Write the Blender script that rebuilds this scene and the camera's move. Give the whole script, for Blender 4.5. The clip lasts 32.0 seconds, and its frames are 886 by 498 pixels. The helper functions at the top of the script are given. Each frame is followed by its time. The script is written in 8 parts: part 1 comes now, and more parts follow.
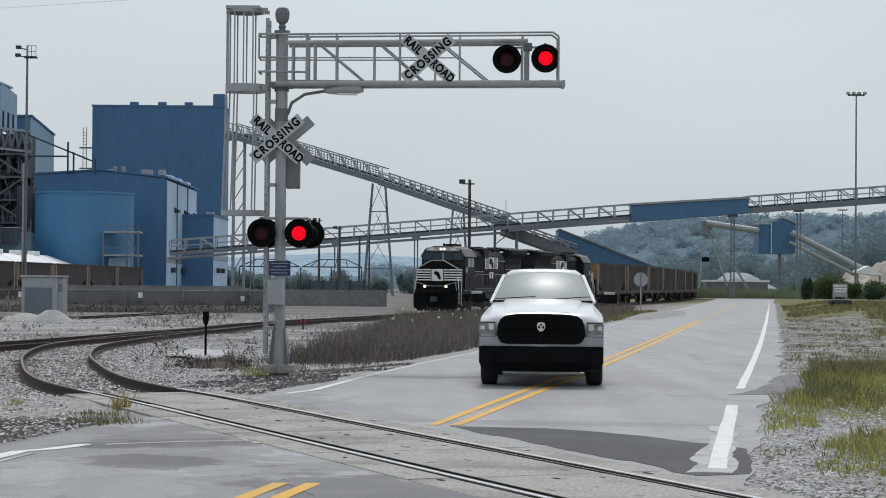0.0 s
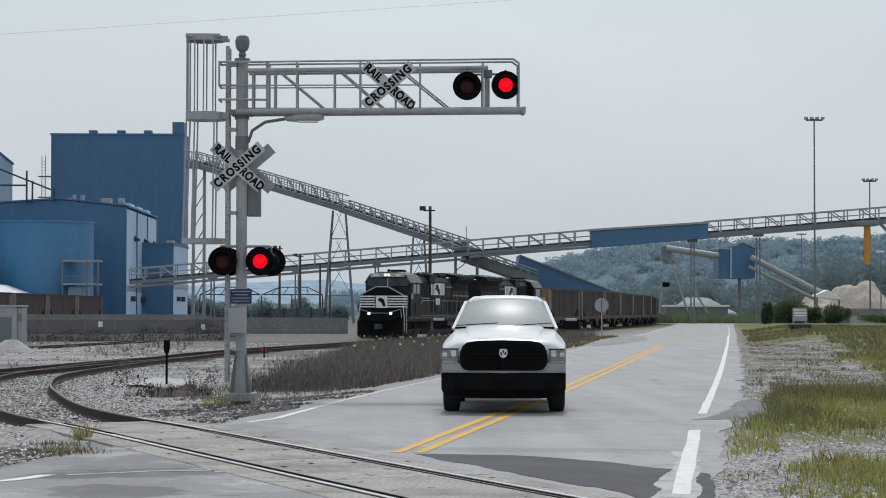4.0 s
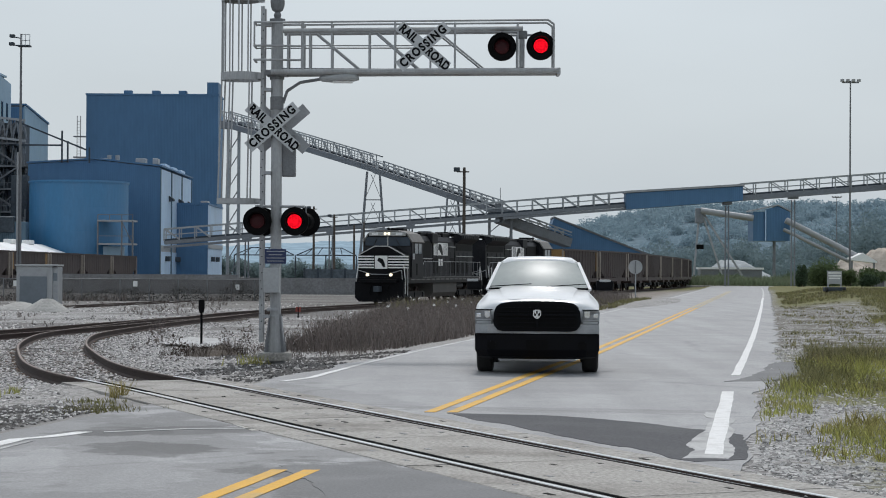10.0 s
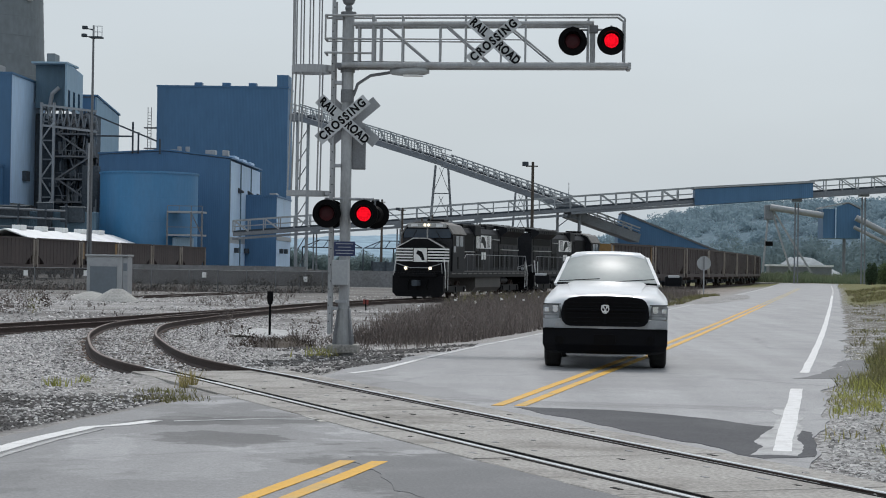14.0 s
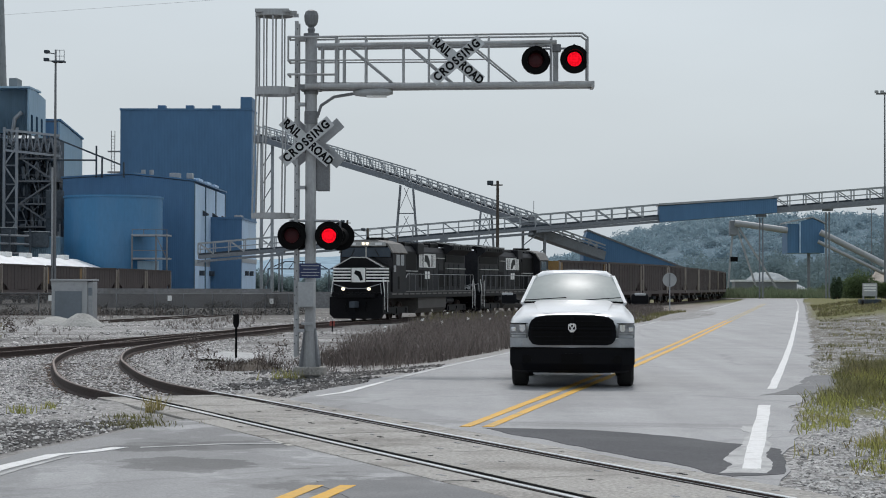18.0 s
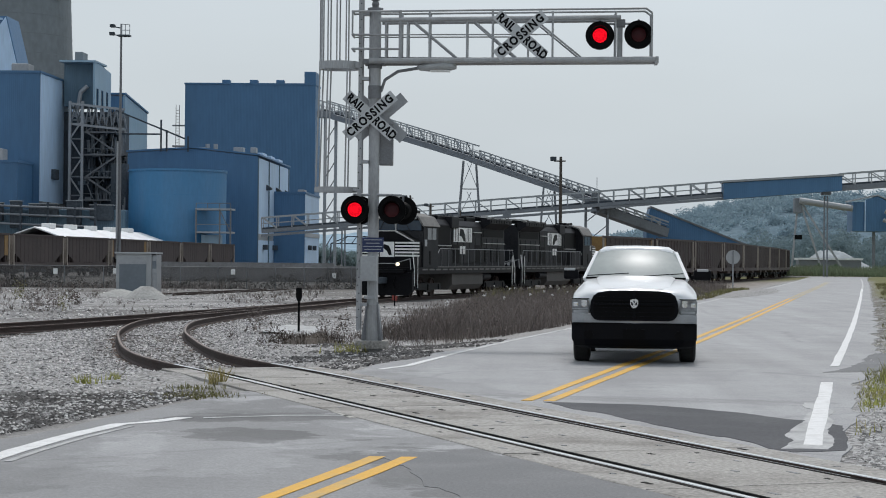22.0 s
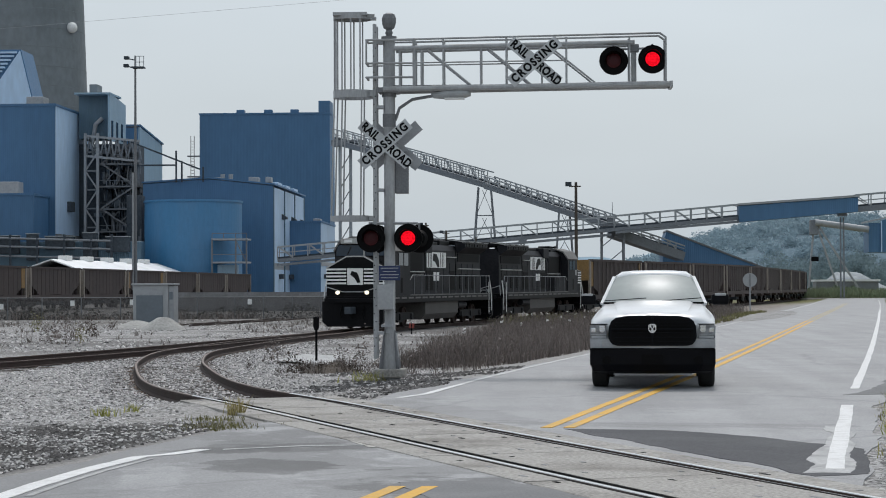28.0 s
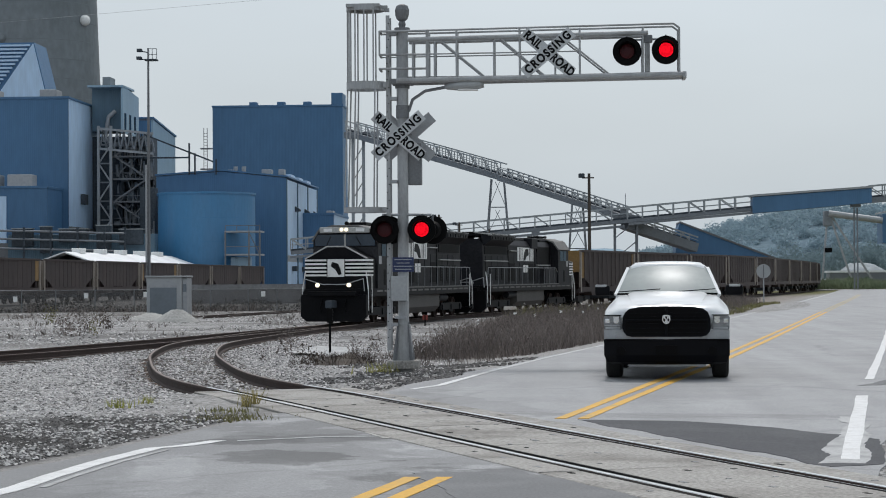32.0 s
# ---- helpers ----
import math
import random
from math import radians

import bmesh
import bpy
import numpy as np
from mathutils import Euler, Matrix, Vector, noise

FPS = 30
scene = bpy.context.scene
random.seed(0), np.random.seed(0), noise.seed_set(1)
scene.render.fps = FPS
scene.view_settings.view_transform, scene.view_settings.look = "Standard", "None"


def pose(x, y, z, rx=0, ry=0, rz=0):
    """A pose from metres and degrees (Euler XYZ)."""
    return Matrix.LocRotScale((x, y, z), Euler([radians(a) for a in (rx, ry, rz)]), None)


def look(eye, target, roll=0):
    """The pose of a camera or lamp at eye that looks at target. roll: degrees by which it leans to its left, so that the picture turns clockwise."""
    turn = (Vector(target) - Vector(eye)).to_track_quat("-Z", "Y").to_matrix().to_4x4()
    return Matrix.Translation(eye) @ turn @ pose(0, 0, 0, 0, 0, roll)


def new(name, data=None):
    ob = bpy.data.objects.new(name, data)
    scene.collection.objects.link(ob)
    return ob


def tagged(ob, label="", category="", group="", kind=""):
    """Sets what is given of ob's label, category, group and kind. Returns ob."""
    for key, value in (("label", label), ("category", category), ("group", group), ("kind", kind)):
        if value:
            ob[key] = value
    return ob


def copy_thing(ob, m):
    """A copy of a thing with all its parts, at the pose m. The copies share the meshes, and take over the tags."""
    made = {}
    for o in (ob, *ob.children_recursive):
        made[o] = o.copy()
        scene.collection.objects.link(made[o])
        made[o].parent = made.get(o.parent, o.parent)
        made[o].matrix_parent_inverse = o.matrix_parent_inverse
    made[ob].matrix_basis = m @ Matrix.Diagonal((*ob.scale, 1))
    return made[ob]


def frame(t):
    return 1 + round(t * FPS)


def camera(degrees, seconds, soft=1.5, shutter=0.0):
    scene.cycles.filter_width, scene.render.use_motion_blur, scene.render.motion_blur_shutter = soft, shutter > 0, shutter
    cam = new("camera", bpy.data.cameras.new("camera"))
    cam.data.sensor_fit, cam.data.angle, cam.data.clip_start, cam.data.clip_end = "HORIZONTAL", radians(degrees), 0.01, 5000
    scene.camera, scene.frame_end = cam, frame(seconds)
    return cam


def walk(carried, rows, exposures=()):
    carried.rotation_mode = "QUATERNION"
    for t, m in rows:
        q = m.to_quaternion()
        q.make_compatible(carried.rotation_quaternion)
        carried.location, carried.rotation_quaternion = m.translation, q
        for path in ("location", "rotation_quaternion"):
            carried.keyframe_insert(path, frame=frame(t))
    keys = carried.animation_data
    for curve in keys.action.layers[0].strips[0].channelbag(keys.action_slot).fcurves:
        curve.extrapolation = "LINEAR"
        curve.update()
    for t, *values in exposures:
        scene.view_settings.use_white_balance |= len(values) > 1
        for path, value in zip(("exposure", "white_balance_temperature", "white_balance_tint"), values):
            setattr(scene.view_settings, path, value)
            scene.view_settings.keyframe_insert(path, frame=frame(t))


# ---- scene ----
PATH = [
    (0, (0.005, 0.011, 1.618), (-0.013, 99.994, 3.457), 0.475),
    (0.5, (-0.001, -0.023, 1.618), (-0.350, 99.963, 3.267), 0.448),
    (1, (-0.001, 0.007, 1.617), (-0.670, 99.992, 3.197), 0.441),
    (1.5, (-0.006, 0.003, 1.615), (-0.898, 99.984, 3.329), 0.449),
    (2, (-0.002, -0.004, 1.616), (-0.806, 99.972, 3.654), 0.395),
    (2.5, (0.002, 0.016, 1.618), (-0.341, 99.984, 4.109), 0.359),
    (3, (0.002, 0.011, 1.631), (0.447, 99.965, 4.612), 0.308),
    (3.5, (-0.010, 0.042, 1.628), (1.316, 99.980, 4.893), 0.186),
    (4, (-0.013, 0.018, 1.623), (1.957, 99.947, 4.819), 0.084),
    (4.5, (-0.014, 0.022, 1.623), (2.470, 99.948, 4.546), -0.089),
    (6.5, (-0.010, 0.064, 1.625), (3.763, 99.969, 3.784), -0.396),
    (7, (-0.014, 0.038, 1.619), (3.524, 99.960, 3.344), -0.298),
    (7.5, (-0.019, 0.011, 1.614), (3.178, 99.952, 2.841), -0.182),
    (8, (-0.021, 0.054, 1.614), (2.916, 100.006, 2.618), -0.173),
    (8.5, (-0.019, 0.036, 1.619), (2.754, 99.993, 2.583), -0.116),
    (9, (-0.015, 0.014, 1.613), (2.366, 99.980, 2.630), -0.052),
    (9.5, (-0.022, 0.040, 1.612), (1.520, 100.023, 2.691), 0.130),
    (10, (-0.019, -0.039, 1.610), (0.249, 99.953, 2.849), 0.342),
    (10.5, (-0.022, -0.031, 1.618), (-1.240, 99.951, 3.094), 0.512),
    (11, (-0.022, -0.025, 1.614), (-2.543, 99.928, 3.341), 0.784),
    (11.5, (-0.024, -0.020, 1.611), (-3.398, 99.906, 3.424), 0.927),
    (12, (-0.030, -0.015, 1.609), (-3.749, 99.901, 3.325), 1.108),
    (12.5, (-0.036, -0.029, 1.608), (-3.759, 99.891, 3.106), 1.186),
    (13, (-0.040, -0.051, 1.609), (-3.657, 99.876, 2.858), 1.203),
    (13.5, (-0.040, -0.066, 1.605), (-3.433, 99.871, 2.654), 1.098),
    (14, (-0.037, -0.079, 1.604), (-3.179, 99.868, 2.501), 0.934),
    (14.5, (-0.041, -0.029, 1.610), (-2.843, 99.928, 2.498), 0.749),
    (16.5, (-0.038, 0.003, 1.617), (-1.489, 99.975, 3.462), 0.028),
    (17, (-0.038, -0.010, 1.617), (-1.301, 99.961, 3.636), -0.001),
    (17.5, (-0.036, -0.032, 1.614), (-1.267, 99.939, 3.659), 0.059),
    (18, (-0.039, -0.010, 1.621), (-1.460, 99.962, 3.526), 0.156),
    (18.5, (-0.040, -0.035, 1.598), (-1.893, 99.934, 3.249), 0.370),
    (19, (-0.044, -0.062, 1.608), (-2.466, 99.899, 3.002), 0.485),
    (19.5, (-0.040, -0.056, 1.611), (-3.058, 99.891, 2.819), 0.589),
    (20, (-0.043, -0.009, 1.605), (-3.557, 99.923, 2.666), 0.620),
    (20.5, (-0.041, -0.045, 1.605), (-3.916, 99.875, 2.547), 0.675),
    (21, (-0.044, -0.071, 1.599), (-4.262, 99.837, 2.388), 0.682),
    (21.5, (-0.039, -0.071, 1.603), (-4.499, 99.827, 2.293), 0.667),
    (22, (-0.036, -0.066, 1.601), (-4.611, 99.827, 2.261), 0.572),
    (22.5, (-0.036, -0.073, 1.603), (-4.613, 99.820, 2.260), 0.412),
    (23, (-0.037, -0.030, 1.605), (-4.633, 99.863, 2.205), 0.290),
    (23.5, (-0.040, -0.038, 1.604), (-4.726, 99.850, 2.129), 0.246),
    (24, (-0.049, -0.075, 1.607), (-4.864, 99.808, 2.094), 0.226),
    (24.5, (-0.046, -0.080, 1.601), (-4.978, 99.796, 2.251), 0.145),
    (25, (-0.041, -0.064, 1.607), (-5.091, 99.803, 2.612), 0.022),
    (25.5, (-0.036, -0.036, 1.612), (-5.160, 99.821, 3.085), -0.041),
    (26, (-0.047, -0.054, 1.610), (-5.209, 99.795, 3.493), -0.168),
    (26.5, (-0.052, -0.032, 1.614), (-5.228, 99.811, 3.783), -0.235),
    (28.5, (-0.050, -0.043, 1.611), (-5.699, 99.781, 3.415), -0.201),
    (29, (-0.054, -0.083, 1.607), (-6.072, 99.725, 3.069), -0.133),
    (29.5, (-0.055, -0.094, 1.606), (-6.360, 99.700, 2.845), 0.024),
    (30, (-0.055, -0.090, 1.605), (-6.593, 99.689, 2.794), 0.176),
    (30.5, (-0.063, -0.089, 1.609), (-6.627, 99.687, 2.881), 0.224),
    (31, (-0.063, -0.064, 1.609), (-6.395, 99.726, 2.940), 0.128),
    (31.5, (-0.057, -0.058, 1.604), (-6.177, 99.745, 2.989), -0.066),
    (32, (-0.061, -0.022, 1.603), (-6.104, 99.782, 3.213), -0.331),
]
cam = camera(25.25, 32.0, soft=1.0)
walk(cam, [(t, look(eye, target, roll)) for t, eye, target, roll in PATH])

# ---- light: hazy bright overcast, high veiled sun ahead and to the right ----
SUN_AZ, SUN_EL = radians(5), radians(62)
world = bpy.data.worlds.new("hazy_sky")
scene.world = world
world.use_nodes = True
wn, wl = world.node_tree.nodes, world.node_tree.links
wn.clear()
sky = wn.new("ShaderNodeTexSky")
sky.sky_type, sky.sun_disc = "NISHITA", False
sky.sun_elevation, sky.sun_rotation = SUN_EL, SUN_AZ
sky.air_density, sky.dust_density, sky.ozone_density = 1.0, 6.0, 1.0
veil = wn.new("ShaderNodeRGB")
veil.outputs[0].default_value = (7.06, 7.95, 8.64, 1)
mixw = wn.new("ShaderNodeMix")
mixw.data_type = "RGBA"
mixw.inputs[0].default_value = 0.72
bg = wn.new("ShaderNodeBackground")
bg.inputs[1].default_value = 0.1
outw = wn.new("ShaderNodeOutputWorld")
wl.new(sky.outputs[0], mixw.inputs[6])
# faint mottling of the cloud sheet
cloud = wn.new("ShaderNodeTexNoise")
cloud.inputs["Scale"].default_value, cloud.inputs["Detail"].default_value = 3.2, 4
cloud_map = wn.new("ShaderNodeMapping")
cloud_map.inputs["Scale"].default_value = (1, 1, 3)
cloud_tc = wn.new("ShaderNodeTexCoord")
cloud_level = wn.new("ShaderNodeMapRange")
for key, v in (("From Min", 0.3), ("From Max", 0.7), ("To Min", 0.95), ("To Max", 1.05)):
    cloud_level.inputs[key].default_value = v
cloud_hs = wn.new("ShaderNodeHueSaturation")
wl.new(cloud_tc.outputs["Generated"], cloud_map.inputs[0])
wl.new(cloud_map.outputs[0], cloud.inputs[0])
wl.new(cloud.outputs[0], cloud_level.inputs[0])
wl.new(cloud_level.outputs[0], cloud_hs.inputs["Value"])
wl.new(veil.outputs[0], cloud_hs.inputs["Color"])
wl.new(cloud_hs.outputs[0], mixw.inputs[7])
wl.new(mixw.outputs[2], bg.inputs[0])
wl.new(bg.outputs[0], outw.inputs[0])
sun_data = bpy.data.lights.new("sun", "SUN")
sun_data.energy, sun_data.angle, sun_data.color = 1.6, radians(9), (1.0, 0.98, 0.97)
sun = new("sun", sun_data)
sun.matrix_world = look((0, 0, 0), (-math.sin(SUN_AZ) * math.cos(SUN_EL), -math.cos(SUN_AZ) * math.cos(SUN_EL), -math.sin(SUN_EL)))
sun.location = (40, 60, 90)
scene.view_settings.exposure = 0.0


# ---- small mesh helpers ----
def link_mesh(name, bm):
    me = bpy.data.meshes.new(name)
    bm.to_mesh(me)
    bm.free()
    return me


def part(name, bm, material, parent=None, label="", at=None, smooth=False):
    ob = new(name, link_mesh(name, bm) if isinstance(bm, bmesh.types.BMesh) else bm)
    if smooth:
        for p in ob.data.polygons:
            p.use_smooth = True
    for m in material if isinstance(material, (list, tuple)) else [material]:
        if m.name not in ob.data.materials:
            ob.data.materials.append(m)
    if parent:
        ob.parent = parent
    if at is not None:
        ob.matrix_basis = at
    if label:
        ob["label"] = label
    return ob


def box(bm, x0, x1, y0, y1, z0, z1, bevel=0.0):
    r = bmesh.ops.create_cube(bm, size=1, matrix=Matrix.Translation(((x0 + x1) / 2, (y0 + y1) / 2, (z0 + z1) / 2)) @ Matrix.Diagonal((x1 - x0, y1 - y0, z1 - z0, 1)))
    if bevel:
        edges = {e for v in r["verts"] for e in v.link_edges}
        bmesh.ops.bevel(bm, geom=list(edges), offset=bevel, segments=2, profile=0.6, affect="EDGES")
    return bm


def beam(bm, a, b, w, h=None, up=(0, 0, 1)):
    a, b = Vector(a), Vector(b)
    d = b - a
    u = Vector(up)
    if abs(d.normalized().dot(u)) > 0.98:
        u = Vector((0, 1, 0))
    x = d.cross(u).normalized() * (w / 2)
    z = x.cross(d).normalized() * ((h or w) / 2)
    vs = [bm.verts.new(p) for p in (a - x - z, a + x - z, a + x + z, a - x + z, b - x - z, b + x - z, b + x + z, b - x + z)]
    for f in ((3, 2, 1, 0), (4, 5, 6, 7), (0, 1, 5, 4), (1, 2, 6, 5), (2, 3, 7, 6), (3, 0, 4, 7)):
        bm.faces.new([vs[i] for i in f])
    return bm


def tube(bm, a, b, r, seg=10, r2=None, caps=True):
    a, b = Vector(a), Vector(b)
    d = b - a
    q = d.to_track_quat("Z", "Y").to_matrix().to_4x4()
    bmesh.ops.create_cone(bm, cap_ends=caps, segments=seg, radius1=r, radius2=r if r2 is None else r2, depth=d.length, matrix=Matrix.Translation((a + b) / 2) @ q)
    return bm


def bent_tube(bm, pts, r, seg=8):
    for a, b in zip(pts, pts[1:]):
        tube(bm, a, b, r, seg)
    for p in pts[1:-1]:
        bmesh.ops.create_icosphere(bm, subdivisions=1, radius=r, matrix=Matrix.Translation(p))
    return bm


def prism(bm, pts, axis, lo, hi):
    """A closed outline in a plane, pushed along an axis: pts are (u, v) in the other two axes, in order."""
    def at(u, v, w):
        return {"x": (w, u, v), "y": (u, w, v), "z": (u, v, w)}[axis]
    a = [bm.verts.new(at(u, v, lo)) for u, v in pts]
    b = [bm.verts.new(at(u, v, hi)) for u, v in pts]
    n = len(pts)
    bm.faces.new(a[::-1])
    bm.faces.new(b)
    for i in range(n):
        bm.faces.new((a[i], a[(i + 1) % n], b[(i + 1) % n], b[i]))
    bmesh.ops.recalc_face_normals(bm, faces=bm.faces)
    return bm


def loft(bm, rings, closed=True, caps=True):
    rows = [[bm.verts.new(p) for p in ring] for ring in rings]
    n = len(rows[0])
    for a, b in zip(rows, rows[1:]):
        for i in range(n if closed else n - 1):
            bm.faces.new((a[i], a[(i + 1) % n], b[(i + 1) % n], b[i]))
    if caps:
        bm.faces.new(rows[0][::-1])
        bm.faces.new(rows[-1])
    bmesh.ops.recalc_face_normals(bm, faces=bm.faces)
    return bm


def B():
    return bmesh.new()


def thing(name, at, label, category, group="", kind=""):
    ob = new(name)
    ob.empty_display_size = 0.2
    ob.matrix_basis = at
    return tagged(ob, label, category, group, kind)


def soup(name, verts, faces, material, label, kind="stuff", category=""):
    me = bpy.data.meshes.new(name)
    me.from_pydata(verts, [], faces)
    me.materials.append(material)
    return tagged(new(name, me), label, category, "", kind)


# ---- materials ----
def mat(name, base, rough=0.6, metal=0.0, var=0.2, big=1.5, fine=18.0, bump=0.15, tone=None, stain=0.35, stretch=None, spec=0.5, island=False):
    """Base colour varied at two scales, patchy stains and fine relief. tone: the stains' colour."""
    m = bpy.data.materials.new(name)
    m.use_nodes = True
    n, l = m.node_tree.nodes, m.node_tree.links
    s = n["Principled BSDF"]
    tc = n.new("ShaderNodeTexCoord")
    mp = n.new("ShaderNodeMapping")
    info = n.new("ShaderNodeObjectInfo")
    l.new(tc.outputs["Object"], mp.inputs[0])
    off = n.new("ShaderNodeMath")
    off.operation, off.inputs[1].default_value = "MULTIPLY", 37.0
    l.new(info.outputs["Random"], off.inputs[0])
    l.new(off.outputs[0], mp.inputs["Location"])
    if stretch:
        mp.inputs["Scale"].default_value = stretch
    a, b = n.new("ShaderNodeTexNoise"), n.new("ShaderNodeTexNoise")
    a.inputs["Scale"].default_value, a.inputs["Detail"].default_value = big, 5
    b.inputs["Scale"].default_value, b.inputs["Detail"].default_value = fine, 4
    l.new(mp.outputs[0], a.inputs[0])
    l.new(mp.outputs[0], b.inputs[0])
    ramp = n.new("ShaderNodeValToRGB")
    ramp.color_ramp.elements[0].position, ramp.color_ramp.elements[1].position = 0.45, 0.72
    l.new(a.outputs[0], ramp.inputs[0])
    sc = n.new("ShaderNodeMath")
    sc.operation, sc.inputs[1].default_value = "MULTIPLY", stain
    l.new(ramp.outputs[0], sc.inputs[0])
    mx = n.new("ShaderNodeMix")
    mx.data_type = "RGBA"
    mx.inputs[6].default_value = (*base, 1)
    mx.inputs[7].default_value = (*(tone or [c * 0.55 for c in base]), 1)
    l.new(sc.outputs[0], mx.inputs[0])
    hs = n.new("ShaderNodeHueSaturation")
    mr = n.new("ShaderNodeMapRange")
    mr.inputs["To Min"].default_value, mr.inputs["To Max"].default_value = 1 - var, 1 + var
    mr.inputs["From Min"].default_value, mr.inputs["From Max"].default_value = 0.3, 0.7
    if island:
        geo = n.new("ShaderNodeNewGeometry")
        l.new(geo.outputs["Random Per Island"], mr.inputs[0])
        mr.inputs["From Min"].default_value, mr.inputs["From Max"].default_value = 0, 1
    else:
        l.new(b.outputs[0], mr.inputs[0])
    l.new(mr.outputs[0], hs.inputs["Value"])
    l.new(mx.outputs[2], hs.inputs["Color"])
    l.new(hs.outputs[0], s.inputs["Base Color"])
    s.inputs["Roughness"].default_value, s.inputs["Metallic"].default_value = rough, metal
    s.inputs["Specular IOR Level"].default_value = spec
    if bump:
        bp = n.new("ShaderNodeBump")
        bp.inputs["Strength"].default_value, bp.inputs["Distance"].default_value = bump, 0.02
        l.new(b.outputs[0], bp.inputs["Height"])
        l.new(bp.outputs[0], s.inputs["Normal"])
    return m


def leafy(m, share=0.5):
    """Lets part of the light through, as thin leaves do."""
    n, l = m.node_tree.nodes, m.node_tree.links
    s = n["Principled BSDF"]
    t, mx = n.new("ShaderNodeBsdfTranslucent"), n.new("ShaderNodeMixShader")
    mx.inputs[0].default_value = share
    l.new(s.inputs["Base Color"].links[0].from_socket, t.inputs[0])
    l.new(s.outputs[0], mx.inputs[1])
    l.new(t.outputs[0], mx.inputs[2])
    l.new(mx.outputs[0], n["Material Output"].inputs[0])


def glow(name, colour, strength):
    m = bpy.data.materials.new(name)
    m.use_nodes = True
    s = m.node_tree.nodes["Principled BSDF"]
    s.inputs["Base Color"].default_value = (*[c * 0.1 for c in colour], 1)
    s.inputs["Emission Color"].default_value = (*colour, 1)
    s.inputs["Emission Strength"].default_value = strength
    s.inputs["Specular IOR Level"].default_value = 0.0
    return m


def led_lens():
    """A lit lens: many small red lights close together behind clear plastic."""
    m = glow("red_lens_lit", (1.0, 0.006, 0.02), 1.6)
    n, l = m.node_tree.nodes, m.node_tree.links
    tc, cell, mr = n.new("ShaderNodeTexCoord"), n.new("ShaderNodeTexVoronoi"), n.new("ShaderNodeMapRange")
    cell.inputs["Scale"].default_value, cell.inputs["Randomness"].default_value = 34, 0.35
    for key, v in (("From Min", 0.1), ("From Max", 0.6), ("To Min", 2.1), ("To Max", 0.7)):
        mr.inputs[key].default_value = v
    l.new(tc.outputs["Object"], cell.inputs[0])
    l.new(cell.outputs["Distance"], mr.inputs[0])
    l.new(mr.outputs[0], n["Principled BSDF"].inputs["Emission Strength"])
    return m


def siding(name, base, pitch=0.3, rough=0.55, tone=None, bumpy=0.22):
    """Ribbed metal cladding: ribs run upright, with chalky weathering streaks."""
    m = mat(name, base, rough, 0.0, 0.08, 0.05, 1.2, 0.0, tone, 0.35, (1, 1, 0.25))
    n, l = m.node_tree.nodes, m.node_tree.links
    s = n["Principled BSDF"]
    tc = n.new("ShaderNodeTexCoord")
    sp = n.new("ShaderNodeSeparateXYZ")
    l.new(tc.outputs["Object"], sp.inputs[0])
    ad = n.new("ShaderNodeMath")
    l.new(sp.outputs[0], ad.inputs[0])
    l.new(sp.outputs[1], ad.inputs[1])
    mu = n.new("ShaderNodeMath")
    mu.operation, mu.inputs[1].default_value = "MULTIPLY", 2 * math.pi / pitch
    l.new(ad.outputs[0], mu.inputs[0])
    si = n.new("ShaderNodeMath")
    si.operation = "SINE"
    l.new(mu.outputs[0], si.inputs[0])
    bp = n.new("ShaderNodeBump")
    bp.inputs["Strength"].default_value, bp.inputs["Distance"].default_value = bumpy, 0.06
    l.new(si.outputs[0], bp.inputs["Height"])
    l.new(bp.outputs[0], s.inputs["Normal"])
    return m


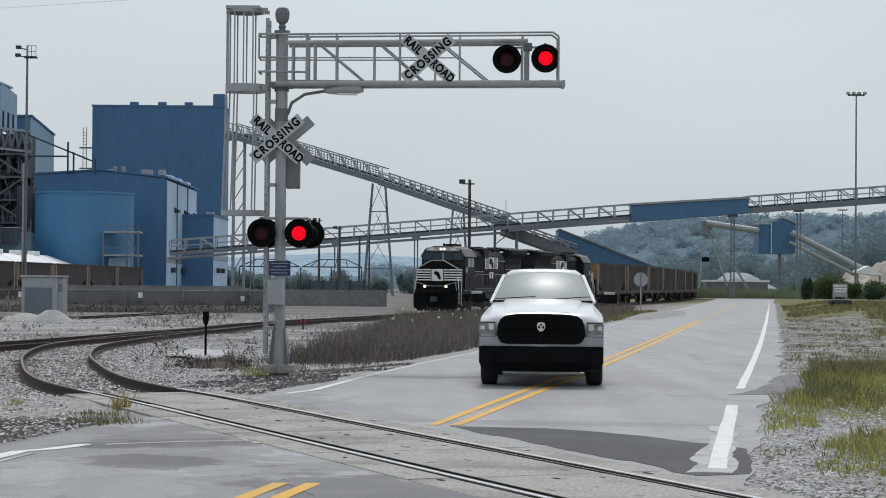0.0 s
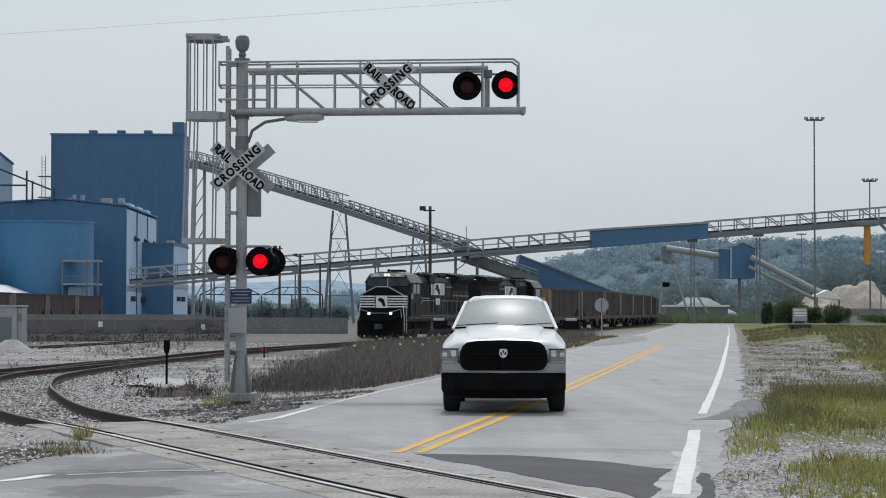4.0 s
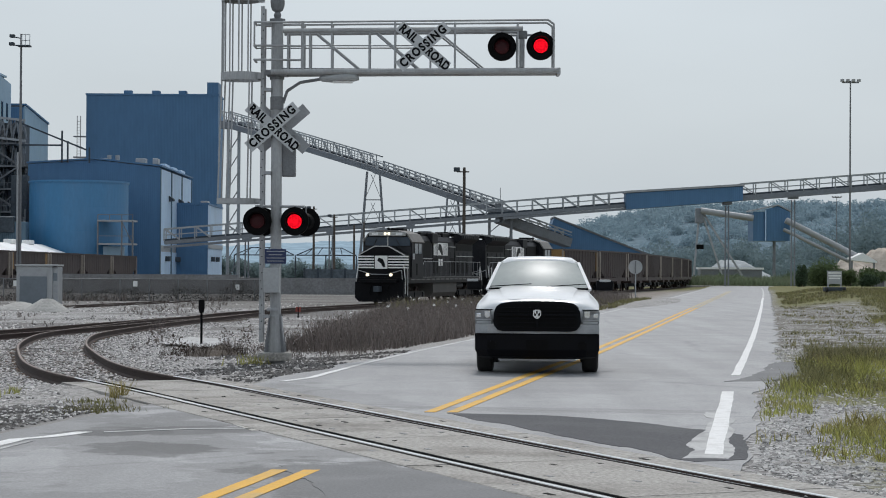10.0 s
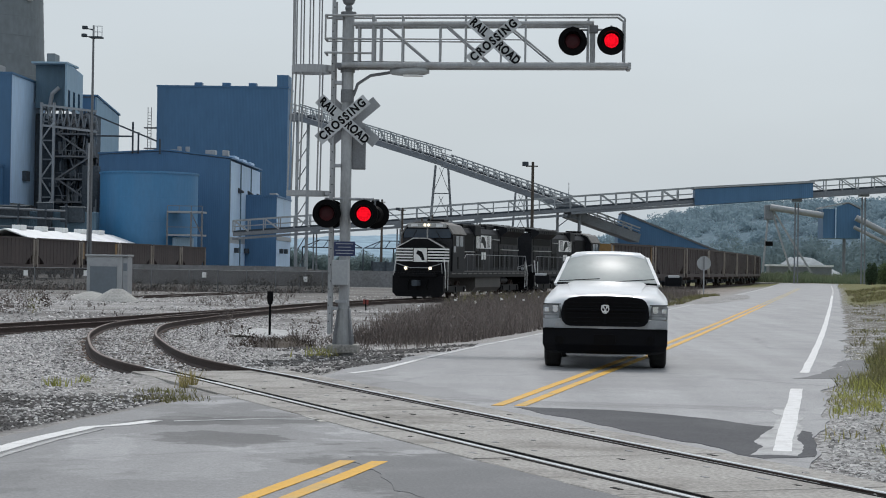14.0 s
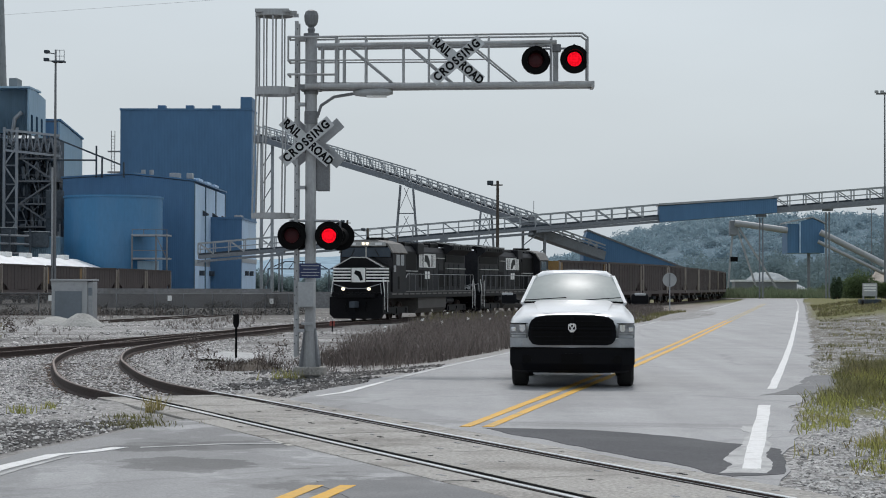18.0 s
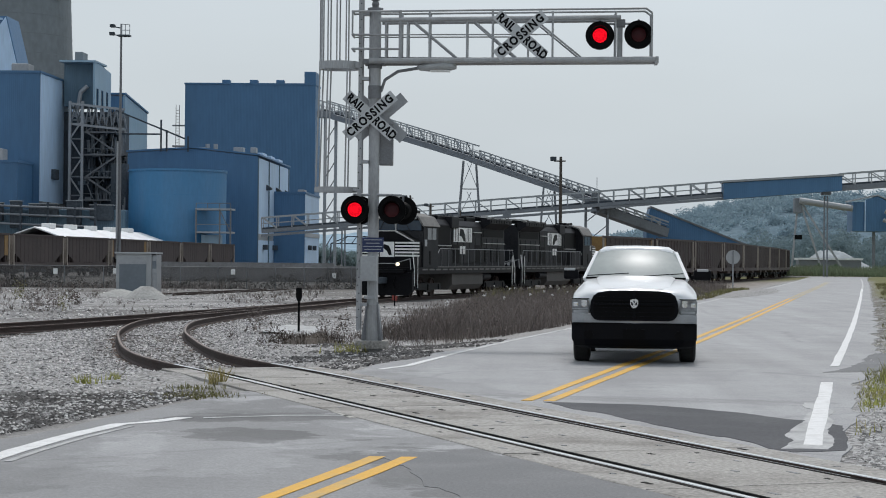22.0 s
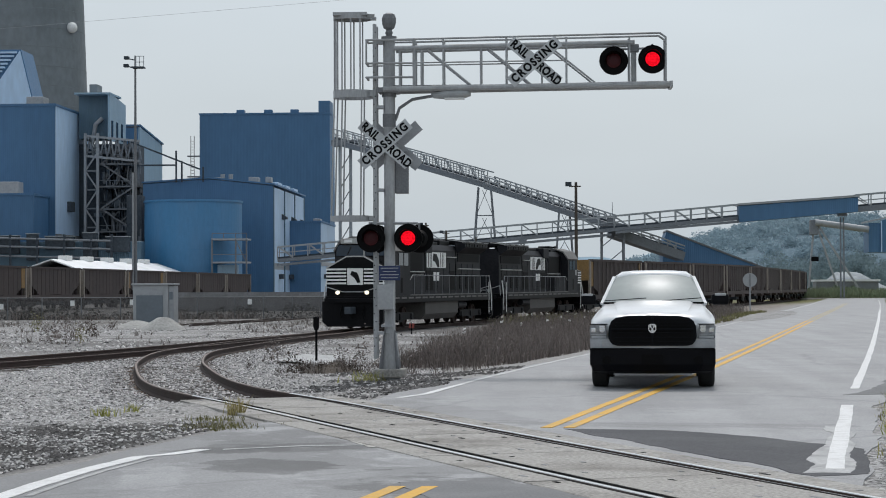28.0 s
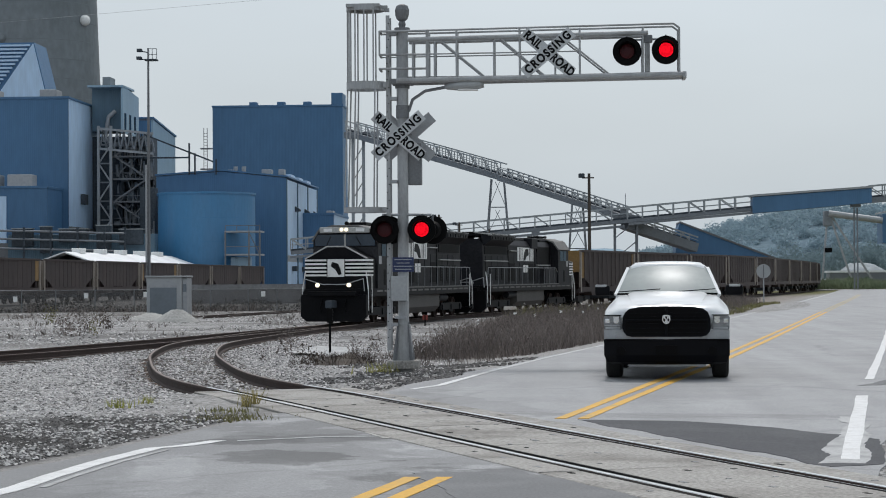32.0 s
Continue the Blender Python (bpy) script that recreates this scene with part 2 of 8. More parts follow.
M = {
    "galv": mat("galvanised_steel", (0.34, 0.35, 0.365), 0.5, 0.2, 0.07, 3, 40, 0.1),
    "galv_dark": mat("weathered_steel", (0.17, 0.175, 0.185), 0.6, 0.1, 0.15, 3, 30, 0.1),
    "alu": mat("painted_mast", (0.35, 0.357, 0.368), 0.55, 0.05, 0.1, 2, 30, 0.1, (0.2, 0.198, 0.19), 0.7, (1, 1, 0.4)),
    "black": mat("black_paint", (0.004, 0.004, 0.0045), 0.6, 0, 0.2, 4, 30, 0.05, spec=0.08),
    "loco": mat("loco_black", (0.004, 0.0042, 0.0056), 0.5, 0, 0.3, 1.2, 14, 0.08, (0.013, 0.0125, 0.013), 0.5, spec=0.1),
    "loco_body": mat("loco_dusty_black", (0.0115, 0.0118, 0.015), 0.55, 0, 0.3, 0.9, 12, 0.08, (0.028, 0.028, 0.03), 0.6, spec=0.14),
    "loco_grime": mat("loco_grimy_grey", (0.035, 0.035, 0.038), 0.7, 0, 0.3, 1.5, 12, 0.08, (0.016, 0.016, 0.018), 0.7, spec=0.15),
    "white": mat("white_paint", (0.78, 0.78, 0.77), 0.5, 0, 0.06, 4, 30, 0.05, (0.5, 0.48, 0.44), 0.4),
    "sign_white": mat("sign_sheeting", (0.5, 0.51, 0.525), 0.45, 0, 0.08, 5, 40, 0.03, (0.33, 0.33, 0.33), 0.5),
    "ink": mat("sign_ink", (0.006, 0.006, 0.007), 0.6, 0, 0.1, 4, 30, 0.0, spec=0.15),
    "blue_sign": mat("blue_sign", (0.01, 0.022, 0.085), 0.4, 0, 0.1, 5, 40, 0.0),
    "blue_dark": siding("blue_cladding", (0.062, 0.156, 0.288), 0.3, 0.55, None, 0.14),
    # paler blues put light and shade on side walls into colour; also pale trim
    "blue_light": siding("pale_blue_lit_cladding", (0.49, 0.645, 0.83), 0.3, 0.55, None, 0.14),
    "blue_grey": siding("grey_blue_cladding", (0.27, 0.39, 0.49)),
    "blue_teal": siding("sooty_blue_cladding", (0.085, 0.15, 0.205)),
    "tank": mat("tank_blue", (0.05, 0.2, 0.385), 0.45, 0, 0.06, 0.15, 3, 0.05, (0.12, 0.24, 0.4), 0.5, (1, 1, 0.3)),
    "white_roof": mat("white_roofing", (0.8, 0.81, 0.82), 0.5, 0, 0.05, 0.3, 4, 0.05),
    "conv": mat("conveyor_steel", (0.2, 0.215, 0.235), 0.65, 0.2, 0.15, 0.4, 5, 0.05),
    "conv_light": mat("pale_lattice_steel", (0.33, 0.35, 0.365), 0.6, 0.1, 0.12, 0.4, 5, 0.05),
    "groove": mat("tarry_groove_shade", (0.016, 0.016, 0.016), 0.95, 0, 0.4, 3, 20, 0.3, (0.05, 0.047, 0.043), 0.7, spec=0.1),
    "hopper": mat("hopper_brown", (0.048, 0.035, 0.034), 0.8, 0, 0.2, 0.5, 8, 0.1, (0.075, 0.054, 0.049), 0.5, (1, 1, 0.3)),
    "hopper_post": mat("hopper_post", (0.25, 0.215, 0.185), 0.7, 0, 0.2, 1, 10, 0.1),
    "ochre": mat("ochre_panel", (0.24, 0.14, 0.045), 0.65, 0, 0.2, 1.5, 12, 0.1, (0.14, 0.09, 0.05), 0.6),
    "rail": mat("rail_rust", (0.036, 0.02, 0.016), 0.85, 0.1, 0.3, 2, 25, 0.2, (0.04, 0.03, 0.025), 0.5),
    "rail_worn": mat("rail_worn_top", (0.17, 0.125, 0.105), 0.5, 0.3, 0.2, 3, 30, 0.05, (0.09, 0.06, 0.05), 0.6),
    "rail_top": mat("rail_polished", (0.74, 0.74, 0.75), 0.3, 0.95, 0.12, 3, 30, 0.05),
    "tie": mat("tie_timber", (0.13, 0.112, 0.1), 0.9, 0, 0.3, 1.5, 20, 0.3, island=True),
    "stone": mat("ballast_stone", (0.37, 0.356, 0.35), 0.9, 0, 0.85, 3, 30, 0.3, island=True),
    "chip": mat("gravel_chip", (0.37, 0.36, 0.35), 0.9, 0, 0.65, 3, 30, 0.2, island=True),
    "stone_rust": mat("rust_stained_ballast", (0.14, 0.1, 0.08), 0.9, 0, 0.6, 3, 30, 0.3, island=True),
    "stone_dark": mat("dark_ballast", (0.095, 0.09, 0.088), 0.9, 0, 0.6, 3, 30, 0.3, island=True),
    "weed": mat("dry_weed", (0.18, 0.153, 0.142), 0.9, 0, 0.4, 2, 10, 0.0, (0.115, 0.1, 0.085), 0.6, island=True, spec=0.2),
    "grass": mat("grass_blade", (0.3, 0.305, 0.092), 0.8, 0, 0.5, 0.5, 10, 0.0, (0.27, 0.2, 0.11), 0.85, island=True, spec=0.3),
    "dull_grass": mat("dying_grass", (0.175, 0.17, 0.075), 0.85, 0, 0.55, 0.6, 10, 0.0, (0.17, 0.14, 0.11), 0.9, island=True, spec=0.2),
    "dust": mat("dust_and_sun_on_black", (0.16, 0.155, 0.15), 0.8, 0, 0.2, 1.2, 12, 0.05, (0.09, 0.088, 0.085), 0.6),
    "leaf": mat("bush_leaf", (0.095, 0.135, 0.06), 0.7, 0, 0.5, 0.5, 10, 0.0, (0.1, 0.13, 0.05), 0.6, island=True, spec=0.3),
    "dark_leaf": mat("dark_bush_leaf", (0.05, 0.078, 0.045), 0.8, 0, 0.5, 0.5, 10, 0.0, (0.07, 0.09, 0.05), 0.6, island=True, spec=0.2),
    # far greens: the haze of the air is mixed into these colours
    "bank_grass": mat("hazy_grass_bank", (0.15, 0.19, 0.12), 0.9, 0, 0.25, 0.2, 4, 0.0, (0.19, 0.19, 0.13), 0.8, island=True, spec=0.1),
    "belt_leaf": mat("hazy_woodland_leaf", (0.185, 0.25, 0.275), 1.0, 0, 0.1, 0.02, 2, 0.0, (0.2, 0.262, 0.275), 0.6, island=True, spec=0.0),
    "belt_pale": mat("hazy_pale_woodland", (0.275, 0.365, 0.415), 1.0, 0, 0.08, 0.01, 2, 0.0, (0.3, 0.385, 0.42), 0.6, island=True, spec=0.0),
    "hazed_hedge_leaf": mat("hazed_hedge_leaf", (0.13, 0.175, 0.125), 0.8, 0, 0.4, 0.5, 10, 0.0, (0.13, 0.16, 0.09), 0.6, island=True, spec=0.1),
    "pale_dust": mat("pale_dusty_lit_paint", (0.42, 0.42, 0.41), 0.7, 0, 0.15, 1.2, 12, 0.05, (0.25, 0.245, 0.24), 0.6),
    "tank_dust": mat("dusty_fuel_tank", (0.075, 0.07, 0.066), 0.8, 0, 0.15, 0.8, 12, 0.05, (0.1, 0.092, 0.085), 0.6),
    "grey_mound": mat("grey_crushed_stone", (0.33, 0.355, 0.37), 0.95, 0, 0.12, 0.3, 3, 0.3, (0.26, 0.28, 0.29), 0.6),
    "yard_scrub": mat("yard_scrub", (0.112, 0.108, 0.1), 0.9, 0, 0.4, 0.5, 10, 0.0, (0.135, 0.122, 0.115), 0.6, island=True, spec=0.1),
    # paled and blued in colour for the haze over far trees
    "far_leaf": mat("far_foliage_hazed", (0.22, 0.285, 0.285), 0.9, 0, 0.12, 0.05, 1, 0.0, (0.25, 0.31, 0.32), 0.6, island=True, spec=0.1),
    "truck_paint": mat("white_car_paint", (0.76, 0.77, 0.785), 0.2, 0, 0.02, 2, 40, 0.0, (0.62, 0.62, 0.615), 0.3),
    "plastic": mat("black_plastic", (0.0035, 0.0038, 0.0055), 0.5, 0, 0.2, 6, 60, 0.06, spec=0.1),
    "tyre": mat("tyre_rubber", (0.01, 0.01, 0.01), 0.9, 0, 0.2, 6, 60, 0.3),
    "chrome": mat("chrome", (0.75, 0.75, 0.76), 0.12, 1.0, 0.03, 6, 60, 0.0),
    "concrete": mat("crossing_concrete", (0.315, 0.302, 0.283), 0.9, 0, 0.34, 1.3, 26, 0.3, (0.16, 0.147, 0.133), 0.9),
    "cabinet": mat("grey_cabinet", (0.36, 0.37, 0.38), 0.6, 0, 0.08, 1.5, 20, 0.05),
    "door_grey": mat("blue_grey_door", (0.15, 0.175, 0.2), 0.6, 0, 0.06, 0.7, 6, 0.03),
    "stack": mat("stack_concrete", (0.195, 0.217, 0.232), 0.9, 0, 0.1, 0.07, 0.9, 0.05, (0.14, 0.158, 0.17), 0.8, (1, 1, 0.6)),
    "sand": mat("pale_stone_pile", (0.42, 0.37, 0.32), 0.95, 0, 0.15, 0.12, 2, 0.3, (0.32, 0.27, 0.22), 0.5),
    "gravel_pile": mat("gravel_pile", (0.35, 0.345, 0.33), 0.95, 0, 0.2, 0.8, 9, 0.4),
    "soil": mat("brown_soil", (0.06, 0.049, 0.041), 0.95, 0, 0.4, 4, 18, 0.6, (0.12, 0.1, 0.08), 0.7),
    "yellow": mat("yellow_steel", (0.66, 0.27, 0.03), 0.5, 0, 0.1, 1, 10, 0.05),
    "wood": mat("pole_wood", (0.085, 0.07, 0.058), 0.9, 0, 0.3, 2, 20, 0.2, None, 0.4, (1, 1, 0.1)),
    "bark": mat("bark", (0.07, 0.055, 0.045), 0.95, 0, 0.3, 3, 20, 0.4),
    "dim": mat("sooty_steel_and_shade", (0.042, 0.054, 0.068), 0.8, 0, 0.3, 0.3, 3, 0.1, (0.06, 0.068, 0.078), 0.5),
    "yard_wall": mat("grey_yard_wall", (0.21, 0.21, 0.215), 0.9, 0, 0.2, 0.5, 6, 0.2, (0.14, 0.134, 0.13), 0.7),
    "soot_wall": mat("soot_grey_wall", (0.11, 0.135, 0.16), 0.85, 0, 0.3, 0.25, 3, 0.1, (0.06, 0.07, 0.08), 0.7),
    "chalk": mat("pale_spill", (0.4, 0.4, 0.4), 0.8, 0, 0.2, 2.5, 20, 0.1, (0.24, 0.24, 0.24), 0.9),
    "road_white": mat("road_white_paint", (0.66, 0.66, 0.66), 0.7, 0, 0.12, 6, 60, 0.1, (0.42, 0.41, 0.4), 0.5),
    "road_yellow": mat("road_yellow_paint", (0.62, 0.345, 0.04), 0.7, 0, 0.1, 2.5, 30, 0.1, (0.36, 0.29, 0.16), 0.7),
    "road_faint": mat("worn_off_white_paint", (0.5, 0.5, 0.5), 0.75, 0, 0.15, 3, 60, 0.1, (0.31, 0.31, 0.31), 0.9),
    "road_yellow_faint": mat("worn_off_yellow_paint", (0.42, 0.33, 0.16), 0.75, 0, 0.1, 2.5, 30, 0.1, (0.3, 0.28, 0.24), 0.9),
    "pale_slab": mat("pale_concrete", (0.42, 0.405, 0.38), 0.9, 0, 0.15, 1.5, 30, 0.2, (0.3, 0.285, 0.265), 0.6),
    "dead": mat("dead_stalk", (0.065, 0.05, 0.043), 0.95, 0, 0.4, 2, 10, 0.0, (0.1, 0.085, 0.07), 0.6, island=True, spec=0.1),
    "target_red": mat("red_target_paint", (0.22, 0.04, 0.03), 0.6, 0, 0.15, 5, 30, 0.05),
    "patch": mat("dark_asphalt_patch", (0.155, 0.156, 0.16), 0.9, 0, 0.15, 1.2, 40, 0.25, (0.21, 0.21, 0.212), 0.7),
    "patch_dark": mat("fresh_asphalt", (0.05, 0.051, 0.058), 0.85, 0, 0.3, 0.8, 40, 0.25, (0.085, 0.086, 0.092), 0.8),
    "lamp_warm": glow("headlamp_glow", (1.0, 0.9, 0.68), 1.5),
    "red_lit": led_lens(),
    "red_dark": mat("red_lens_unlit", (0.05, 0.007, 0.01), 0.4, 0, 0.15, 6, 60, 0.05, spec=0.2),
}
for key in ("belt_leaf", "belt_pale", "far_leaf", "hazed_hedge_leaf", "leaf", "bank_grass", "grass", "dull_grass"):
    leafy(M[key], 0.5 if key.startswith("b") else 0.35)
M["cab_glass"] = mat("tinted_cab_glass", (0.012, 0.026, 0.045), 0.12, 0, 0.1, 1.5, 10, 0.0, (0.03, 0.05, 0.075), 0.5, spec=0.5)
gl = bpy.data.materials.new("window_glass")
gl.use_nodes = True
g_ = gl.node_tree.nodes["Principled BSDF"]
g_.inputs["Base Color"].default_value = (0.012, 0.015, 0.018, 1)
g_.inputs["Roughness"].default_value = 0.04
g_.inputs["Specular IOR Level"].default_value = 0.4
g_.inputs["Coat Weight"].default_value = 0.15
g_.inputs["Coat Roughness"].default_value = 0.02
M["glass"] = gl


# ---- the lie of the land ----
def road_x(y):
    return -4.0 + 0.177 * y - 0.00004 * y * y


def ramp(v, xs, ys):
    return float(np.interp(v, xs, ys))


def rail_z(y):
    return ramp(y, [28, 85, 120, 194, 400], [0.02, -0.28, -0.2, 0.02, 0.02])


def soft(v, a, b):
    k = min(1, max(0, (v - a) / (b - a)))
    return k * k * (3 - 2 * k)


def land(x, y):
    d = x - road_x(y)
    left = ramp(y, [0, 24, 34, 60, 85, 120, 194, 300], [-0.08, -0.08, -0.13, -0.33, -0.46, -0.38, -0.17, -0.15])
    mound = 0.55 * math.exp(-((d + 7) / 2.6) ** 2 - ((y - 116) / 17) ** 2)
    right = 0.45 * soft(y, 55, 125) * soft(d, 4.0, 9.0) * (1 - soft(y, 200, 320)) - 0.06 * (1 - soft(y, 30, 60))
    k = soft(-d, 3.4, 6.0)
    z = -0.012 + (left + 0.012) * k + mound if d < 0 else -0.012 + (right + 0.012) * soft(d, 3.9, 6.0)
    if d < -3.2 and y < 31:
        near = 1 - soft(abs(x + 1.32 + 0.424 * (y - 22)) * 0.92, 1.5, 2.4)
        z += (max(z, -0.02) - z) * near * (1 - soft(y, 28.6, 30.5))
    if 29.0 < y < 95 and d < -3:
        k = (1 - soft(min(off_track(x, y), off_lead(x, y)), 1.5, 2.5)) * soft(y, 29.0, 31.0)
        z += (min(z, rail_z(y) - 0.2) - z) * k
    if d < -4.2 and y < 130 or d > 4.4 and y < 130:
        z += 0.035 * noise.noise((x * 0.6, y * 0.6, 0)) + 0.02 * noise.noise((x * 2.1, y * 2.1, 3))
    return z


# ---- track lines ----
CROSS = [(16.5, -20), (10.15, -5), (5.9, 5), (1.22, 16), (-1.32, 22), (-3.85, 28), (-5.5, 31.9), (-6.7, 35.8), (-8.02, 41.5), (-9.05, 46.5), (-10.1, 53.3),
         (-10.47, 58.3), (-10.5, 66.9), (-10.3, 76), (-9.85, 84), (-9.3, 91), (-7.25, 102), (-4.75, 112), (-2.25, 122), (0.0, 131), (4.5, 147), (9.15, 162), (13.5, 178),
         (17.5, 194), (21.4, 212), (29.0, 250), (34.7, 283), (38.8, 318), (40.7, 350), (39.4, 385), (34.0, 420), (18.0, 452), (-8.0, 474), (-50.0, 486)]
LEAD = [(-24, 0), (-19.2, 20), (-15.8, 36), (-13.4, 48.3), (-12.55, 55), (-11.8, 62), (-11.2, 70), (-10.65, 77), (-9.95, 84), (-9.3, 91)]


class Track:
    def __init__(self, pts, step=0.5):
        p = [Vector((a, b, 0)) for a, b in pts]
        p = [2 * p[0] - p[1]] + p + [2 * p[-1] - p[-2]]
        out = []
        for i in range(1, len(p) - 2):
            n = max(2, int((p[i + 1] - p[i]).length / step))
            for k in range(n):
                t = k / n
                out.append(0.5 * ((2 * p[i]) + (p[i + 1] - p[i - 1]) * t + (2 * p[i - 1] - 5 * p[i] + 4 * p[i + 1] - p[i + 2]) * t * t
                                  + (3 * p[i] - p[i - 1] - 3 * p[i + 1] + p[i + 2]) * t ** 3))
        out.append(p[-2])
        a = np.array([(v.x, v.y) for v in out])
        for _ in range(6):
            a[1:-1] = 0.25 * a[:-2] + 0.5 * a[1:-1] + 0.25 * a[2:]
        self.xy = a
        self.s = np.r_[0, np.cumsum(np.hypot(*np.diff(a, axis=0).T))]

    def at(self, s):
        x, y = np.interp(s, self.s, self.xy[:, 0]), np.interp(s, self.s, self.xy[:, 1])
        return Vector((x, y, rail_z(y)))


crossing_track, lead_track = Track(CROSS), Track(LEAD)


def off_track(x, y):
    return abs(x - float(np.interp(y, crossing_track.xy[:, 1], crossing_track.xy[:, 0]))) * 0.92


def off_lead(x, y):
    return abs(x - float(np.interp(y, lead_track.xy[:, 1], lead_track.xy[:, 0]))) * 0.98


# ---- ground: one sheet to the horizon, finer near the camera ----
def ground_sheet():
    ys = np.r_[-60, -30, -12, np.arange(0, 70, 0.5), np.arange(70, 140, 1.5), np.arange(140, 330, 6), np.geomspace(335, 4200, 22)]
    ds = np.r_[-4000, -2000, -900, -400, -220, -140, -100, -80, np.arange(-64, -30, 4), np.arange(-30, -18, 1.0), np.arange(-18, -4, 0.4), np.arange(-4, 4.01, 0.5), np.arange(4.4, 16, 0.4), np.arange(16, 30, 1.0),
               np.arange(30, 64, 4), 80, 100, 140, 220, 400, 900, 2000, 4000]
    verts, faces = [], []
    for y in ys:
        for d in ds:
            x = d + road_x(min(y, 300))
            verts.append((x, y, land(x, y) if y < 330 else -0.12))
    w = len(ds)
    for j in range(len(ys) - 1):
        for i in range(w - 1):
            a = j * w + i
            faces.append((a, a + 1, a + w + 1, a + w))
    m = bpy.data.materials.new("ground_cover")
    m.use_nodes = True
    n, l = m.node_tree.nodes, m.node_tree.links
    s = n["Principled BSDF"]
    tc, sp = n.new("ShaderNodeTexCoord"), n.new("ShaderNodeSeparateXYZ")
    l.new(tc.outputs["Object"], sp.inputs[0])

    def math_(op, a, b, clamp=False):
        q = n.new("ShaderNodeMath")
        q.operation, q.use_clamp = op, clamp
        for k, v in enumerate((a, b)):
            if isinstance(v, (int, float)):
                q.inputs[k].default_value = v
            elif v is not None:
                l.new(v, q.inputs[k])
        return q.outputs[0]

    def noise_(scale, detail=5, rough=0.6):
        q = n.new("ShaderNodeTexNoise")
        q.inputs["Scale"].default_value, q.inputs["Detail"].default_value, q.inputs["Roughness"].default_value = scale, detail, rough
        l.new(tc.outputs["Object"], q.inputs[0])
        return q.outputs[0]

    def step_(v, a, b):
        q = n.new("ShaderNodeMapRange")
        q.interpolation_type = "SMOOTHSTEP"
        q.inputs["From Min"].default_value, q.inputs["From Max"].default_value = a, b
        l.new(v, q.inputs[0])
        return q.outputs[0]

    def mix_(f, a, b):
        q = n.new("ShaderNodeMix")
        q.data_type = "RGBA"
        l.new(f, q.inputs[0])
        for k, v in ((6, a), (7, b)):
            if isinstance(v, tuple):
                q.inputs[k].default_value = (*v, 1)
            else:
                l.new(v, q.inputs[k])
        return q.outputs[2]

    x, y = sp.outputs[0], sp.outputs[1]
    mid = math_("ADD", math_("MULTIPLY", y, 0.168), -3.8)
    d = math_("SUBTRACT", x, mid)
    big, med, fin = noise_(0.25), noise_(1.3), noise_(26, 3, 0.7)
    wob = math_("MULTIPLY", math_("SUBTRACT", med, 0.5), 3.0)
    dn = math_("ADD", d, wob)
    pebble = n.new("ShaderNodeTexVoronoi")
    pebble.inputs["Scale"].default_value = 20
    l.new(tc.outputs["Object"], pebble.inputs[0])
    gravel = mix_(step_(pebble.outputs["Color"], 0.1, 0.9), (0.09, 0.086, 0.083), (0.47, 0.463, 0.458))
    gravel = mix_(math_("MULTIPLY", step_(big, 0.42, 0.62), 0.45), gravel, (0.36, 0.355, 0.35))
    gravel = mix_(math_("MULTIPLY", step_(med, 0.58, 0.7), 0.6), gravel, (0.15, 0.13, 0.115))
    turf = mix_(step_(med, 0.35, 0.65), (0.14, 0.145, 0.06), (0.19, 0.175, 0.095))
    turf = mix_(math_("MULTIPLY", step_(fin, 0.35, 0.65), 0.5), turf, (0.12, 0.12, 0.045))
    dirt = mix_(step_(med, 0.35, 0.65), (0.19, 0.165, 0.145), (0.3, 0.275, 0.25))
    # right-hand verge: pale gravel shoulder, then turf
    near = math_("MULTIPLY", math_("SUBTRACT", 1, step_(y, 21.0, 23.0)), step_(dn, 4.3, 5.3))
    belt = math_("MULTIPLY", math_("MULTIPLY", step_(y, 24.5, 26.5), math_("SUBTRACT", 1, step_(y, 40, 46))), step_(dn, 3.7, 4.7))
    back_ = math_("MULTIPLY", step_(y, 38, 44), step_(dn, 7.0, 9.5))
    field = math_("MULTIPLY", step_(y, 94, 110), step_(dn, 3.7, 4.6))
    grassy = math_("MAXIMUM", math_("MAXIMUM", near, belt), math_("MAXIMUM", back_, field), True)
    bare = math_("MULTIPLY", step_(y, 30, 50), step_(math_("ADD", med, math_("MULTIPLY", big, 0.4)), 0.6, 0.78))
    gravel_r = mix_(math_("MULTIPLY", bare, step_(d, 3.5, 4.2)), gravel, mix_(step_(fin, 0.4, 0.6), (0.085, 0.08, 0.06), (0.155, 0.142, 0.112)))
    col = mix_(grassy, gravel_r, turf)
    # left: dirt under the weeds between the road and the track
    weedy = math_("MULTIPLY", step_(y, 43, 48), math_("MULTIPLY", step_(x, -4.6, -3.2), math_("SUBTRACT", 1, step_(dn, -5.6, -4.4))))
    col = mix_(weedy, col, dirt)
    shoulder = math_("MULTIPLY", step_(d, -7.0, -5.0), math_("SUBTRACT", 1, step_(d, -3.4, -2.8)))
    col = mix_(math_("MULTIPLY", shoulder, 0.75), col, (0.31, 0.3, 0.29))
    soil = math_("MULTIPLY", math_("MULTIPLY", step_(dn, -9.5, -7.5), math_("SUBTRACT", 1, step_(d, -4.4, -3.7))), math_("SUBTRACT", 1, step_(y, 23.8, 25.2)))
    col = mix_(math_("MULTIPLY", soil, step_(med, 0.3, 0.48)), col, (0.055, 0.052, 0.05))
    # coal-dusty strips and dark soil across the yard
    smp = n.new("ShaderNodeMapping")
    smp.inputs["Scale"].default_value = (0.05, 0.22, 1)
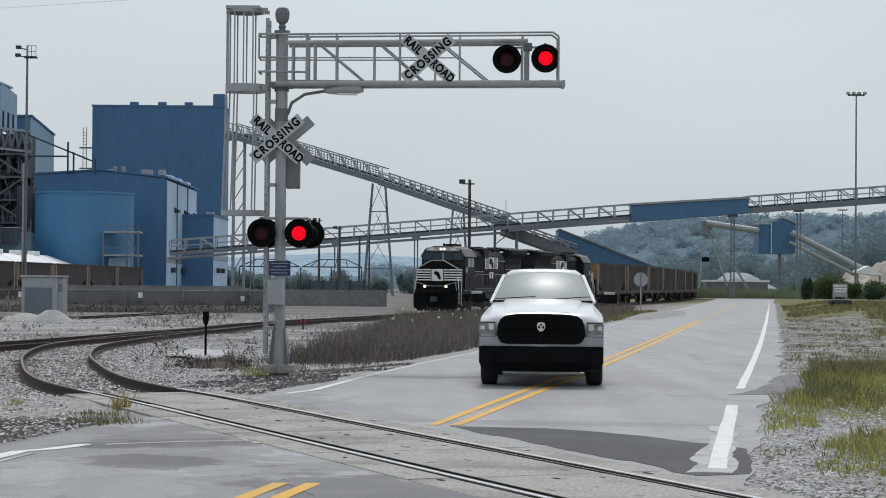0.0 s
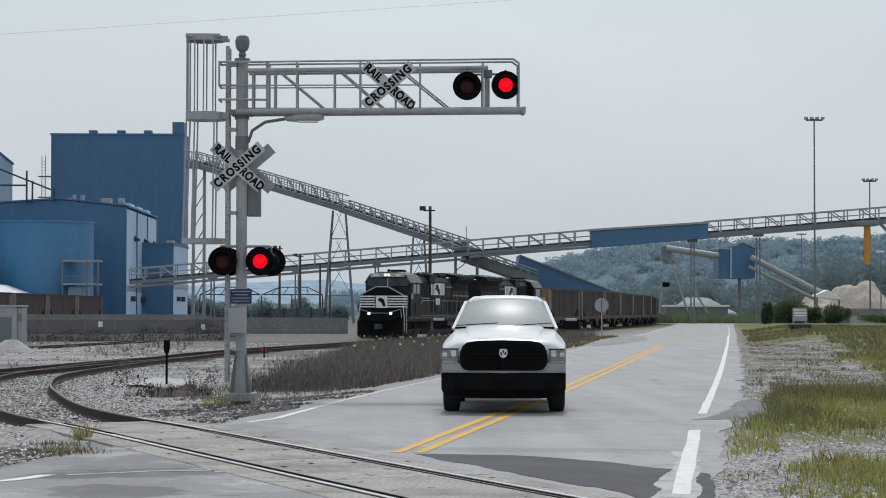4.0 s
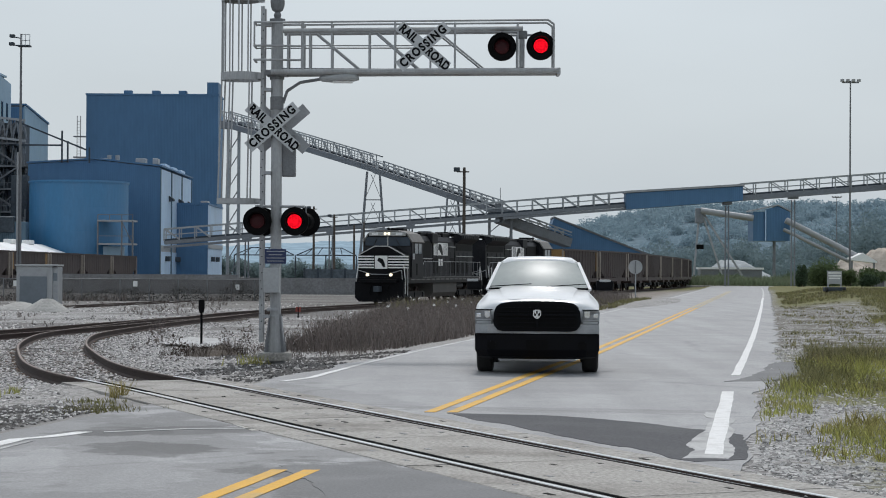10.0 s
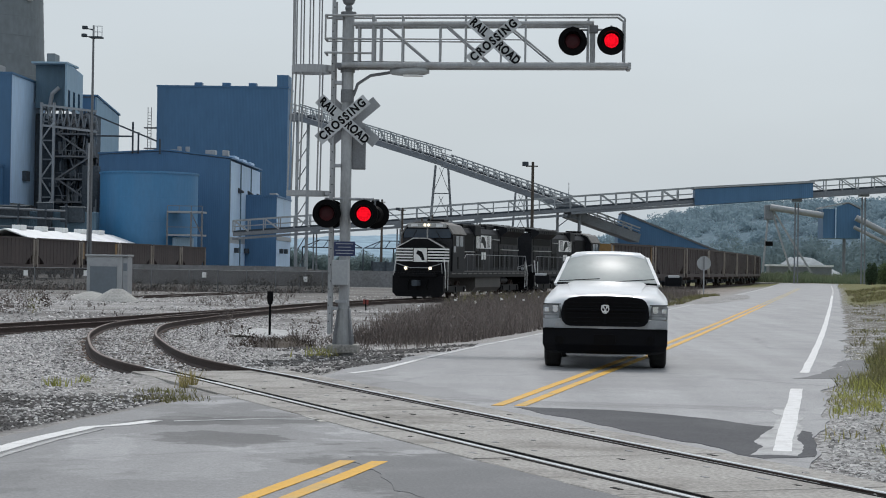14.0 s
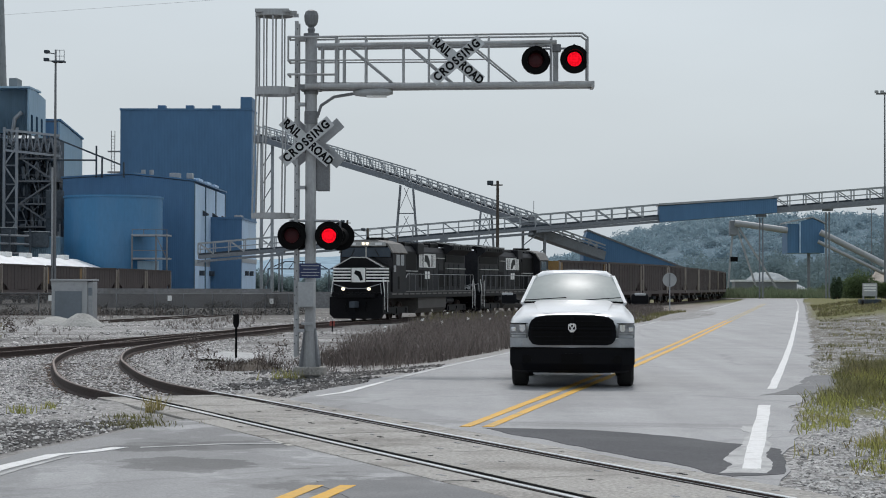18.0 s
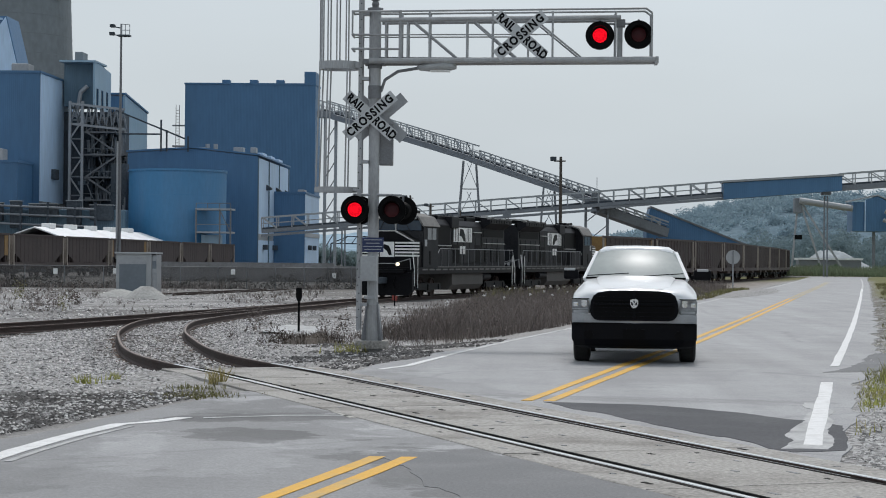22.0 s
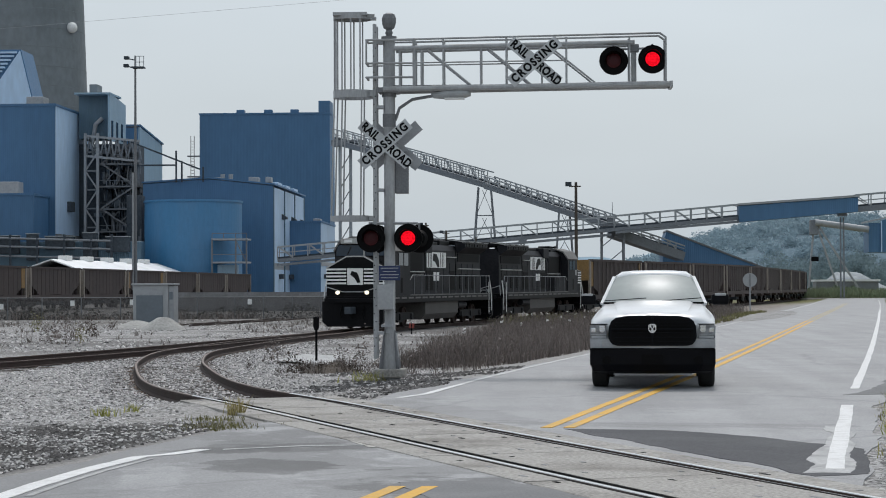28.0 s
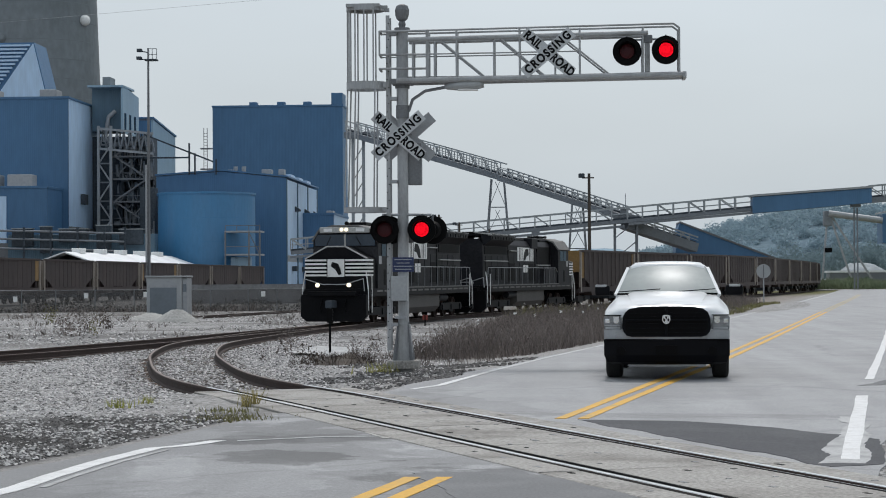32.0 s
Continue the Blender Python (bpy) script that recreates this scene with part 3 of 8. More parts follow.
    snz = n.new("ShaderNodeTexNoise")
    snz.inputs["Scale"].default_value, snz.inputs["Detail"].default_value = 1.0, 6
    l.new(tc.outputs["Object"], smp.inputs[0])
    l.new(smp.outputs[0], snz.inputs[0])
    stripe = math_("MULTIPLY", step_(snz.outputs[0], 0.46, 0.6), math_("MULTIPLY", step_(y, 52, 66), math_("SUBTRACT", 1, step_(d, -14, -9))))
    col = mix_(math_("MULTIPLY", stripe, 0.8), col, (0.135, 0.128, 0.125))
    soot = math_("MULTIPLY", step_(math_("ADD", y, math_("MULTIPLY", wob, 5.0)), 100, 118), math_("SUBTRACT", 1, step_(d, -14, -9)))
    col = mix_(math_("MULTIPLY", soot, 0.6), col, mix_(step_(med, 0.35, 0.65), (0.085, 0.08, 0.075), (0.15, 0.14, 0.125)))
    far = step_(y, 190, 250)
    col = mix_(math_("MULTIPLY", far, step_(d, -30, -10)), col, turf)
    bright = n.new("ShaderNodeHueSaturation")
    mr = n.new("ShaderNodeMapRange")
    mr.inputs["To Min"].default_value, mr.inputs["To Max"].default_value = 0.72, 1.25
    l.new(fin, mr.inputs[0])
    l.new(mr.outputs[0], bright.inputs["Value"])
    l.new(col, bright.inputs["Color"])
    l.new(bright.outputs[0], s.inputs["Base Color"])
    s.inputs["Roughness"].default_value = 0.95
    s.inputs["Specular IOR Level"].default_value = 0.2
    bp = n.new("ShaderNodeBump")
    bp.inputs["Strength"].default_value, bp.inputs["Distance"].default_value = 0.5, 0.05
    l.new(math_("ADD", fin, math_("MULTIPLY", pebble.outputs["Distance"], 0.8)), bp.inputs["Height"])
    l.new(bp.outputs[0], s.inputs["Normal"])
    soup("ground", verts, faces, m, "pale gravel yard and rough turf beside a country road", "structure", "ground")


ground_sheet()


# ---- road ----
def asphalt():
    m = mat("worn_asphalt", (0.285, 0.286, 0.292), 0.7, 0, 0.1, 0.35, 45, 0.2, (0.23, 0.231, 0.236), 0.6)
    n, l = m.node_tree.nodes, m.node_tree.links
    s = n["Principled BSDF"]
    # tyre-polished lanes: long pale streaks along the way
    tc, mp, ns = n.new("ShaderNodeTexCoord"), n.new("ShaderNodeMapping"), n.new("ShaderNodeTexNoise")
    mp.inputs["Rotation"].default_value = (0, 0, radians(10))
    mp.inputs["Scale"].default_value = (1.2, 0.05, 1)
    ns.inputs["Scale"].default_value, ns.inputs["Detail"].default_value = 1.0, 6
    l.new(tc.outputs["Object"], mp.inputs[0])
    l.new(mp.outputs[0], ns.inputs[0])
    crack = n.new("ShaderNodeTexVoronoi")
    crack.feature = "DISTANCE_TO_EDGE"
    crack.inputs["Scale"].default_value = 0.22
    wn_ = n.new("ShaderNodeTexNoise")
    wn_.inputs["Scale"].default_value = 1.5
    l.new(tc.outputs["Object"], wn_.inputs[0])
    add = n.new("ShaderNodeMix")
    add.data_type = "RGBA"
    add.inputs[0].default_value = 0.25
    l.new(tc.outputs["Object"], add.inputs[6])
    l.new(wn_.outputs["Color"], add.inputs[7])
    l.new(add.outputs[2], crack.inputs[0])
    cr = n.new("ShaderNodeMapRange")
    cr.inputs["From Min"].default_value, cr.inputs["From Max"].default_value = 0.0, 0.012
    cr.inputs["To Min"].default_value, cr.inputs["To Max"].default_value = 0.82, 1.0
    l.new(crack.outputs[0], cr.inputs[0])
    old = s.inputs["Base Color"].links[0].from_socket
    mr = n.new("ShaderNodeMapRange")
    mr.inputs["From Min"].default_value, mr.inputs["From Max"].default_value = 0.3, 0.7
    mr.inputs["To Min"].default_value, mr.inputs["To Max"].default_value = 0.9, 1.12
    l.new(ns.outputs[0], mr.inputs[0])
    mul = n.new("ShaderNodeMath")
    mul.operation = "MULTIPLY"
    l.new(mr.outputs[0], mul.inputs[0])
    l.new(cr.outputs[0], mul.inputs[1])
    value = mul.outputs[0]

    def times(a, b):
        q = n.new("ShaderNodeMath")
        q.operation = "MULTIPLY"
        l.new(a, q.inputs[0])
        l.new(b, q.inputs[1])
        return q.outputs[0]

    def spread(src, a, b, lo, hi):
        q = n.new("ShaderNodeMapRange")
        q.interpolation_type = "SMOOTHSTEP"
        for key, v in (("From Min", a), ("From Max", b), ("To Min", lo), ("To Max", hi)):
            q.inputs[key].default_value = v
        l.new(src, q.inputs[0])
        return q.outputs[0]

    def grain(scale, detail, rough=0.6):
        q = n.new("ShaderNodeTexNoise")
        q.inputs["Scale"].default_value, q.inputs["Detail"].default_value, q.inputs["Roughness"].default_value = scale, detail, rough
        l.new(tc.outputs["Object"], q.inputs[0])
        return q.outputs[0]

    ragged = grain(1.6, 6, 0.65)
    value = times(value, spread(grain(0.9, 7), 0.35, 0.66, 0.95, 1.05))
    value = times(value, spread(grain(38, 3, 0.8), 0.3, 0.7, 0.8, 1.2))
    value = times(value, spread(grain(9, 4, 0.7), 0.32, 0.68, 0.94, 1.06))
    # old stains, scrapes and worn places: middle, half-axes, turn, how dark
    for cx, cy, rx, ry, turn, tone in ((-4.4, 16.0, 14, 4.6, 113, 0.69), (-2.65, 17.95, 0.62, 0.75, 20, 0.5), (-2.6, 20.1, 1.3, 0.5, 26, 0.62), (-3.2, 19.9, 0.5, 0.6, 0, 0.7), (-0.3, 14.7, 2.6, 0.95, -67, 0.6), (-3.5, 17.0, 0.3, 1.4, 12, 1.2), (-2.0, 17.2, 0.5, 0.5, 0, 1.18), (-3.0, 21.4, 0.9, 1.3, 23, 0.8), (-2.9, 16.3, 0.9, 1.9, 10, 1.24), (-1.6, 18.9, 0.3, 1.1, 30, 1.2),
                                       (-1.3, 26.0, 3.2, 0.5, 113, 0.84), (1.4, 23.4, 2.2, 0.45, -8, 0.82), (1.7, 28.6, 1.3, 2.6, -10, 0.9), (-1.7, 22.9, 1.6, 0.22, 113, 1.14), (0.2, 18.2, 1.4, 0.16, 113, 0.75),
                                       (-2.0, 31, 0.9, 3.5, -10, 0.9), (-4.2, 13.5, 0.8, 1.6, -10, 0.8)):
        q, ln = n.new("ShaderNodeMapping"), n.new("ShaderNodeVectorMath")
        q.vector_type = "TEXTURE"
        q.inputs["Location"].default_value, q.inputs["Rotation"].default_value, q.inputs["Scale"].default_value = (cx, cy, 0), (0, 0, radians(turn)), (rx, ry, 1)
        ln.operation = "LENGTH"
        l.new(tc.outputs["Object"], q.inputs[0])
        l.new(q.outputs[0], ln.inputs[0])
        rag = n.new("ShaderNodeMath")
        rag.operation = "MULTIPLY_ADD"
        rag.inputs[1].default_value = 2.0
        l.new(ragged, rag.inputs[0])
        l.new(ln.outputs["Value"], rag.inputs[2])
        value = times(value, spread(rag.outputs[0], 1.85, 2.05, tone, 1.0))
    hs = n.new("ShaderNodeHueSaturation")
    l.new(value, hs.inputs["Value"])
    l.new(old, hs.inputs["Color"])
    l.new(hs.outputs[0], s.inputs["Base Color"])
    return m


M["asphalt"] = asphalt()


def strip(d0, d1, y0, y1, top, depth, step=2.0, wob=0.0):
    """A long slab that follows the road's line between two offsets from its middle; an offset may be a pair of lists, ways along and values."""
    n = max(2, int((y1 - y0) / step))
    v, f = [], []
    for k in range(n + 1):
        y = y0 + (y1 - y0) * k / n
        a, b = [d if isinstance(d, (int, float)) else ramp(y, *d) for d in (d0, d1)]
        a += wob * (noise.noise((y * 0.5, 1.3, 5)) + 0.5 * noise.noise((y * 2.7, 4.1, 5)))
        b += wob * (noise.noise((y * 0.5, 2.9, 7)) + 0.5 * noise.noise((y * 2.7, 8.3, 7)))
        for x in (a + road_x(y), b + road_x(y)):
            v += [(x, y, top), (x, y, top - depth)]
    for k in range(n):
        a = 4 * k
        f += [(a, a + 2, a + 6, a + 4), (a + 2, a + 3, a + 7, a + 6), (a + 1, a, a + 4, a + 5)]
    f += [(0, 1, 3, 2), (4 * n, 4 * n + 2, 4 * n + 3, 4 * n + 1)]
    return v, f


def slab(name, d0, d1, y0, y1, top, depth, material, label, step=2.0, wob=0.0):
    v, f = strip(d0, d1, y0, y1, top, depth, step, wob)
    return soup(name, v, f, M[material], label, "structure", "road")


RIGHT_EDGE = ([-40, 28, 31, 36, 60, 100, 150, 230, 300], [3.62, 3.66, 3.72, 3.84, 3.8, 3.6, 3.62, 3.8, 4.7])
slab("road", -3.75, RIGHT_EDGE, -40, 300, 0.0, 0.3, "asphalt", "worn grey two-lane asphalt road with ragged edges", 0.4, 0.22)

# far junction: the road meets a pale cross lane
bm = B()
prism(bm, [(18, 296), (40, 290), (62, 284), (62, 292), (44, 300), (30, 312), (16, 318)], "z", -0.2, 0.004)
tagged(part("cross_lane", bm, M["concrete"]), "pale cross lane at the far bend of the road", "road", "", "structure")

def painted(name, line, half, y0, y1, material, label, off=0.0, wob=0.02):
    ys, ds = line
    slab(name, (ys, [d + off - half for d in ds]), (ys, [d + off + half for d in ds]), y0, y1, 0.006, 0.004, material, label, 0.3 if y1 - y0 < 60 else 0.6, wob)


EDGE_NEAR = ([-20, 15.2, 16.2, 17.6, 18.9, 19.25, 19.8], [-3.06, -3.02, -3.15, -3.31, -3.34, -3.12, -3.03])
EDGE_LEFT = ([29.2, 30.3, 32.2, 35.6, 39.5, 45, 49, 80, 240], [-3.44, -3.27, -3.37, -3.5, -3.58, -3.62, -3.6, -3.4, -3.5])
EDGE_RIGHT = ([17, 27.2, 31.8, 43, 56, 80, 125, 180, 250], [3.35, 3.21, 3.2, 3.21, 3.19, 3.11, 3.02, 3.1, 3.2])
CENTRE = ([-20, 23, 42, 58, 76, 113, 255], [0, 0, 0.06, 0.0, -0.1, -0.26, -0.26])
painted("edge_line", EDGE_NEAR, 0.09, -20, 19.8, "road_white", "worn white edge line on the asphalt", 0, 0.03)
painted("edge_line", EDGE_NEAR, 0.03, 15.3, 18.7, "chalk", "faint older stroke beside the white edge line", 0.19, 0.03)
painted("edge_line", EDGE_LEFT, 0.055, 29.2, 33.5, "road_white", "worn white edge line on the asphalt", 0, 0.03)
painted("edge_line", EDGE_LEFT, 0.05, 33.5, 230, "road_faint", "almost worn-off white edge line")
painted("edge_line", EDGE_RIGHT, 0.085, 17.7, 27.3, "road_white", "worn white edge line on the asphalt")
painted("edge_line", EDGE_RIGHT, 0.07, 31.7, 140, "road_white", "worn white edge line on the asphalt")
painted("edge_line", EDGE_RIGHT, 0.07, 140, 250, "road_faint", "almost worn-off white edge line")
for off in (-0.132, 0.132):
    painted("centre_line", CENTRE, 0.066, -20, 16.1, "road_yellow", "worn double yellow centre line", off, 0.012)
    painted("centre_line", CENTRE, 0.066, 22.9, 96, "road_yellow", "worn double yellow centre line", off, 0.012)
    painted("centre_line", CENTRE, 0.06, 96, 200, "road_yellow_faint", "faded double yellow centre line", off, 0.012)


def blot(name, pts, top, material, label, rag=1.0):
    """A thin lobed overlay with a ragged edge."""
    out = []
    n = len(pts)
    for i, (a, b) in enumerate(zip(pts, pts[1:] + pts[:1])):
        L = math.hypot(b[0] - a[0], b[1] - a[1])
        k = max(2, int(L / 0.1))
        for j in range(k):
            t = j / k
            x, y = a[0] + (b[0] - a[0]) * t, a[1] + (b[1] - a[1]) * t
            r = 0.2 * noise.noise((x * 1.3, y * 1.3, 4)) + 0.08 * noise.noise((x * 4, y * 4, 2)) + 0.03 * noise.noise((x * 11, y * 11, 1))
            out.append((x + r * rag, y + r * rag * 1.5))
    bm = B()
    prism(bm, out, "z", top - 0.003, top)
    return tagged(part(name, bm, M[material]), label, "road", "", "structure")


blot("asphalt_patch", [(0.1, 22.75), (1.16, 22.5), (1.9, 22.0), (2.74, 20.5), (3.08, 19.9), (2.72, 17.3), (2.2, 17.0), (1.75, 18.3), (0.95, 20.5), (0.38, 21.9)], 0.004, "patch_dark", "dark fresh asphalt patch beside the crossing", 0.35)
blot("asphalt_patch", [(-1.3, 16.5), (-0.45, 16.55), (0.05, 15.7), (0.9, 13.7), (1.9, 11.4), (0.9, 10.6), (-0.5, 13.0)], 0.004, "patch", "dull dark asphalt strip along the crossing", 0.5)
blot("paint_smear", [(2.2, 17.4), (2.58, 17.35), (2.82, 19.0), (3.22, 21.6), (3.3, 23.3), (3.14, 23.2), (2.95, 21.4), (2.68, 20.2), (2.42, 18.9)], 0.0048, "chalk", "pale spilled paint smear under the edge line", 0.5)
blot("asphalt_patch", [(4.35, 29.9), (5.05, 30.1), (6.3, 33.0), (7.0, 37), (6.2, 36.5), (4.95, 31.2)], 0.0045, "patch", "broken dark asphalt at the road edge")
blot("asphalt_seam", [(-3.34, 19.72), (-2.58, 20.2), (-1.7, 20.33), (-1.7, 20.43), (-2.6, 20.3), (-3.36, 19.84)], 0.005, "chalk", "thin pale seam across the asphalt beside the crossing", 0.06)
blot("concrete_slab", [(-2.24, 21.15), (-1.84, 21.4), (-1.57, 20.2), (-1.9, 20.05)], 0.005, "pale_slab", "pale concrete slab set in the asphalt beside the rail", 0.1)
blot("concrete_slab", [(-4.25, 26.4), (-3.72, 26.4), (-2.4, 22.4), (-2.32, 21.7), (-2.86, 22.7), (-3.55, 24.4)], 0.005, "pale_slab", "pale concrete apron along the crossing panels", 0.15)


# ---- concrete crossing panels and rails ----
def sweep(name, track, s0, s1, offset, outline, material, label="", parent=None, step=0.7, z=0.0, name_kind=""):
    n = max(2, int((s1 - s0) / step))
    v, f = [], []
    m = len(outline)
    for k in range(n + 1):
        s = s0 + (s1 - s0) * k / n
        p, q = track.at(max(0, s - 0.3)), track.at(s + 0.3)
        t = (q - p).normalized()
        side = Vector((t.y, -t.x, 0))
        c = track.at(s) + side * offset
        v += [(c + side * u + Vector((0, 0, w + z)))[:] for u, w in outline]
    for k in range(n):
        for i in range(m):
            a, b = k * m + i, k * m + (i + 1) % m
            f.append((a, b, b + m, a + m))
    f += [tuple(range(m))[::-1], tuple(range(n * m, n * m + m))]
    me = bpy.data.meshes.new(name)
    me.from_pydata(v, [], f)
    ob = part(name, me, material, parent, label)
    return ob


GAUGE = 0.765
WEB = [(-0.07, -0.17), (0.07, -0.17), (0.07, -0.15), (0.012, -0.13), (0.012, -0.045), (0.036, -0.035), (0.036, -0.004), (-0.036, -0.004), (-0.036, -0.035), (-0.012, -0.045), (-0.012, -0.13), (-0.07, -0.15)]
HEAD = [(-0.024, -0.014), (0.024, -0.014), (0.019, 0.002), (-0.019, 0.002)]
sc0 = float(np.interp(12, crossing_track.xy[:, 1], crossing_track.s))
sc1 = float(np.interp(29.2, crossing_track.xy[:, 1], crossing_track.s))
s_join = float(np.interp(91, crossing_track.xy[:, 1], crossing_track.s))
rails = thing("railway_track", pose(0, 0, 0), "rusty curved railway track with steel rails over the road", "track", "", "structure")
lead = thing("railway_track", pose(0, 0, 0), "rusty yard track joining the curve at a turnout", "track", "", "structure")
for sgn in (-1, 1):
    sweep("rail", crossing_track, 0, crossing_track.s[-1] - 1, sgn * GAUGE, WEB, M["rail"], "", rails)
    sweep("rail_head", crossing_track, 0, sc1 + 1, sgn * GAUGE, HEAD, M["rail_top"], "polished rail head", rails)
    sweep("rail_head", crossing_track, sc1 + 1, crossing_track.s[-1] - 1, sgn * GAUGE, HEAD, M["rail_worn"], "", rails)
    sweep("rail", lead_track, 0, lead_track.s[-1], sgn * GAUGE, WEB, M["rail"], "", lead)
    sweep("rail_head", lead_track, 0, lead_track.s[-1], sgn * GAUGE, HEAD, M["rail_worn"], "", lead)

# timber ties, half sunk in the stones
def ties(track, s0, s1, parent):
    v, f = [], []
    rnd = random.Random(3)
    s = s0
    while s < s1:
        p, q = track.at(s), track.at(s + 0.3)
        t = (q - p).normalized()
        t.z = 0
        side = Vector((t.y, -t.x, 0))
        c = p + Vector((0, 0, -0.172 - rnd.random() * 0.03))
        b = len(v)
        for dz in (-0.15, 0):
            for u, w in ((-1.3, -0.11), (1.3, -0.11), (1.3, 0.11), (-1.3, 0.11)):
                v.append((c + side * (u + rnd.uniform(-0.05, 0.05)) + t * w + Vector((0, 0, dz)))[:])
        f += [(b + 4, b + 5, b + 6, b + 7), (b, b + 1, b + 5, b + 4), (b + 1, b + 2, b + 6, b + 5), (b + 2, b + 3, b + 7, b + 6), (b + 3, b, b + 4, b + 7)]
        s += 0.56
    me = bpy.data.meshes.new("ties")
    me.from_pydata(v, [], f)
    tagged(part("ties", me, M["tie"], parent), "weathered timber ties half sunk in stones", "", "", "stuff")


ties(crossing_track, sc1 + 0.5, sc1 + 120, rails)
ties(lead_track, 30, lead_track.s[-1], lead)

panels = thing("grade_crossing", pose(0, 0, 0), "worn concrete panels filling the crossing between the rails", "crossing", "", "structure")
L_ = sc1 - sc0
for sgn in (-1, 1):
    # raised black fill stands in for shade down in the open flangeway
    sweep("flangeway", crossing_track, sc0, sc1, sgn * (GAUGE - 0.095), [(-0.055, -0.2), (0.058, -0.2), (0.058, -0.024), (-0.055, -0.024)], M["groove"], "groove beside the rail, filled dark for its shade", panels, 1.2)
for sgn in (-1, 1):
    # added black strips paint the dark band in the rail gaps
    for off, top in ((GAUGE - 0.142, -0.005), (GAUGE + 0.05, -0.007)):
        sweep("rubber_seal", crossing_track, sc0, sc1, sgn * off, [(-0.012, -0.2), (0.012, -0.2), (0.012, top), (-0.012, top)], M["groove"], "black strip darkening the gap along the rail", panels, 1.2)
for lo, hi, cnt in ((-GAUGE + 0.15, GAUGE - 0.15, 7), (GAUGE + 0.05, GAUGE + 0.44, 7), (-GAUGE - 0.44, -GAUGE - 0.05, 7)):
    for k in range(cnt):
        a, b = sc0 + L_ * k / cnt, sc0 + L_ * (k + 1) / cnt - 0.03
        dz = random.uniform(-0.013, -0.009)
        mid = (lo + hi) / 2
        sweep("panel", crossing_track, a, b, mid, [(lo - mid, -0.2), (hi - mid, -0.2), (hi - mid, dz - 0.006), (hi - mid - 0.012, dz), (lo - mid + 0.012, dz), (lo - mid, dz - 0.006)], M["concrete"], "", panels, 1.2)

# lag holes and chipped dents along the panels
for u in (-1.0, -0.42, 0.0, 0.42, 1.0):
    for k in range(24):
        s_ = sc0 + L_ * (k + random.uniform(0.2, 0.8)) / 24
        if random.random() < 0.72:
            sweep("lag_hole", crossing_track, s_, s_ + random.uniform(0.04, 0.16), u + random.uniform(-0.04, 0.04), [(-0.02, -0.03), (0.02, -0.03), (0.02, -0.0078), (-0.02, -0.0078)], M["galv_dark" if k % 3 else "groove"], "", panels, 1.2)

# ---- power plant beyond the yard ----
def block(name, x0, x1, y0, y1, z1, front, side, label, roof="galv_dark", z0=-0.4, base=True):
    """A clad building: four walls and a roof of their own, with a coping."""
    t = thing(name, pose(x0, y0, z0), label, "building")
    w, d, h = x1 - x0, y1 - y0, z1 - z0
    part("front_wall", box(B(), 0, w, 0, 0.3, 0, h), M[front], t)
    part("back_wall", box(B(), 0, w, d - 0.3, d, 0, h), M[front], t)
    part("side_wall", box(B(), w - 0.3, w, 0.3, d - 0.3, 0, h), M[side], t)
    part("side_wall", box(B(), 0, 0.3, 0.3, d - 0.3, 0, h), M[front], t)
    part("roof", box(B(), 0.3, w - 0.3, 0.3, d - 0.3, h - 0.4, h - 0.15), M[roof], t)
    bm = B()
    for a in ((-0.15, w + 0.15, -0.15, 0.3), (-0.15, w + 0.15, d - 0.3, d + 0.15), (-0.15, 0.3, 0.3, d - 0.3), (w - 0.3, w + 0.15, 0.3, d - 0.3)):
        box(bm, *a, h, h + 0.35)
    part("coping", bm, M[front], t)
    return t


big = block("boiler_house", -71.3, -44.6, 400, 409, 37.3, "blue_dark", "blue_dark", "tall windowless dark blue clad boiler house")
for x in (8.2, 13.9, 19.3):
    part("roof_vent", box(B(), x - 0.8, x + 0.8, 1, 3, 38.1, 38.8, 0.1), M["blue_dark"], big)
part("roof_stair_head", box(B(), 24.4, 26.7, 0.02, 6, 38.1, 40.4), M["blue_dark"], big)
bm = B()
for z in np.arange(24, 33, 0.6):
    beam(bm, (-1.9, 0.5, z), (-1.2, 0.5, z), 0.08)
for x in (-1.9, -1.2):
    beam(bm, (x, 0.5, 23), (x, 0.5, 33.5), 0.12)
for z in (25.0, 29.2):
    box(bm, -2.6, 0, 0.2, 1.4, z, z + 0.25)
part("cage_ladder", bm, M["galv_dark"], big)

annex = thing("annex_building", pose(-64.3, 310, -0.4), "blue clad annex with pale panelled end wall and low gable", "building")
prism(bm := B(), [(0, 0), (20.7, 0), (20.7, 18.4), (10.5, 19.5), (0, 18.8)], "y", 0, 0.3)
part("front_wall", bm, M["blue_dark"], annex)
prism(bm := B(), [(-0.2, 18.9), (10.5, 19.6), (21.0, 18.5), (21.0, 18.75), (10.5, 19.85), (-0.2, 19.15)], "y", -0.2, 39.5)
part("roof", bm, M["blue_dark"], annex)
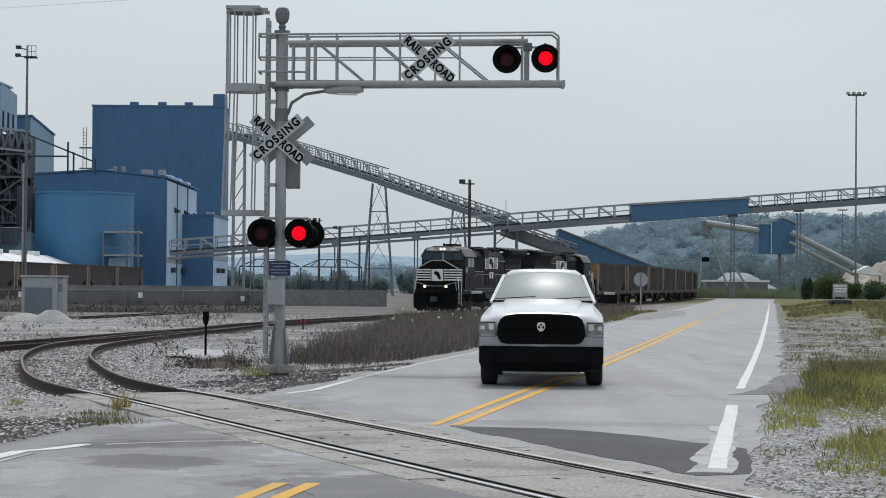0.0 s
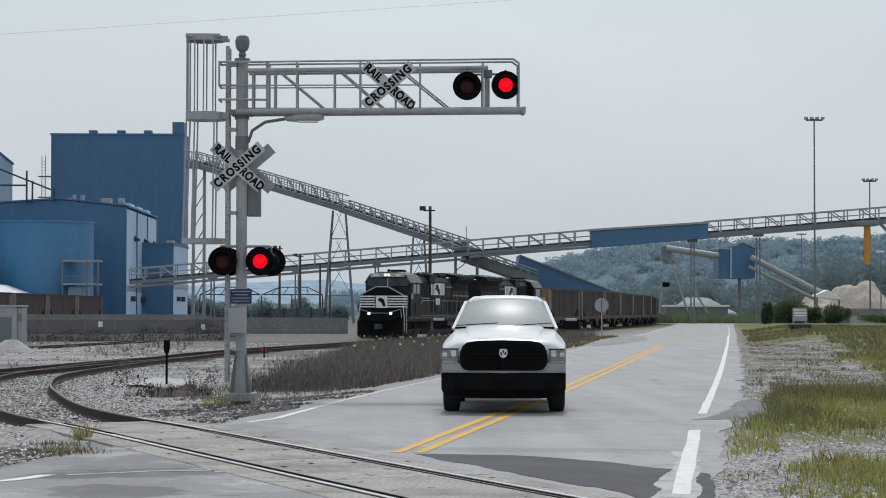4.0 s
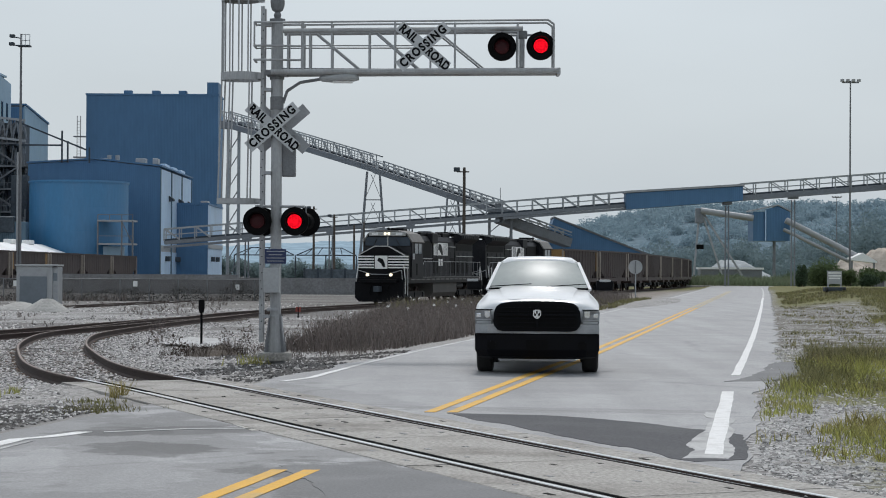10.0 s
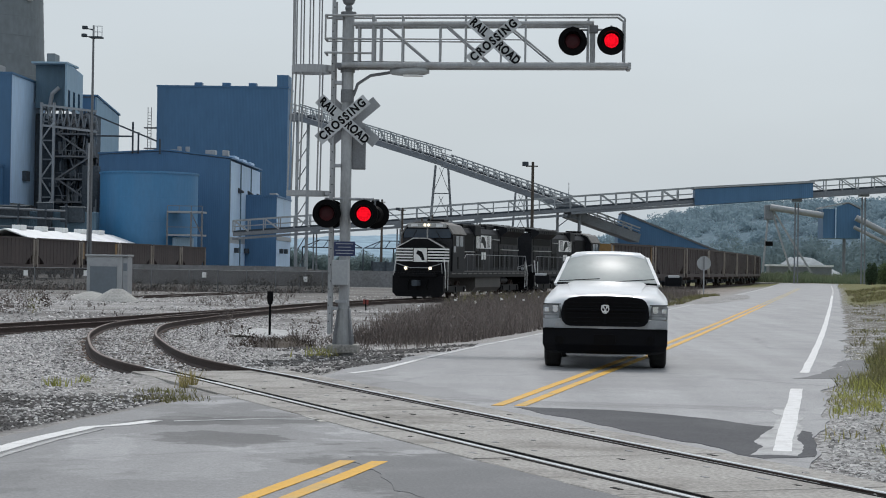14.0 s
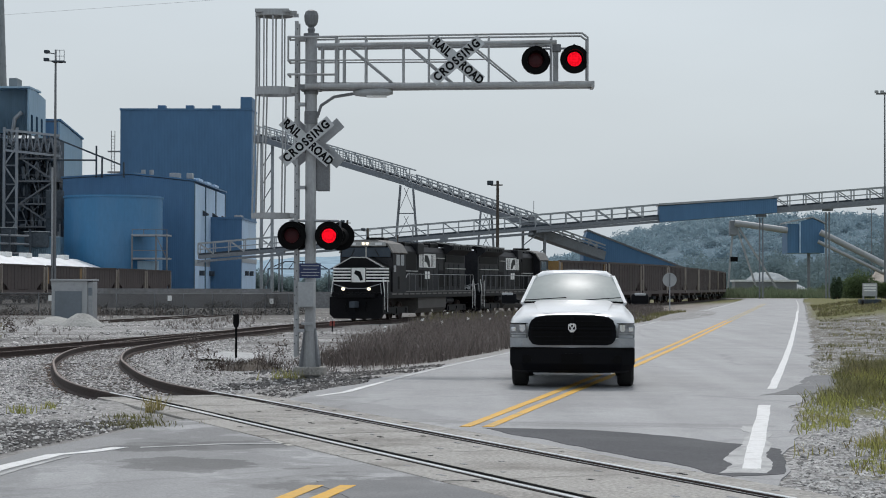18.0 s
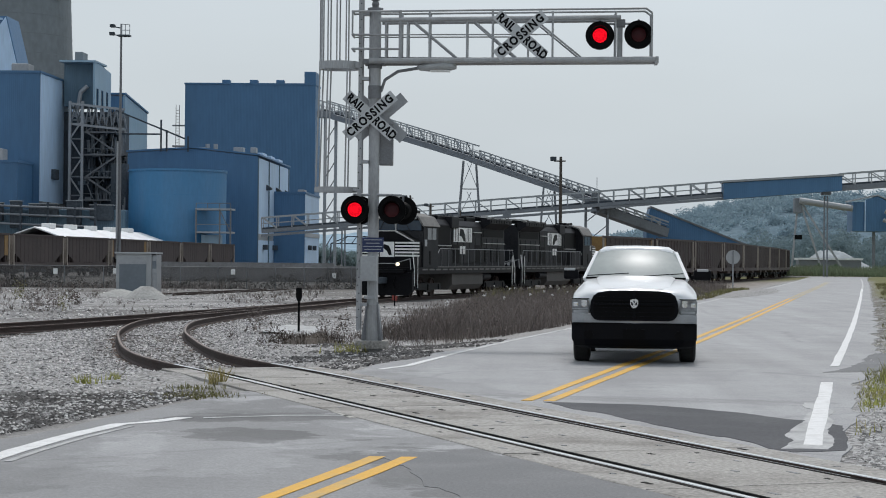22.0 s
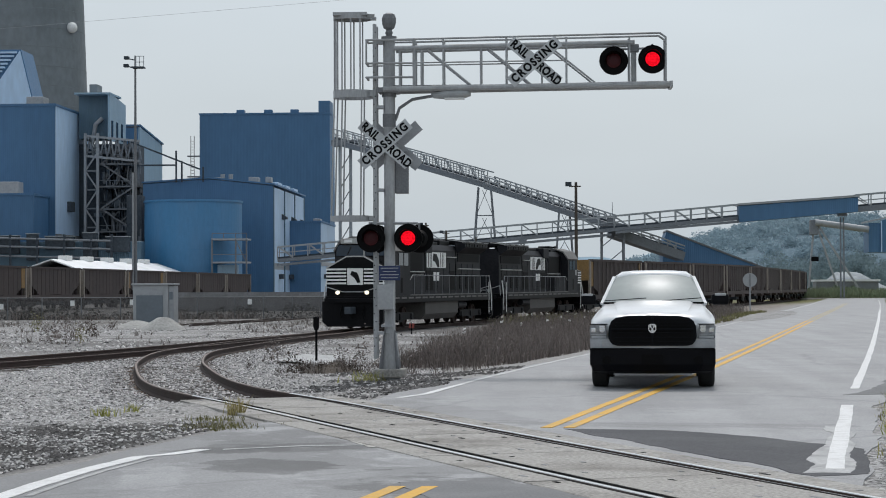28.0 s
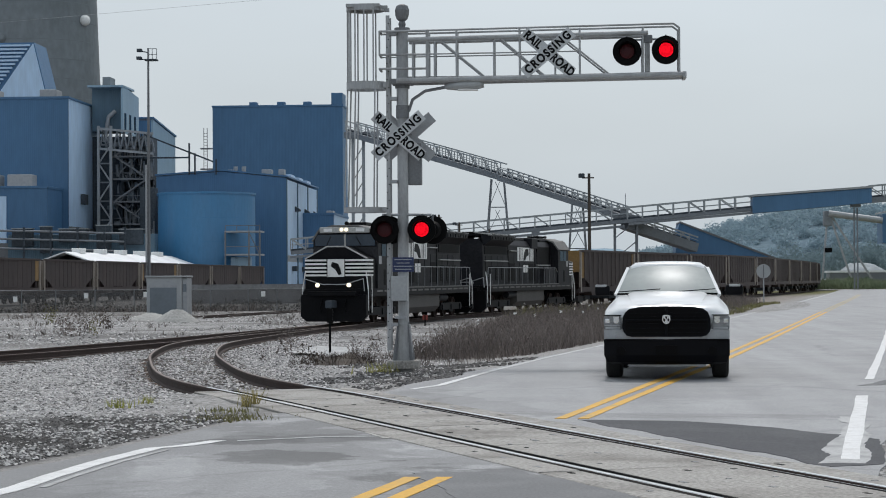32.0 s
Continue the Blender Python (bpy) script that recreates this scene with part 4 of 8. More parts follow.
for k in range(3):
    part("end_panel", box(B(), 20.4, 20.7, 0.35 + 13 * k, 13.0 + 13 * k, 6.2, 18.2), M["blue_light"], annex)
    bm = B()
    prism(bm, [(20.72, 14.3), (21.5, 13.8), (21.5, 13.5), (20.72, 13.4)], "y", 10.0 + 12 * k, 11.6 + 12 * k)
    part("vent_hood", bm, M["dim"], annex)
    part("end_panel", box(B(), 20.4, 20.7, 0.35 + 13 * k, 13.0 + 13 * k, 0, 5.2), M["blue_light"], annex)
    part("vent_hood", box(B(), 20.72, 21.4, 6.5 + 12 * k, 8 + 12 * k, 3.7, 4.5), M["dim"], annex)
for y in (0.2, 13.1, 26.1, 39.1):
    part("joint_strip", box(B(), 20.7, 20.86, y - 0.25, y + 0.25, 0, 18.2), M["blue_teal"], annex)
part("end_band", box(B(), 20.3, 20.65, 0.35, 39.3, 5.2, 6.2), M["galv"], annex)
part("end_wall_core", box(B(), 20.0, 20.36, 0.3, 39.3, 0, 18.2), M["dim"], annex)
for x in (12.6, 13.9):
    part("roof_pipe", tube(B(), (x, 0.6, 16.5), (x, 0.6, 20.3), 0.35), M["galv"], annex)
for x, w in ((16.5, 1.6), (9.8, 2.2), (19.2, 0.9)):
    part("roof_unit", box(B(), x, x + w, 2, 4, 19.0, 19.9, 0.08), M["galv"], annex)
for k in range(3):
    part("roof_unit", box(B(), 19.3, 20.4, 8 + 10 * k, 13 + 10 * k, 18.7, 19.4, 0.08), M["blue_light"], annex)

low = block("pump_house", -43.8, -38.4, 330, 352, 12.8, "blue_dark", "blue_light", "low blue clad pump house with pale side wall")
part("side_rail", box(B(), 5.4, 5.55, 0, 22, 6.0, 6.7), M["galv"], low)
part("roof_unit", box(B(), 3.8, 5.0, 3, 6, 13.3, 14.0, 0.1), M["galv"], low)
for y in (5, 12):
    part("vent_hood", box(B(), 5.42, 6.0, y, y + 1.2, 3.8, 4.6), M["dim"], low)

tank = thing("storage_tank", pose(-54.0, 297.5, -0.4), "large round blue steel storage tank with stained platform", "tank")
bm = B()
bmesh.ops.create_cone(bm, cap_ends=True, segments=64, radius1=7.35, radius2=7.35, depth=15.2, matrix=Matrix.Translation((0, 0, 7.6)))
part("shell", bm, M["tank"], tank, smooth=False)
for z in (4.2, 8.0, 11.6):
    bmesh.ops.create_cone(bm := B(), cap_ends=False, segments=64, radius1=7.38, radius2=7.38, depth=0.06, matrix=Matrix.Translation((0, 0, z)))
    part("weld_band", bm, M["tank"], tank)
bmesh.ops.create_cone(bm := B(), cap_ends=True, segments=64, radius1=7.5, radius2=7.5, depth=0.3, matrix=Matrix.Translation((0, 0, 15.3)))
part("rim", bm, M["tank"], tank)
bmesh.ops.create_cone(bm := B(), cap_ends=True, segments=48, radius1=7.3, radius2=0.4, depth=0.25, matrix=Matrix.Translation((0, 0, 15.5)))
part("lid", bm, M["tank"], tank)
for z in (5.9, 9.3):
    part("platform", box(B(), 4.3, 9.6, -9.2, -5.2, z, z + 0.25), M["galv"], tank)
bm = B()
for x in (4.4, 7.9, 9.5):
    beam(bm, (x, -9.1, 0.0), (x, -9.1, 9.4), 0.22)
for z in (7.2, 10.3):
    beam(bm, (4.4, -9.1, z), (9.5, -9.1, z), 0.1)
for x in (4.4, 6.1, 7.9, 9.5):
    beam(bm, (x, -9.1, 9.4), (x, -9.1, 10.3), 0.1)
beam(bm, (9.5, -9.1, 6), (7.9, -9.1, 9.3), 0.12)
part("platform_leg", bm, M["galv_dark"], tank)
part("manway", box(B(), 5.0, 7.7, -8.0, -5.0, 0.0, 5.7, 0.1), M["blue_grey"], tank)

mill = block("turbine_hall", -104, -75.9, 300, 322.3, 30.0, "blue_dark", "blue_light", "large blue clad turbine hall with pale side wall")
for x in (9.0, 14.0, 23.2):
    part("roof_unit", box(B(), x, x + 2.7, 1.5, 5, 30.4, 32.0, 0.15), M["galv"], mill)
# dark slabs stand in for the shade inside the open base
for y in (1.2, 8.6, 15.4):
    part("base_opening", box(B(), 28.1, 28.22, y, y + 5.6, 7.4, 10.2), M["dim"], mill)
part("base_ledge", box(B(), 28.1, 28.5, 0.3, 22.0, 10.3, 10.7), M["galv_dark"], mill)
part("wall_vent", box(B(), 28.1, 28.8, 7.6, 10.0, 14.4, 16.0, 0.1), M["dim"], mill)
wing = block("low_wing", -104, -76.9, 291, 299.9, 15.8, "blue_dark", "blue_dark", "low blue clad wing in front of the hall", "white_roof")
for x in (10.2, 20.3):
    part("corner_post", box(B(), x - 0.7, x + 0.7, -0.25, 0.02, 0.0, 15.0), M["blue_light"], wing)
for k in range(2):
    part("roof_unit", box(B(), 15.5 + 5 * k, 19.3 + 5 * k, 2, 5, 16.4, 18.4, 0.15), M["galv"], wing)
for k in range(3):
    part("wall_louvre", box(B(), 12.5, 19.6, -0.12, -0.02, 9.0 - k * 2.4, 10.6 - k * 2.4), M["blue_dark"], wing)
part("plinth", box(B(), 0, 27.1, -0.3, 0.0, 0.0, 8.0), M["galv_dark"], wing)

fan = thing("louvred_penthouse", pose(-97, 318, 30.0), "pale ribbed louvred penthouse on the hall roof", "building")
prism(bm := B(), [(0, 0), (13.5, 0), (10.8, 11.0), (0, 11.0)], "y", 0.4, 8)
part("housing", bm, M["blue_dark"], fan)
prism(bm := B(), [(3.2, 0.1), (13.3, 0.1), (10.7, 10.8)], "y", 0.1, 0.39)
part("splitter_panel", bm, M["blue_light"], fan)
for k in range(17):
    part("slat", box(B(), 0.2, 10.2 - k * 0.49, -0.05, 0.42, 10.35 - k * 0.61, 10.65 - k * 0.61), M["blue_light"], fan)

stack = thing("chimney_stack", pose(-116.4, 433, -0.4), "huge round grey concrete chimney stack", "chimney")
bmesh.ops.create_cone(bm := B(), cap_ends=True, segments=64, radius1=15.5, radius2=10.2, depth=140, matrix=Matrix.Translation((0, 0, 70)))
part("shaft", bm, M["stack"], stack, smooth=False)
for z in (55, 59.5):
    bmesh.ops.create_uvsphere(bm := B(), u_segments=16, v_segments=10, radius=1.2, matrix=Matrix.Translation((12.2 if z > 56 else -4.6, -6.2 if z > 56 else -12.6, z)))
    part("beacon_dome", bm, M["white"] if z > 56 else M["stack"], stack)
for k in range(13):
    z = 38 + 4.2 * k
    r = 15.5 - 5.3 * z / 140
    bmesh.ops.create_cone(bm := B(), cap_ends=False, segments=64, radius1=r + 0.06, radius2=r + 0.05, depth=0.16, matrix=Matrix.Translation((0, 0, z)))
    part("pour_joint", bm, M["stack"], stack)
part("test_platform", box(B(), -20, -0.5, -15.3, -12.4, 48.6, 49.0), M["stack"], stack)

back = thing("conveyor_house", pose(-74.1, 340, -0.4), "small blue house with a sloping roof and pale side", "building")
prism(bm := B(), [(0, 0), (20, 0), (20, 28.6), (0, 30.4)], "x", 2.7, 3.0)
part("side_wall", bm, M["blue_grey"], back)
part("front_wall", box(B(), 0, 2.7, 0, 0.3, 0, 30.2), M["blue_dark"], back)
prism(bm := B(), [(-0.2, 30.5), (20.2, 28.7), (20.2, 29.0), (-0.2, 30.8)], "x", -0.1, 3.2)
part("roof", bm, M["blue_dark"], back)

# open steel stair and pipe tower between the hall and the tank
tower = thing("steel_pipe_tower", pose(-74.0, 311, -0.4), "sooty open steel tower with stairs, pipes and braces", "tower")
part("core", box(B(), -1.85, 7.2, 4.5, 12, 0, 25.6), M["dim"], tower)
part("roof_box", box(B(), -0.2, 1.1, 4.5, 8, 33.6, 35.3, 0.08), M["stack"], tower)
part("top_house", box(B(), -1.6, 3.6, 3.2, 9, 26.4, 33.3), M["blue_teal"], tower)
part("top_house_roof", box(B(), -1.8, 4.0, 0.8, 9.2, 33.3, 33.6), M["blue_grey"], tower)
prism(bm := B(), [(1, 26.0), (13, 26.0), (13, 32.6), (1, 33.6)], "x", 3.6, 3.9)
part("top_side_wall", bm, M["blue_grey"], tower)
for k in range(3):
    part("side_window", box(B(), 3.9, 3.96, 2.2 + k * 3.6, 3.4 + k * 3.6, 26.4, 29.2), M["glass"], tower)
for x in (0.2, 2.2):
    part("tower_leg", beam(B(), (x, 0, 0), (x, 0, 27), 0.4), M["galv"], tower)
for k in range(9):
    a, b = (0.2, 2.2) if k % 2 else (2.2, 0.2)
    part("brace", beam(B(), (a, 0, 3 * k), (b, 0, 3 * k + 3), 0.22), M["galv"], tower)
    part("tie_beam", beam(B(), (0.2, 0, 3 * k), (2.2, 0, 3 * k), 0.22), M["conv"], tower)
for z in (23.4, 26.6):
    part("truss_chord", beam(B(), (0.2, 0, z), (9.0, 0, z - 0.9), 0.35), M["galv"], tower)
for k in range(8):
    part("truss_web", beam(B(), (0.4 + k * 1.1, 0, 23.4 - k * 0.11), (1.0 + k * 1.1, 0, 26.4 - k * 0.11), 0.22), M["conv"], tower)
    part("truss_web", beam(B(), (1.5 + k * 1.1, 0, 23.4 - k * 0.11), (1.0 + k * 1.1, 0, 26.4 - k * 0.11), 0.22), M["conv"], tower)
rnd = random.Random(8)
for k in range(44):
    x, z = rnd.uniform(2.4, 8.8), rnd.uniform(4, 24)
    h = rnd.uniform(3, 9)
    part("pipe", tube(B(), (x, 2 + rnd.random() * 2, z - h / 2), (x + rnd.uniform(-0.3, 0.3), 2.5, min(26, z + h / 2)), rnd.uniform(0.08, 0.32), 8), M[("galv_dark", "dim", "conv")[k % 3]], tower)
for k in range(6):
    part("gallery", box(B(), 2.2, 8.8, 0.5, 4.4, 4 + 3.6 * k, 4.25 + 3.6 * k), M["galv_dark"], tower)
    part("stair_flight", beam(B(), (2.6 if k % 2 else 8.0, 0.9, 4.2 + 3.6 * k), (8.0 if k % 2 else 2.6, 0.9, 7.8 + 3.6 * k), 0.7, 0.25), M["galv_dark"], tower)
    part("vessel", tube(B(), (3.2 + 0.9 * k, 3.4, 4.3 + 3.6 * k), (3.2 + 0.9 * k, 3.4, 6.4 + 3.6 * k), 0.7, 12), M["conv"], tower)
    bm = B()
    beam(bm, (2.2, 0.5, 5.1 + 3.6 * k), (8.8, 0.5, 5.1 + 3.6 * k), 0.08)
    for x in np.arange(2.2, 8.9, 1.3):
        beam(bm, (x, 0.5, 4.2 + 3.6 * k), (x, 0.5, 5.1 + 3.6 * k), 0.08)
    part("handrail", bm, M["conv"], tower)
for k in range(46):
    x, y, z = rnd.uniform(1.8, 7.4), rnd.uniform(1.0, 4.0), rnd.uniform(3, 25)
    w, h = rnd.uniform(0.4, 1.8), rnd.uniform(0.3, 1.6)
    part("valve_box", box(B(), x - w / 2, x + w / 2, y, y + 0.8, z, z + h, 0.05), M[("dim", "soot_wall", "dim", "conv")[k % 4]], tower)
for k in range(22):
    x, z = rnd.uniform(2.0, 7.0), rnd.uniform(4, 24)
    part("strut", beam(B(), (x, 1.2, z), (x + rnd.uniform(-2.4, 2.4), 1.2, z + rnd.uniform(1.2, 3.2)), 0.16), M[("conv", "galv_dark")[k % 2]], tower)
part("duct_bank", box(B(), 9.5, 11.9, -12.4, -10.4, 0, 16.5, 0.1), M["dim"], tower)
for k in range(9):
    x, z = 9.6 + 0.27 * k, rnd.uniform(1, 6)
    part("pipe", tube(B(), (x, -12.7, z), (x, -12.7, z + rnd.uniform(5, 10)), rnd.uniform(0.08, 0.16), 8), M[("dim", "conv", "galv_dark")[k % 3]], tower)
for z in (4.5, 8.0, 12.2):
    part("duct_flange", box(B(), 9.4, 12.0, -12.6, -12.3, z, z + 0.4), M["dim"], tower)
part("duct", tube(B(), (6.5, 3, 8), (6.5, 3, 19), 0.9, 14), M["dim"], tower)
bm = B()
bent_tube(bm, [(0.6, 2.4, 24.6), (1.3, 2.4, 28.6), (2.4, 2.4, 29.6)], 0.35, 8)
part("bent_pipe", bm, M["galv"], tower)
# roof rail line over the annex
bm = B()
for a, b in (((-66.0, 309, 21.3), (-58.8, 309, 21.3)), ((-66, 309, 25.0), (-55.0, 309, 20.6))):
    beam(bm, a, b, 0.25)
for x, z in ((-65.5, 25.2), (-58.9, 23.6), (-58.0, 22.0), (-54.6, 21.0)):
    beam(bm, (x, 309.4, 18.6), (x, 309.4, z), 0.25)
part("roof_rail", bm, M["dim"], annex, "dark pipe rail on posts over the roof", annex.matrix_basis.inverted())

# long low shed with a white roof
shed = thing("long_shed", pose(-59.7, 265, -0.4, 0, 0, -4.9), "long low shed with a bright white roof and roof vents", "building")
part("wall", box(B(), -3.4, 3.4, -23, 23, 0, 4.5), M["galv_dark"], shed)
for sgn in (-1, 1):
    prism(bm := B(), [(0, 5.9), (sgn * 3.8, 4.6), (sgn * 3.8, 4.45), (0, 5.75)], "y", -23.5, 23.5)
    part("roof_slope", bm, M["white_roof"], shed)
for k in range(5):
    part("ridge_vent", box(B(), -0.6, 0.6, -19 + 8.6 * k, -16.8 + 8.6 * k, 5.75, 6.4, 0.08), M["white"], shed)

# pipe racks and machinery in front of the hall
rack = thing("pipe_rack", pose(-80, 286, -0.4), "grey steel pipe rack with walkways", "pipe rack")
for z in (7.2, 8.6, 9.8):
    part("pipe", tube(B(), (-4, 0, z), (16, 0, z - 0.6), 0.16, 8), M["conv"], rack)
for x in (-3, 1, 5, 9, 13, 16):
    part("post", beam(B(), (x, 0, 0), (x, 0, 10.2), 0.3), M["dim"], rack)
part("machine_block", box(B(), -2, 20, 2, 4.5, 0, 9.2, 0.2), M["blue_teal"], rack)
for x, w, z, h in ((-1.0, 3.0, 7.4, 2.6), (3.2, 1.6, 6.4, 3.9), (6.0, 4.2, 8.0, 1.9), (11.6, 2.0, 6.8, 3.6), (15.0, 3.4, 7.6, 2.2)):
    part("machine_housing", box(B(), x, x + w, 0.6, 1.9, z, z + h, 0.1), M["dim"], rack)
    part("housing_cover", box(B(), x - 0.1, x + w + 0.1, 0.5, 2.0, z + h, z + h + 0.12), M["conv_light"], rack)

# ---- coal conveyors ----
def gallery(name, a, b, h, top, label, bays, wide=2.2, tag=""):
    """A lattice conveyor gallery between two ends: floor girder, top chords, posts and diagonals on both faces."""
    a, b = Vector(a) - Vector((0, 0, 0.28)), Vector(b) - Vector((0, 0, 0.28))
    t = thing(name, pose(0, 0, 0), label, "conveyor")
    side = Vector((-(b - a).y, (b - a).x, 0)).normalized() * (wide / 2)
    up = Vector((0, 0, 1))
    bm = B()
    beam(bm, a, b, wide, h)
    part("floor_girder", bm, M["conv"], t)
    p, q = a, a.lerp(b, 1 / bays)
    post_me = link_mesh("post", beam(B(), side * 0 + up * h / 2, up * (h / 2 + top), 0.16))
    dia_me = link_mesh("diagonal", beam(B(), up * (h / 2 + top), (q - p) + up * h / 2, 0.14))
    for sgn in (-1, 1):
        o = side * sgn
        bm = B()
        beam(bm, a + o + up * (h / 2 + top), b + o + up * (h / 2 + top), 0.2)
        part("top_chord", bm, M["conv_light"], t)
        bm = B()
        beam(bm, a + o + up * (h / 2 + top * 0.5), b + o + up * (h / 2 + top * 0.5), 0.09)
        part("mid_rail", bm, M["conv_light"], t)
        for k in range(bays):
            c = a.lerp(b, k / bays) + o
            part("post", post_me, M["conv_light"], t, "", pose(*c))
            if k % 2 == 0:
                part("diagonal", dia_me, M["conv_light"], t, "", pose(*c))
    bm = B()
    beam(bm, a + up * (h / 2 + 0.15), b + up * (h / 2 + 0.15), wide * 0.5, 0.25)
    part("belt", bm, M["dim"], t)
    return t


gallery("conveyor", (-36, 334, 27.0), (-9.5, 312, 18.2), 0.9, 1.65, "grey steel lattice conveyor climbing to the boiler house", 26)
gallery("conveyor", (-9.5, 312, 18.1), (9.0, 293, 11.2), 0.9, 1.05, "grey steel lattice conveyor descending to the junction", 22)
gallery("conveyor", (-40, 290, 6.15), (27.3, 290, 12.0), 0.5, 1.75, "long grey lattice conveyor bridge over the yard", 30)
conv_r = gallery("conveyor", (44.1, 290, 13.3), (100, 290, 17.95), 0.5, 1.7, "long grey lattice conveyor bridge on tall bents", 24)
gallery("conveyor", (9.0, 291, 10.0), (19.5, 297, 6.6), 1.3, 0.9, "short grey conveyor running down into the blue enclosure", 8)
for x0, x1, z0, z1 in ((9.5, 27.4, 9.7, 11.2), (44.0, 100, 12.6, 17.2), (-40, 9, 5.2, 9.4)):
    bm = B()
    beam(bm, (x0, 288.6, z0), (x1, 288.6, z1), 0.35)
    tagged(part("pipe_run", bm, M["conv"]), "grey pipe slung below the conveyor bridge", "pipe")
box_t = thing("conveyor_shed", pose(27.4, 289, -0.2), "dark blue clad shed enclosing part of the conveyor", "shed")
prism(bm := B(), [(0, 11.3), (17.0, 12.72), (17.0, 14.8), (0, 13.65)], "y", -1.2, 2.6)
part("cladding", bm, M["blue_dark"], box_t)
prism(bm := B(), [(-0.2, 13.7), (17.2, 14.85), (17.2, 15.15), (-0.2, 14.0)], "y", -1.4, 2.8)
part("roof", bm, M["galv"], box_t)
wedge = thing("stockpile_cover", pose(17.0, 300, -0.2), "blue sheeted sloping cover over the coal reclaim", "building")
prism(bm := B(), [(0, 0), (15.2, 0), (15.2, 4.6), (0.6, 10.3), (0, 8.4)], "y", 0, 9)
part("sheeting", bm, M["blue_dark"], wedge)
prism(bm := B(), [(0.5, 10.36), (15.3, 4.6), (15.4, 4.85), (0.6, 10.6)], "y", -0.15, 9.15)
part("roof_sheet", bm, M["galv_dark"], wedge)

node = thing("transfer_tower", pose(9.0, 292, -0.3), "small grey steel transfer tower where conveyors meet", "tower")
part("platform", box(B(), -1.6, 2.0, -2, 2, 11.0, 11.3), M["conv"], node)
part("drive_house", box(B(), -0.6, 0.6, -0.8, 0.8, 11.3, 12.3, 0.1), M["conv"], node)
part("lightning_rod", tube(B(), (0.2, 0, 11.3), (0.2, 0, 14.6), 0.05, 6), M["conv"], node)
for x, y in ((-1.4, -1.8), (1.8, -1.8), (-1.4, 1.8), (1.8, 1.8)):
    bm = B()
    beam(bm, (x, y, 0), (x, y, 11), 0.3)
    part("leg", bm, M["conv"], node)
bm = B()
for z in (2, 5, 8):
    beam(bm, (-1.4, -1.8, z), (1.8, -1.8, z + 2.6), 0.15)
part("brace", bm, M["conv"], node)


def trestle(x, y, top, w_top, w_bot, label, splay_y=1.4):
    t = thing("trestle_tower", pose(x, y, -0.3), label, "trestle", "conveyor trestles")
    h = top + 0.3
    for sx in (-1, 1):
        for sy in (-1, 1):
            bm = B()
            beam(bm, (sx * w_bot / 2, sy * splay_y * 1.5, 0), (sx * w_top / 2, sy * splay_y * 0.6, h), 0.3)
            part("leg", bm, M["conv"], t)
    n = 4
    for k in range(1, n):
        f = k / n
        w = w_bot + (w_top - w_bot) * f
        y0 = -splay_y * (1.5 - 0.9 * f)
        part("tie_beam", beam(B(), (-w / 2, y0, h * f), (w / 2, y0, h * f), 0.16), M["conv"], t)
        for sx in (-1, 1):
            part("brace", beam(B(), (sx * w / 2, y0, h * f), (-sx * 0.35, y0, h * (f + 0.9 / n)), 0.09), M["conv"], t)
    return t


trestle(-10.5, 320, 18.0, 2.0, 4.8, "splayed grey lattice trestle tower")
trestle(2.2, 300, 13.0, 1.6, 3.4, "splayed grey lattice trestle tower")
for x, top in ((42.4, 12.6), (52.1, 13.5), (84.0, 16.2), (-15.7, 7.9), (-4.0, 9.0), (-28.0, 6.9)):
    t = thing("conveyor_bent", pose(x, 290, -0.2), "tall twin-legged steel bent under the conveyor", "bent", "conveyor bents")
    for k in (-1, 1):
        bm = B()
        beam(bm, (k * 0.24, 0, 0), (k * 0.22, 0, top - 0.6), 0.2)
        part("leg", bm, M["conv"], t)
    part("cap", box(B(), -0.6, 0.6, -1.2, 1.2, top - 0.45, top + 0.05), M["conv"], t)
chute = part("loading_chute", tube(B(), (67.5, 287, 8.7), (67.5, 287, 14.4), 0.46, 14, 0.46), M["yellow"], conv_r, "yellow telescopic loading chute")
part("chute_box", box(B(), 65.6, 69.0, 286, 289.4, 14.3, 14.9, 0.1), M["conv"], chute)
for dx in (0, 1.2):
    bm = B()
    beam(bm, (69.2 + dx, 287, 14.9), (83.4 + dx, 287, -0.3), 0.4)
    part("raking_strut", bm, M["conv"], conv_r)

# head tower of the climbing conveyor, behind the signal's ladder cage
head = thing("head_tower", pose(-34.5, 333, -0.4), "grey steel column tower holding the conveyor head", "tower")
for x in (-0.9, 0.9):
    bm = B()
    beam(bm, (x, 0, 0), (x, 0, 27.2), 0.5, 0.5)
    part("column", bm, M["conv_light"], head)
part("head_frame", box(B(), -2.2, 3.4, -1.6, 1.6, 26.2, 27.2), M["conv"], head)
bm = B()
for k in range(8):
    beam(bm, (-0.9, 0, 3 * k + 1), (0.9, 0, 3 * k + 4), 0.16)
part("brace", bm, M["galv_dark"], head)

# blue gabled transfer house with two tube galleries
house = thing("transfer_house", pose(60.6, 380, 0.25), "dark blue gabled transfer house on a post", "building")
part("front_left_wall", box(B(), 0, 2.4, 0, 0.3, 8.0, 13.6), M["blue_dark"], house)
prism(bm := B(), [(2.4, 8.0), (7.0, 8.0), (7.0, 13.6), (4.7, 14.7), (2.4, 14.0)], "y", -0.3, 0.1)
part("gable_wall", bm, M["blue_dark"], house)
part("corner_strip", box(B(), 2.25, 2.45, -0.45, -0.28, 8.0, 13.9), M["blue_light"], house)
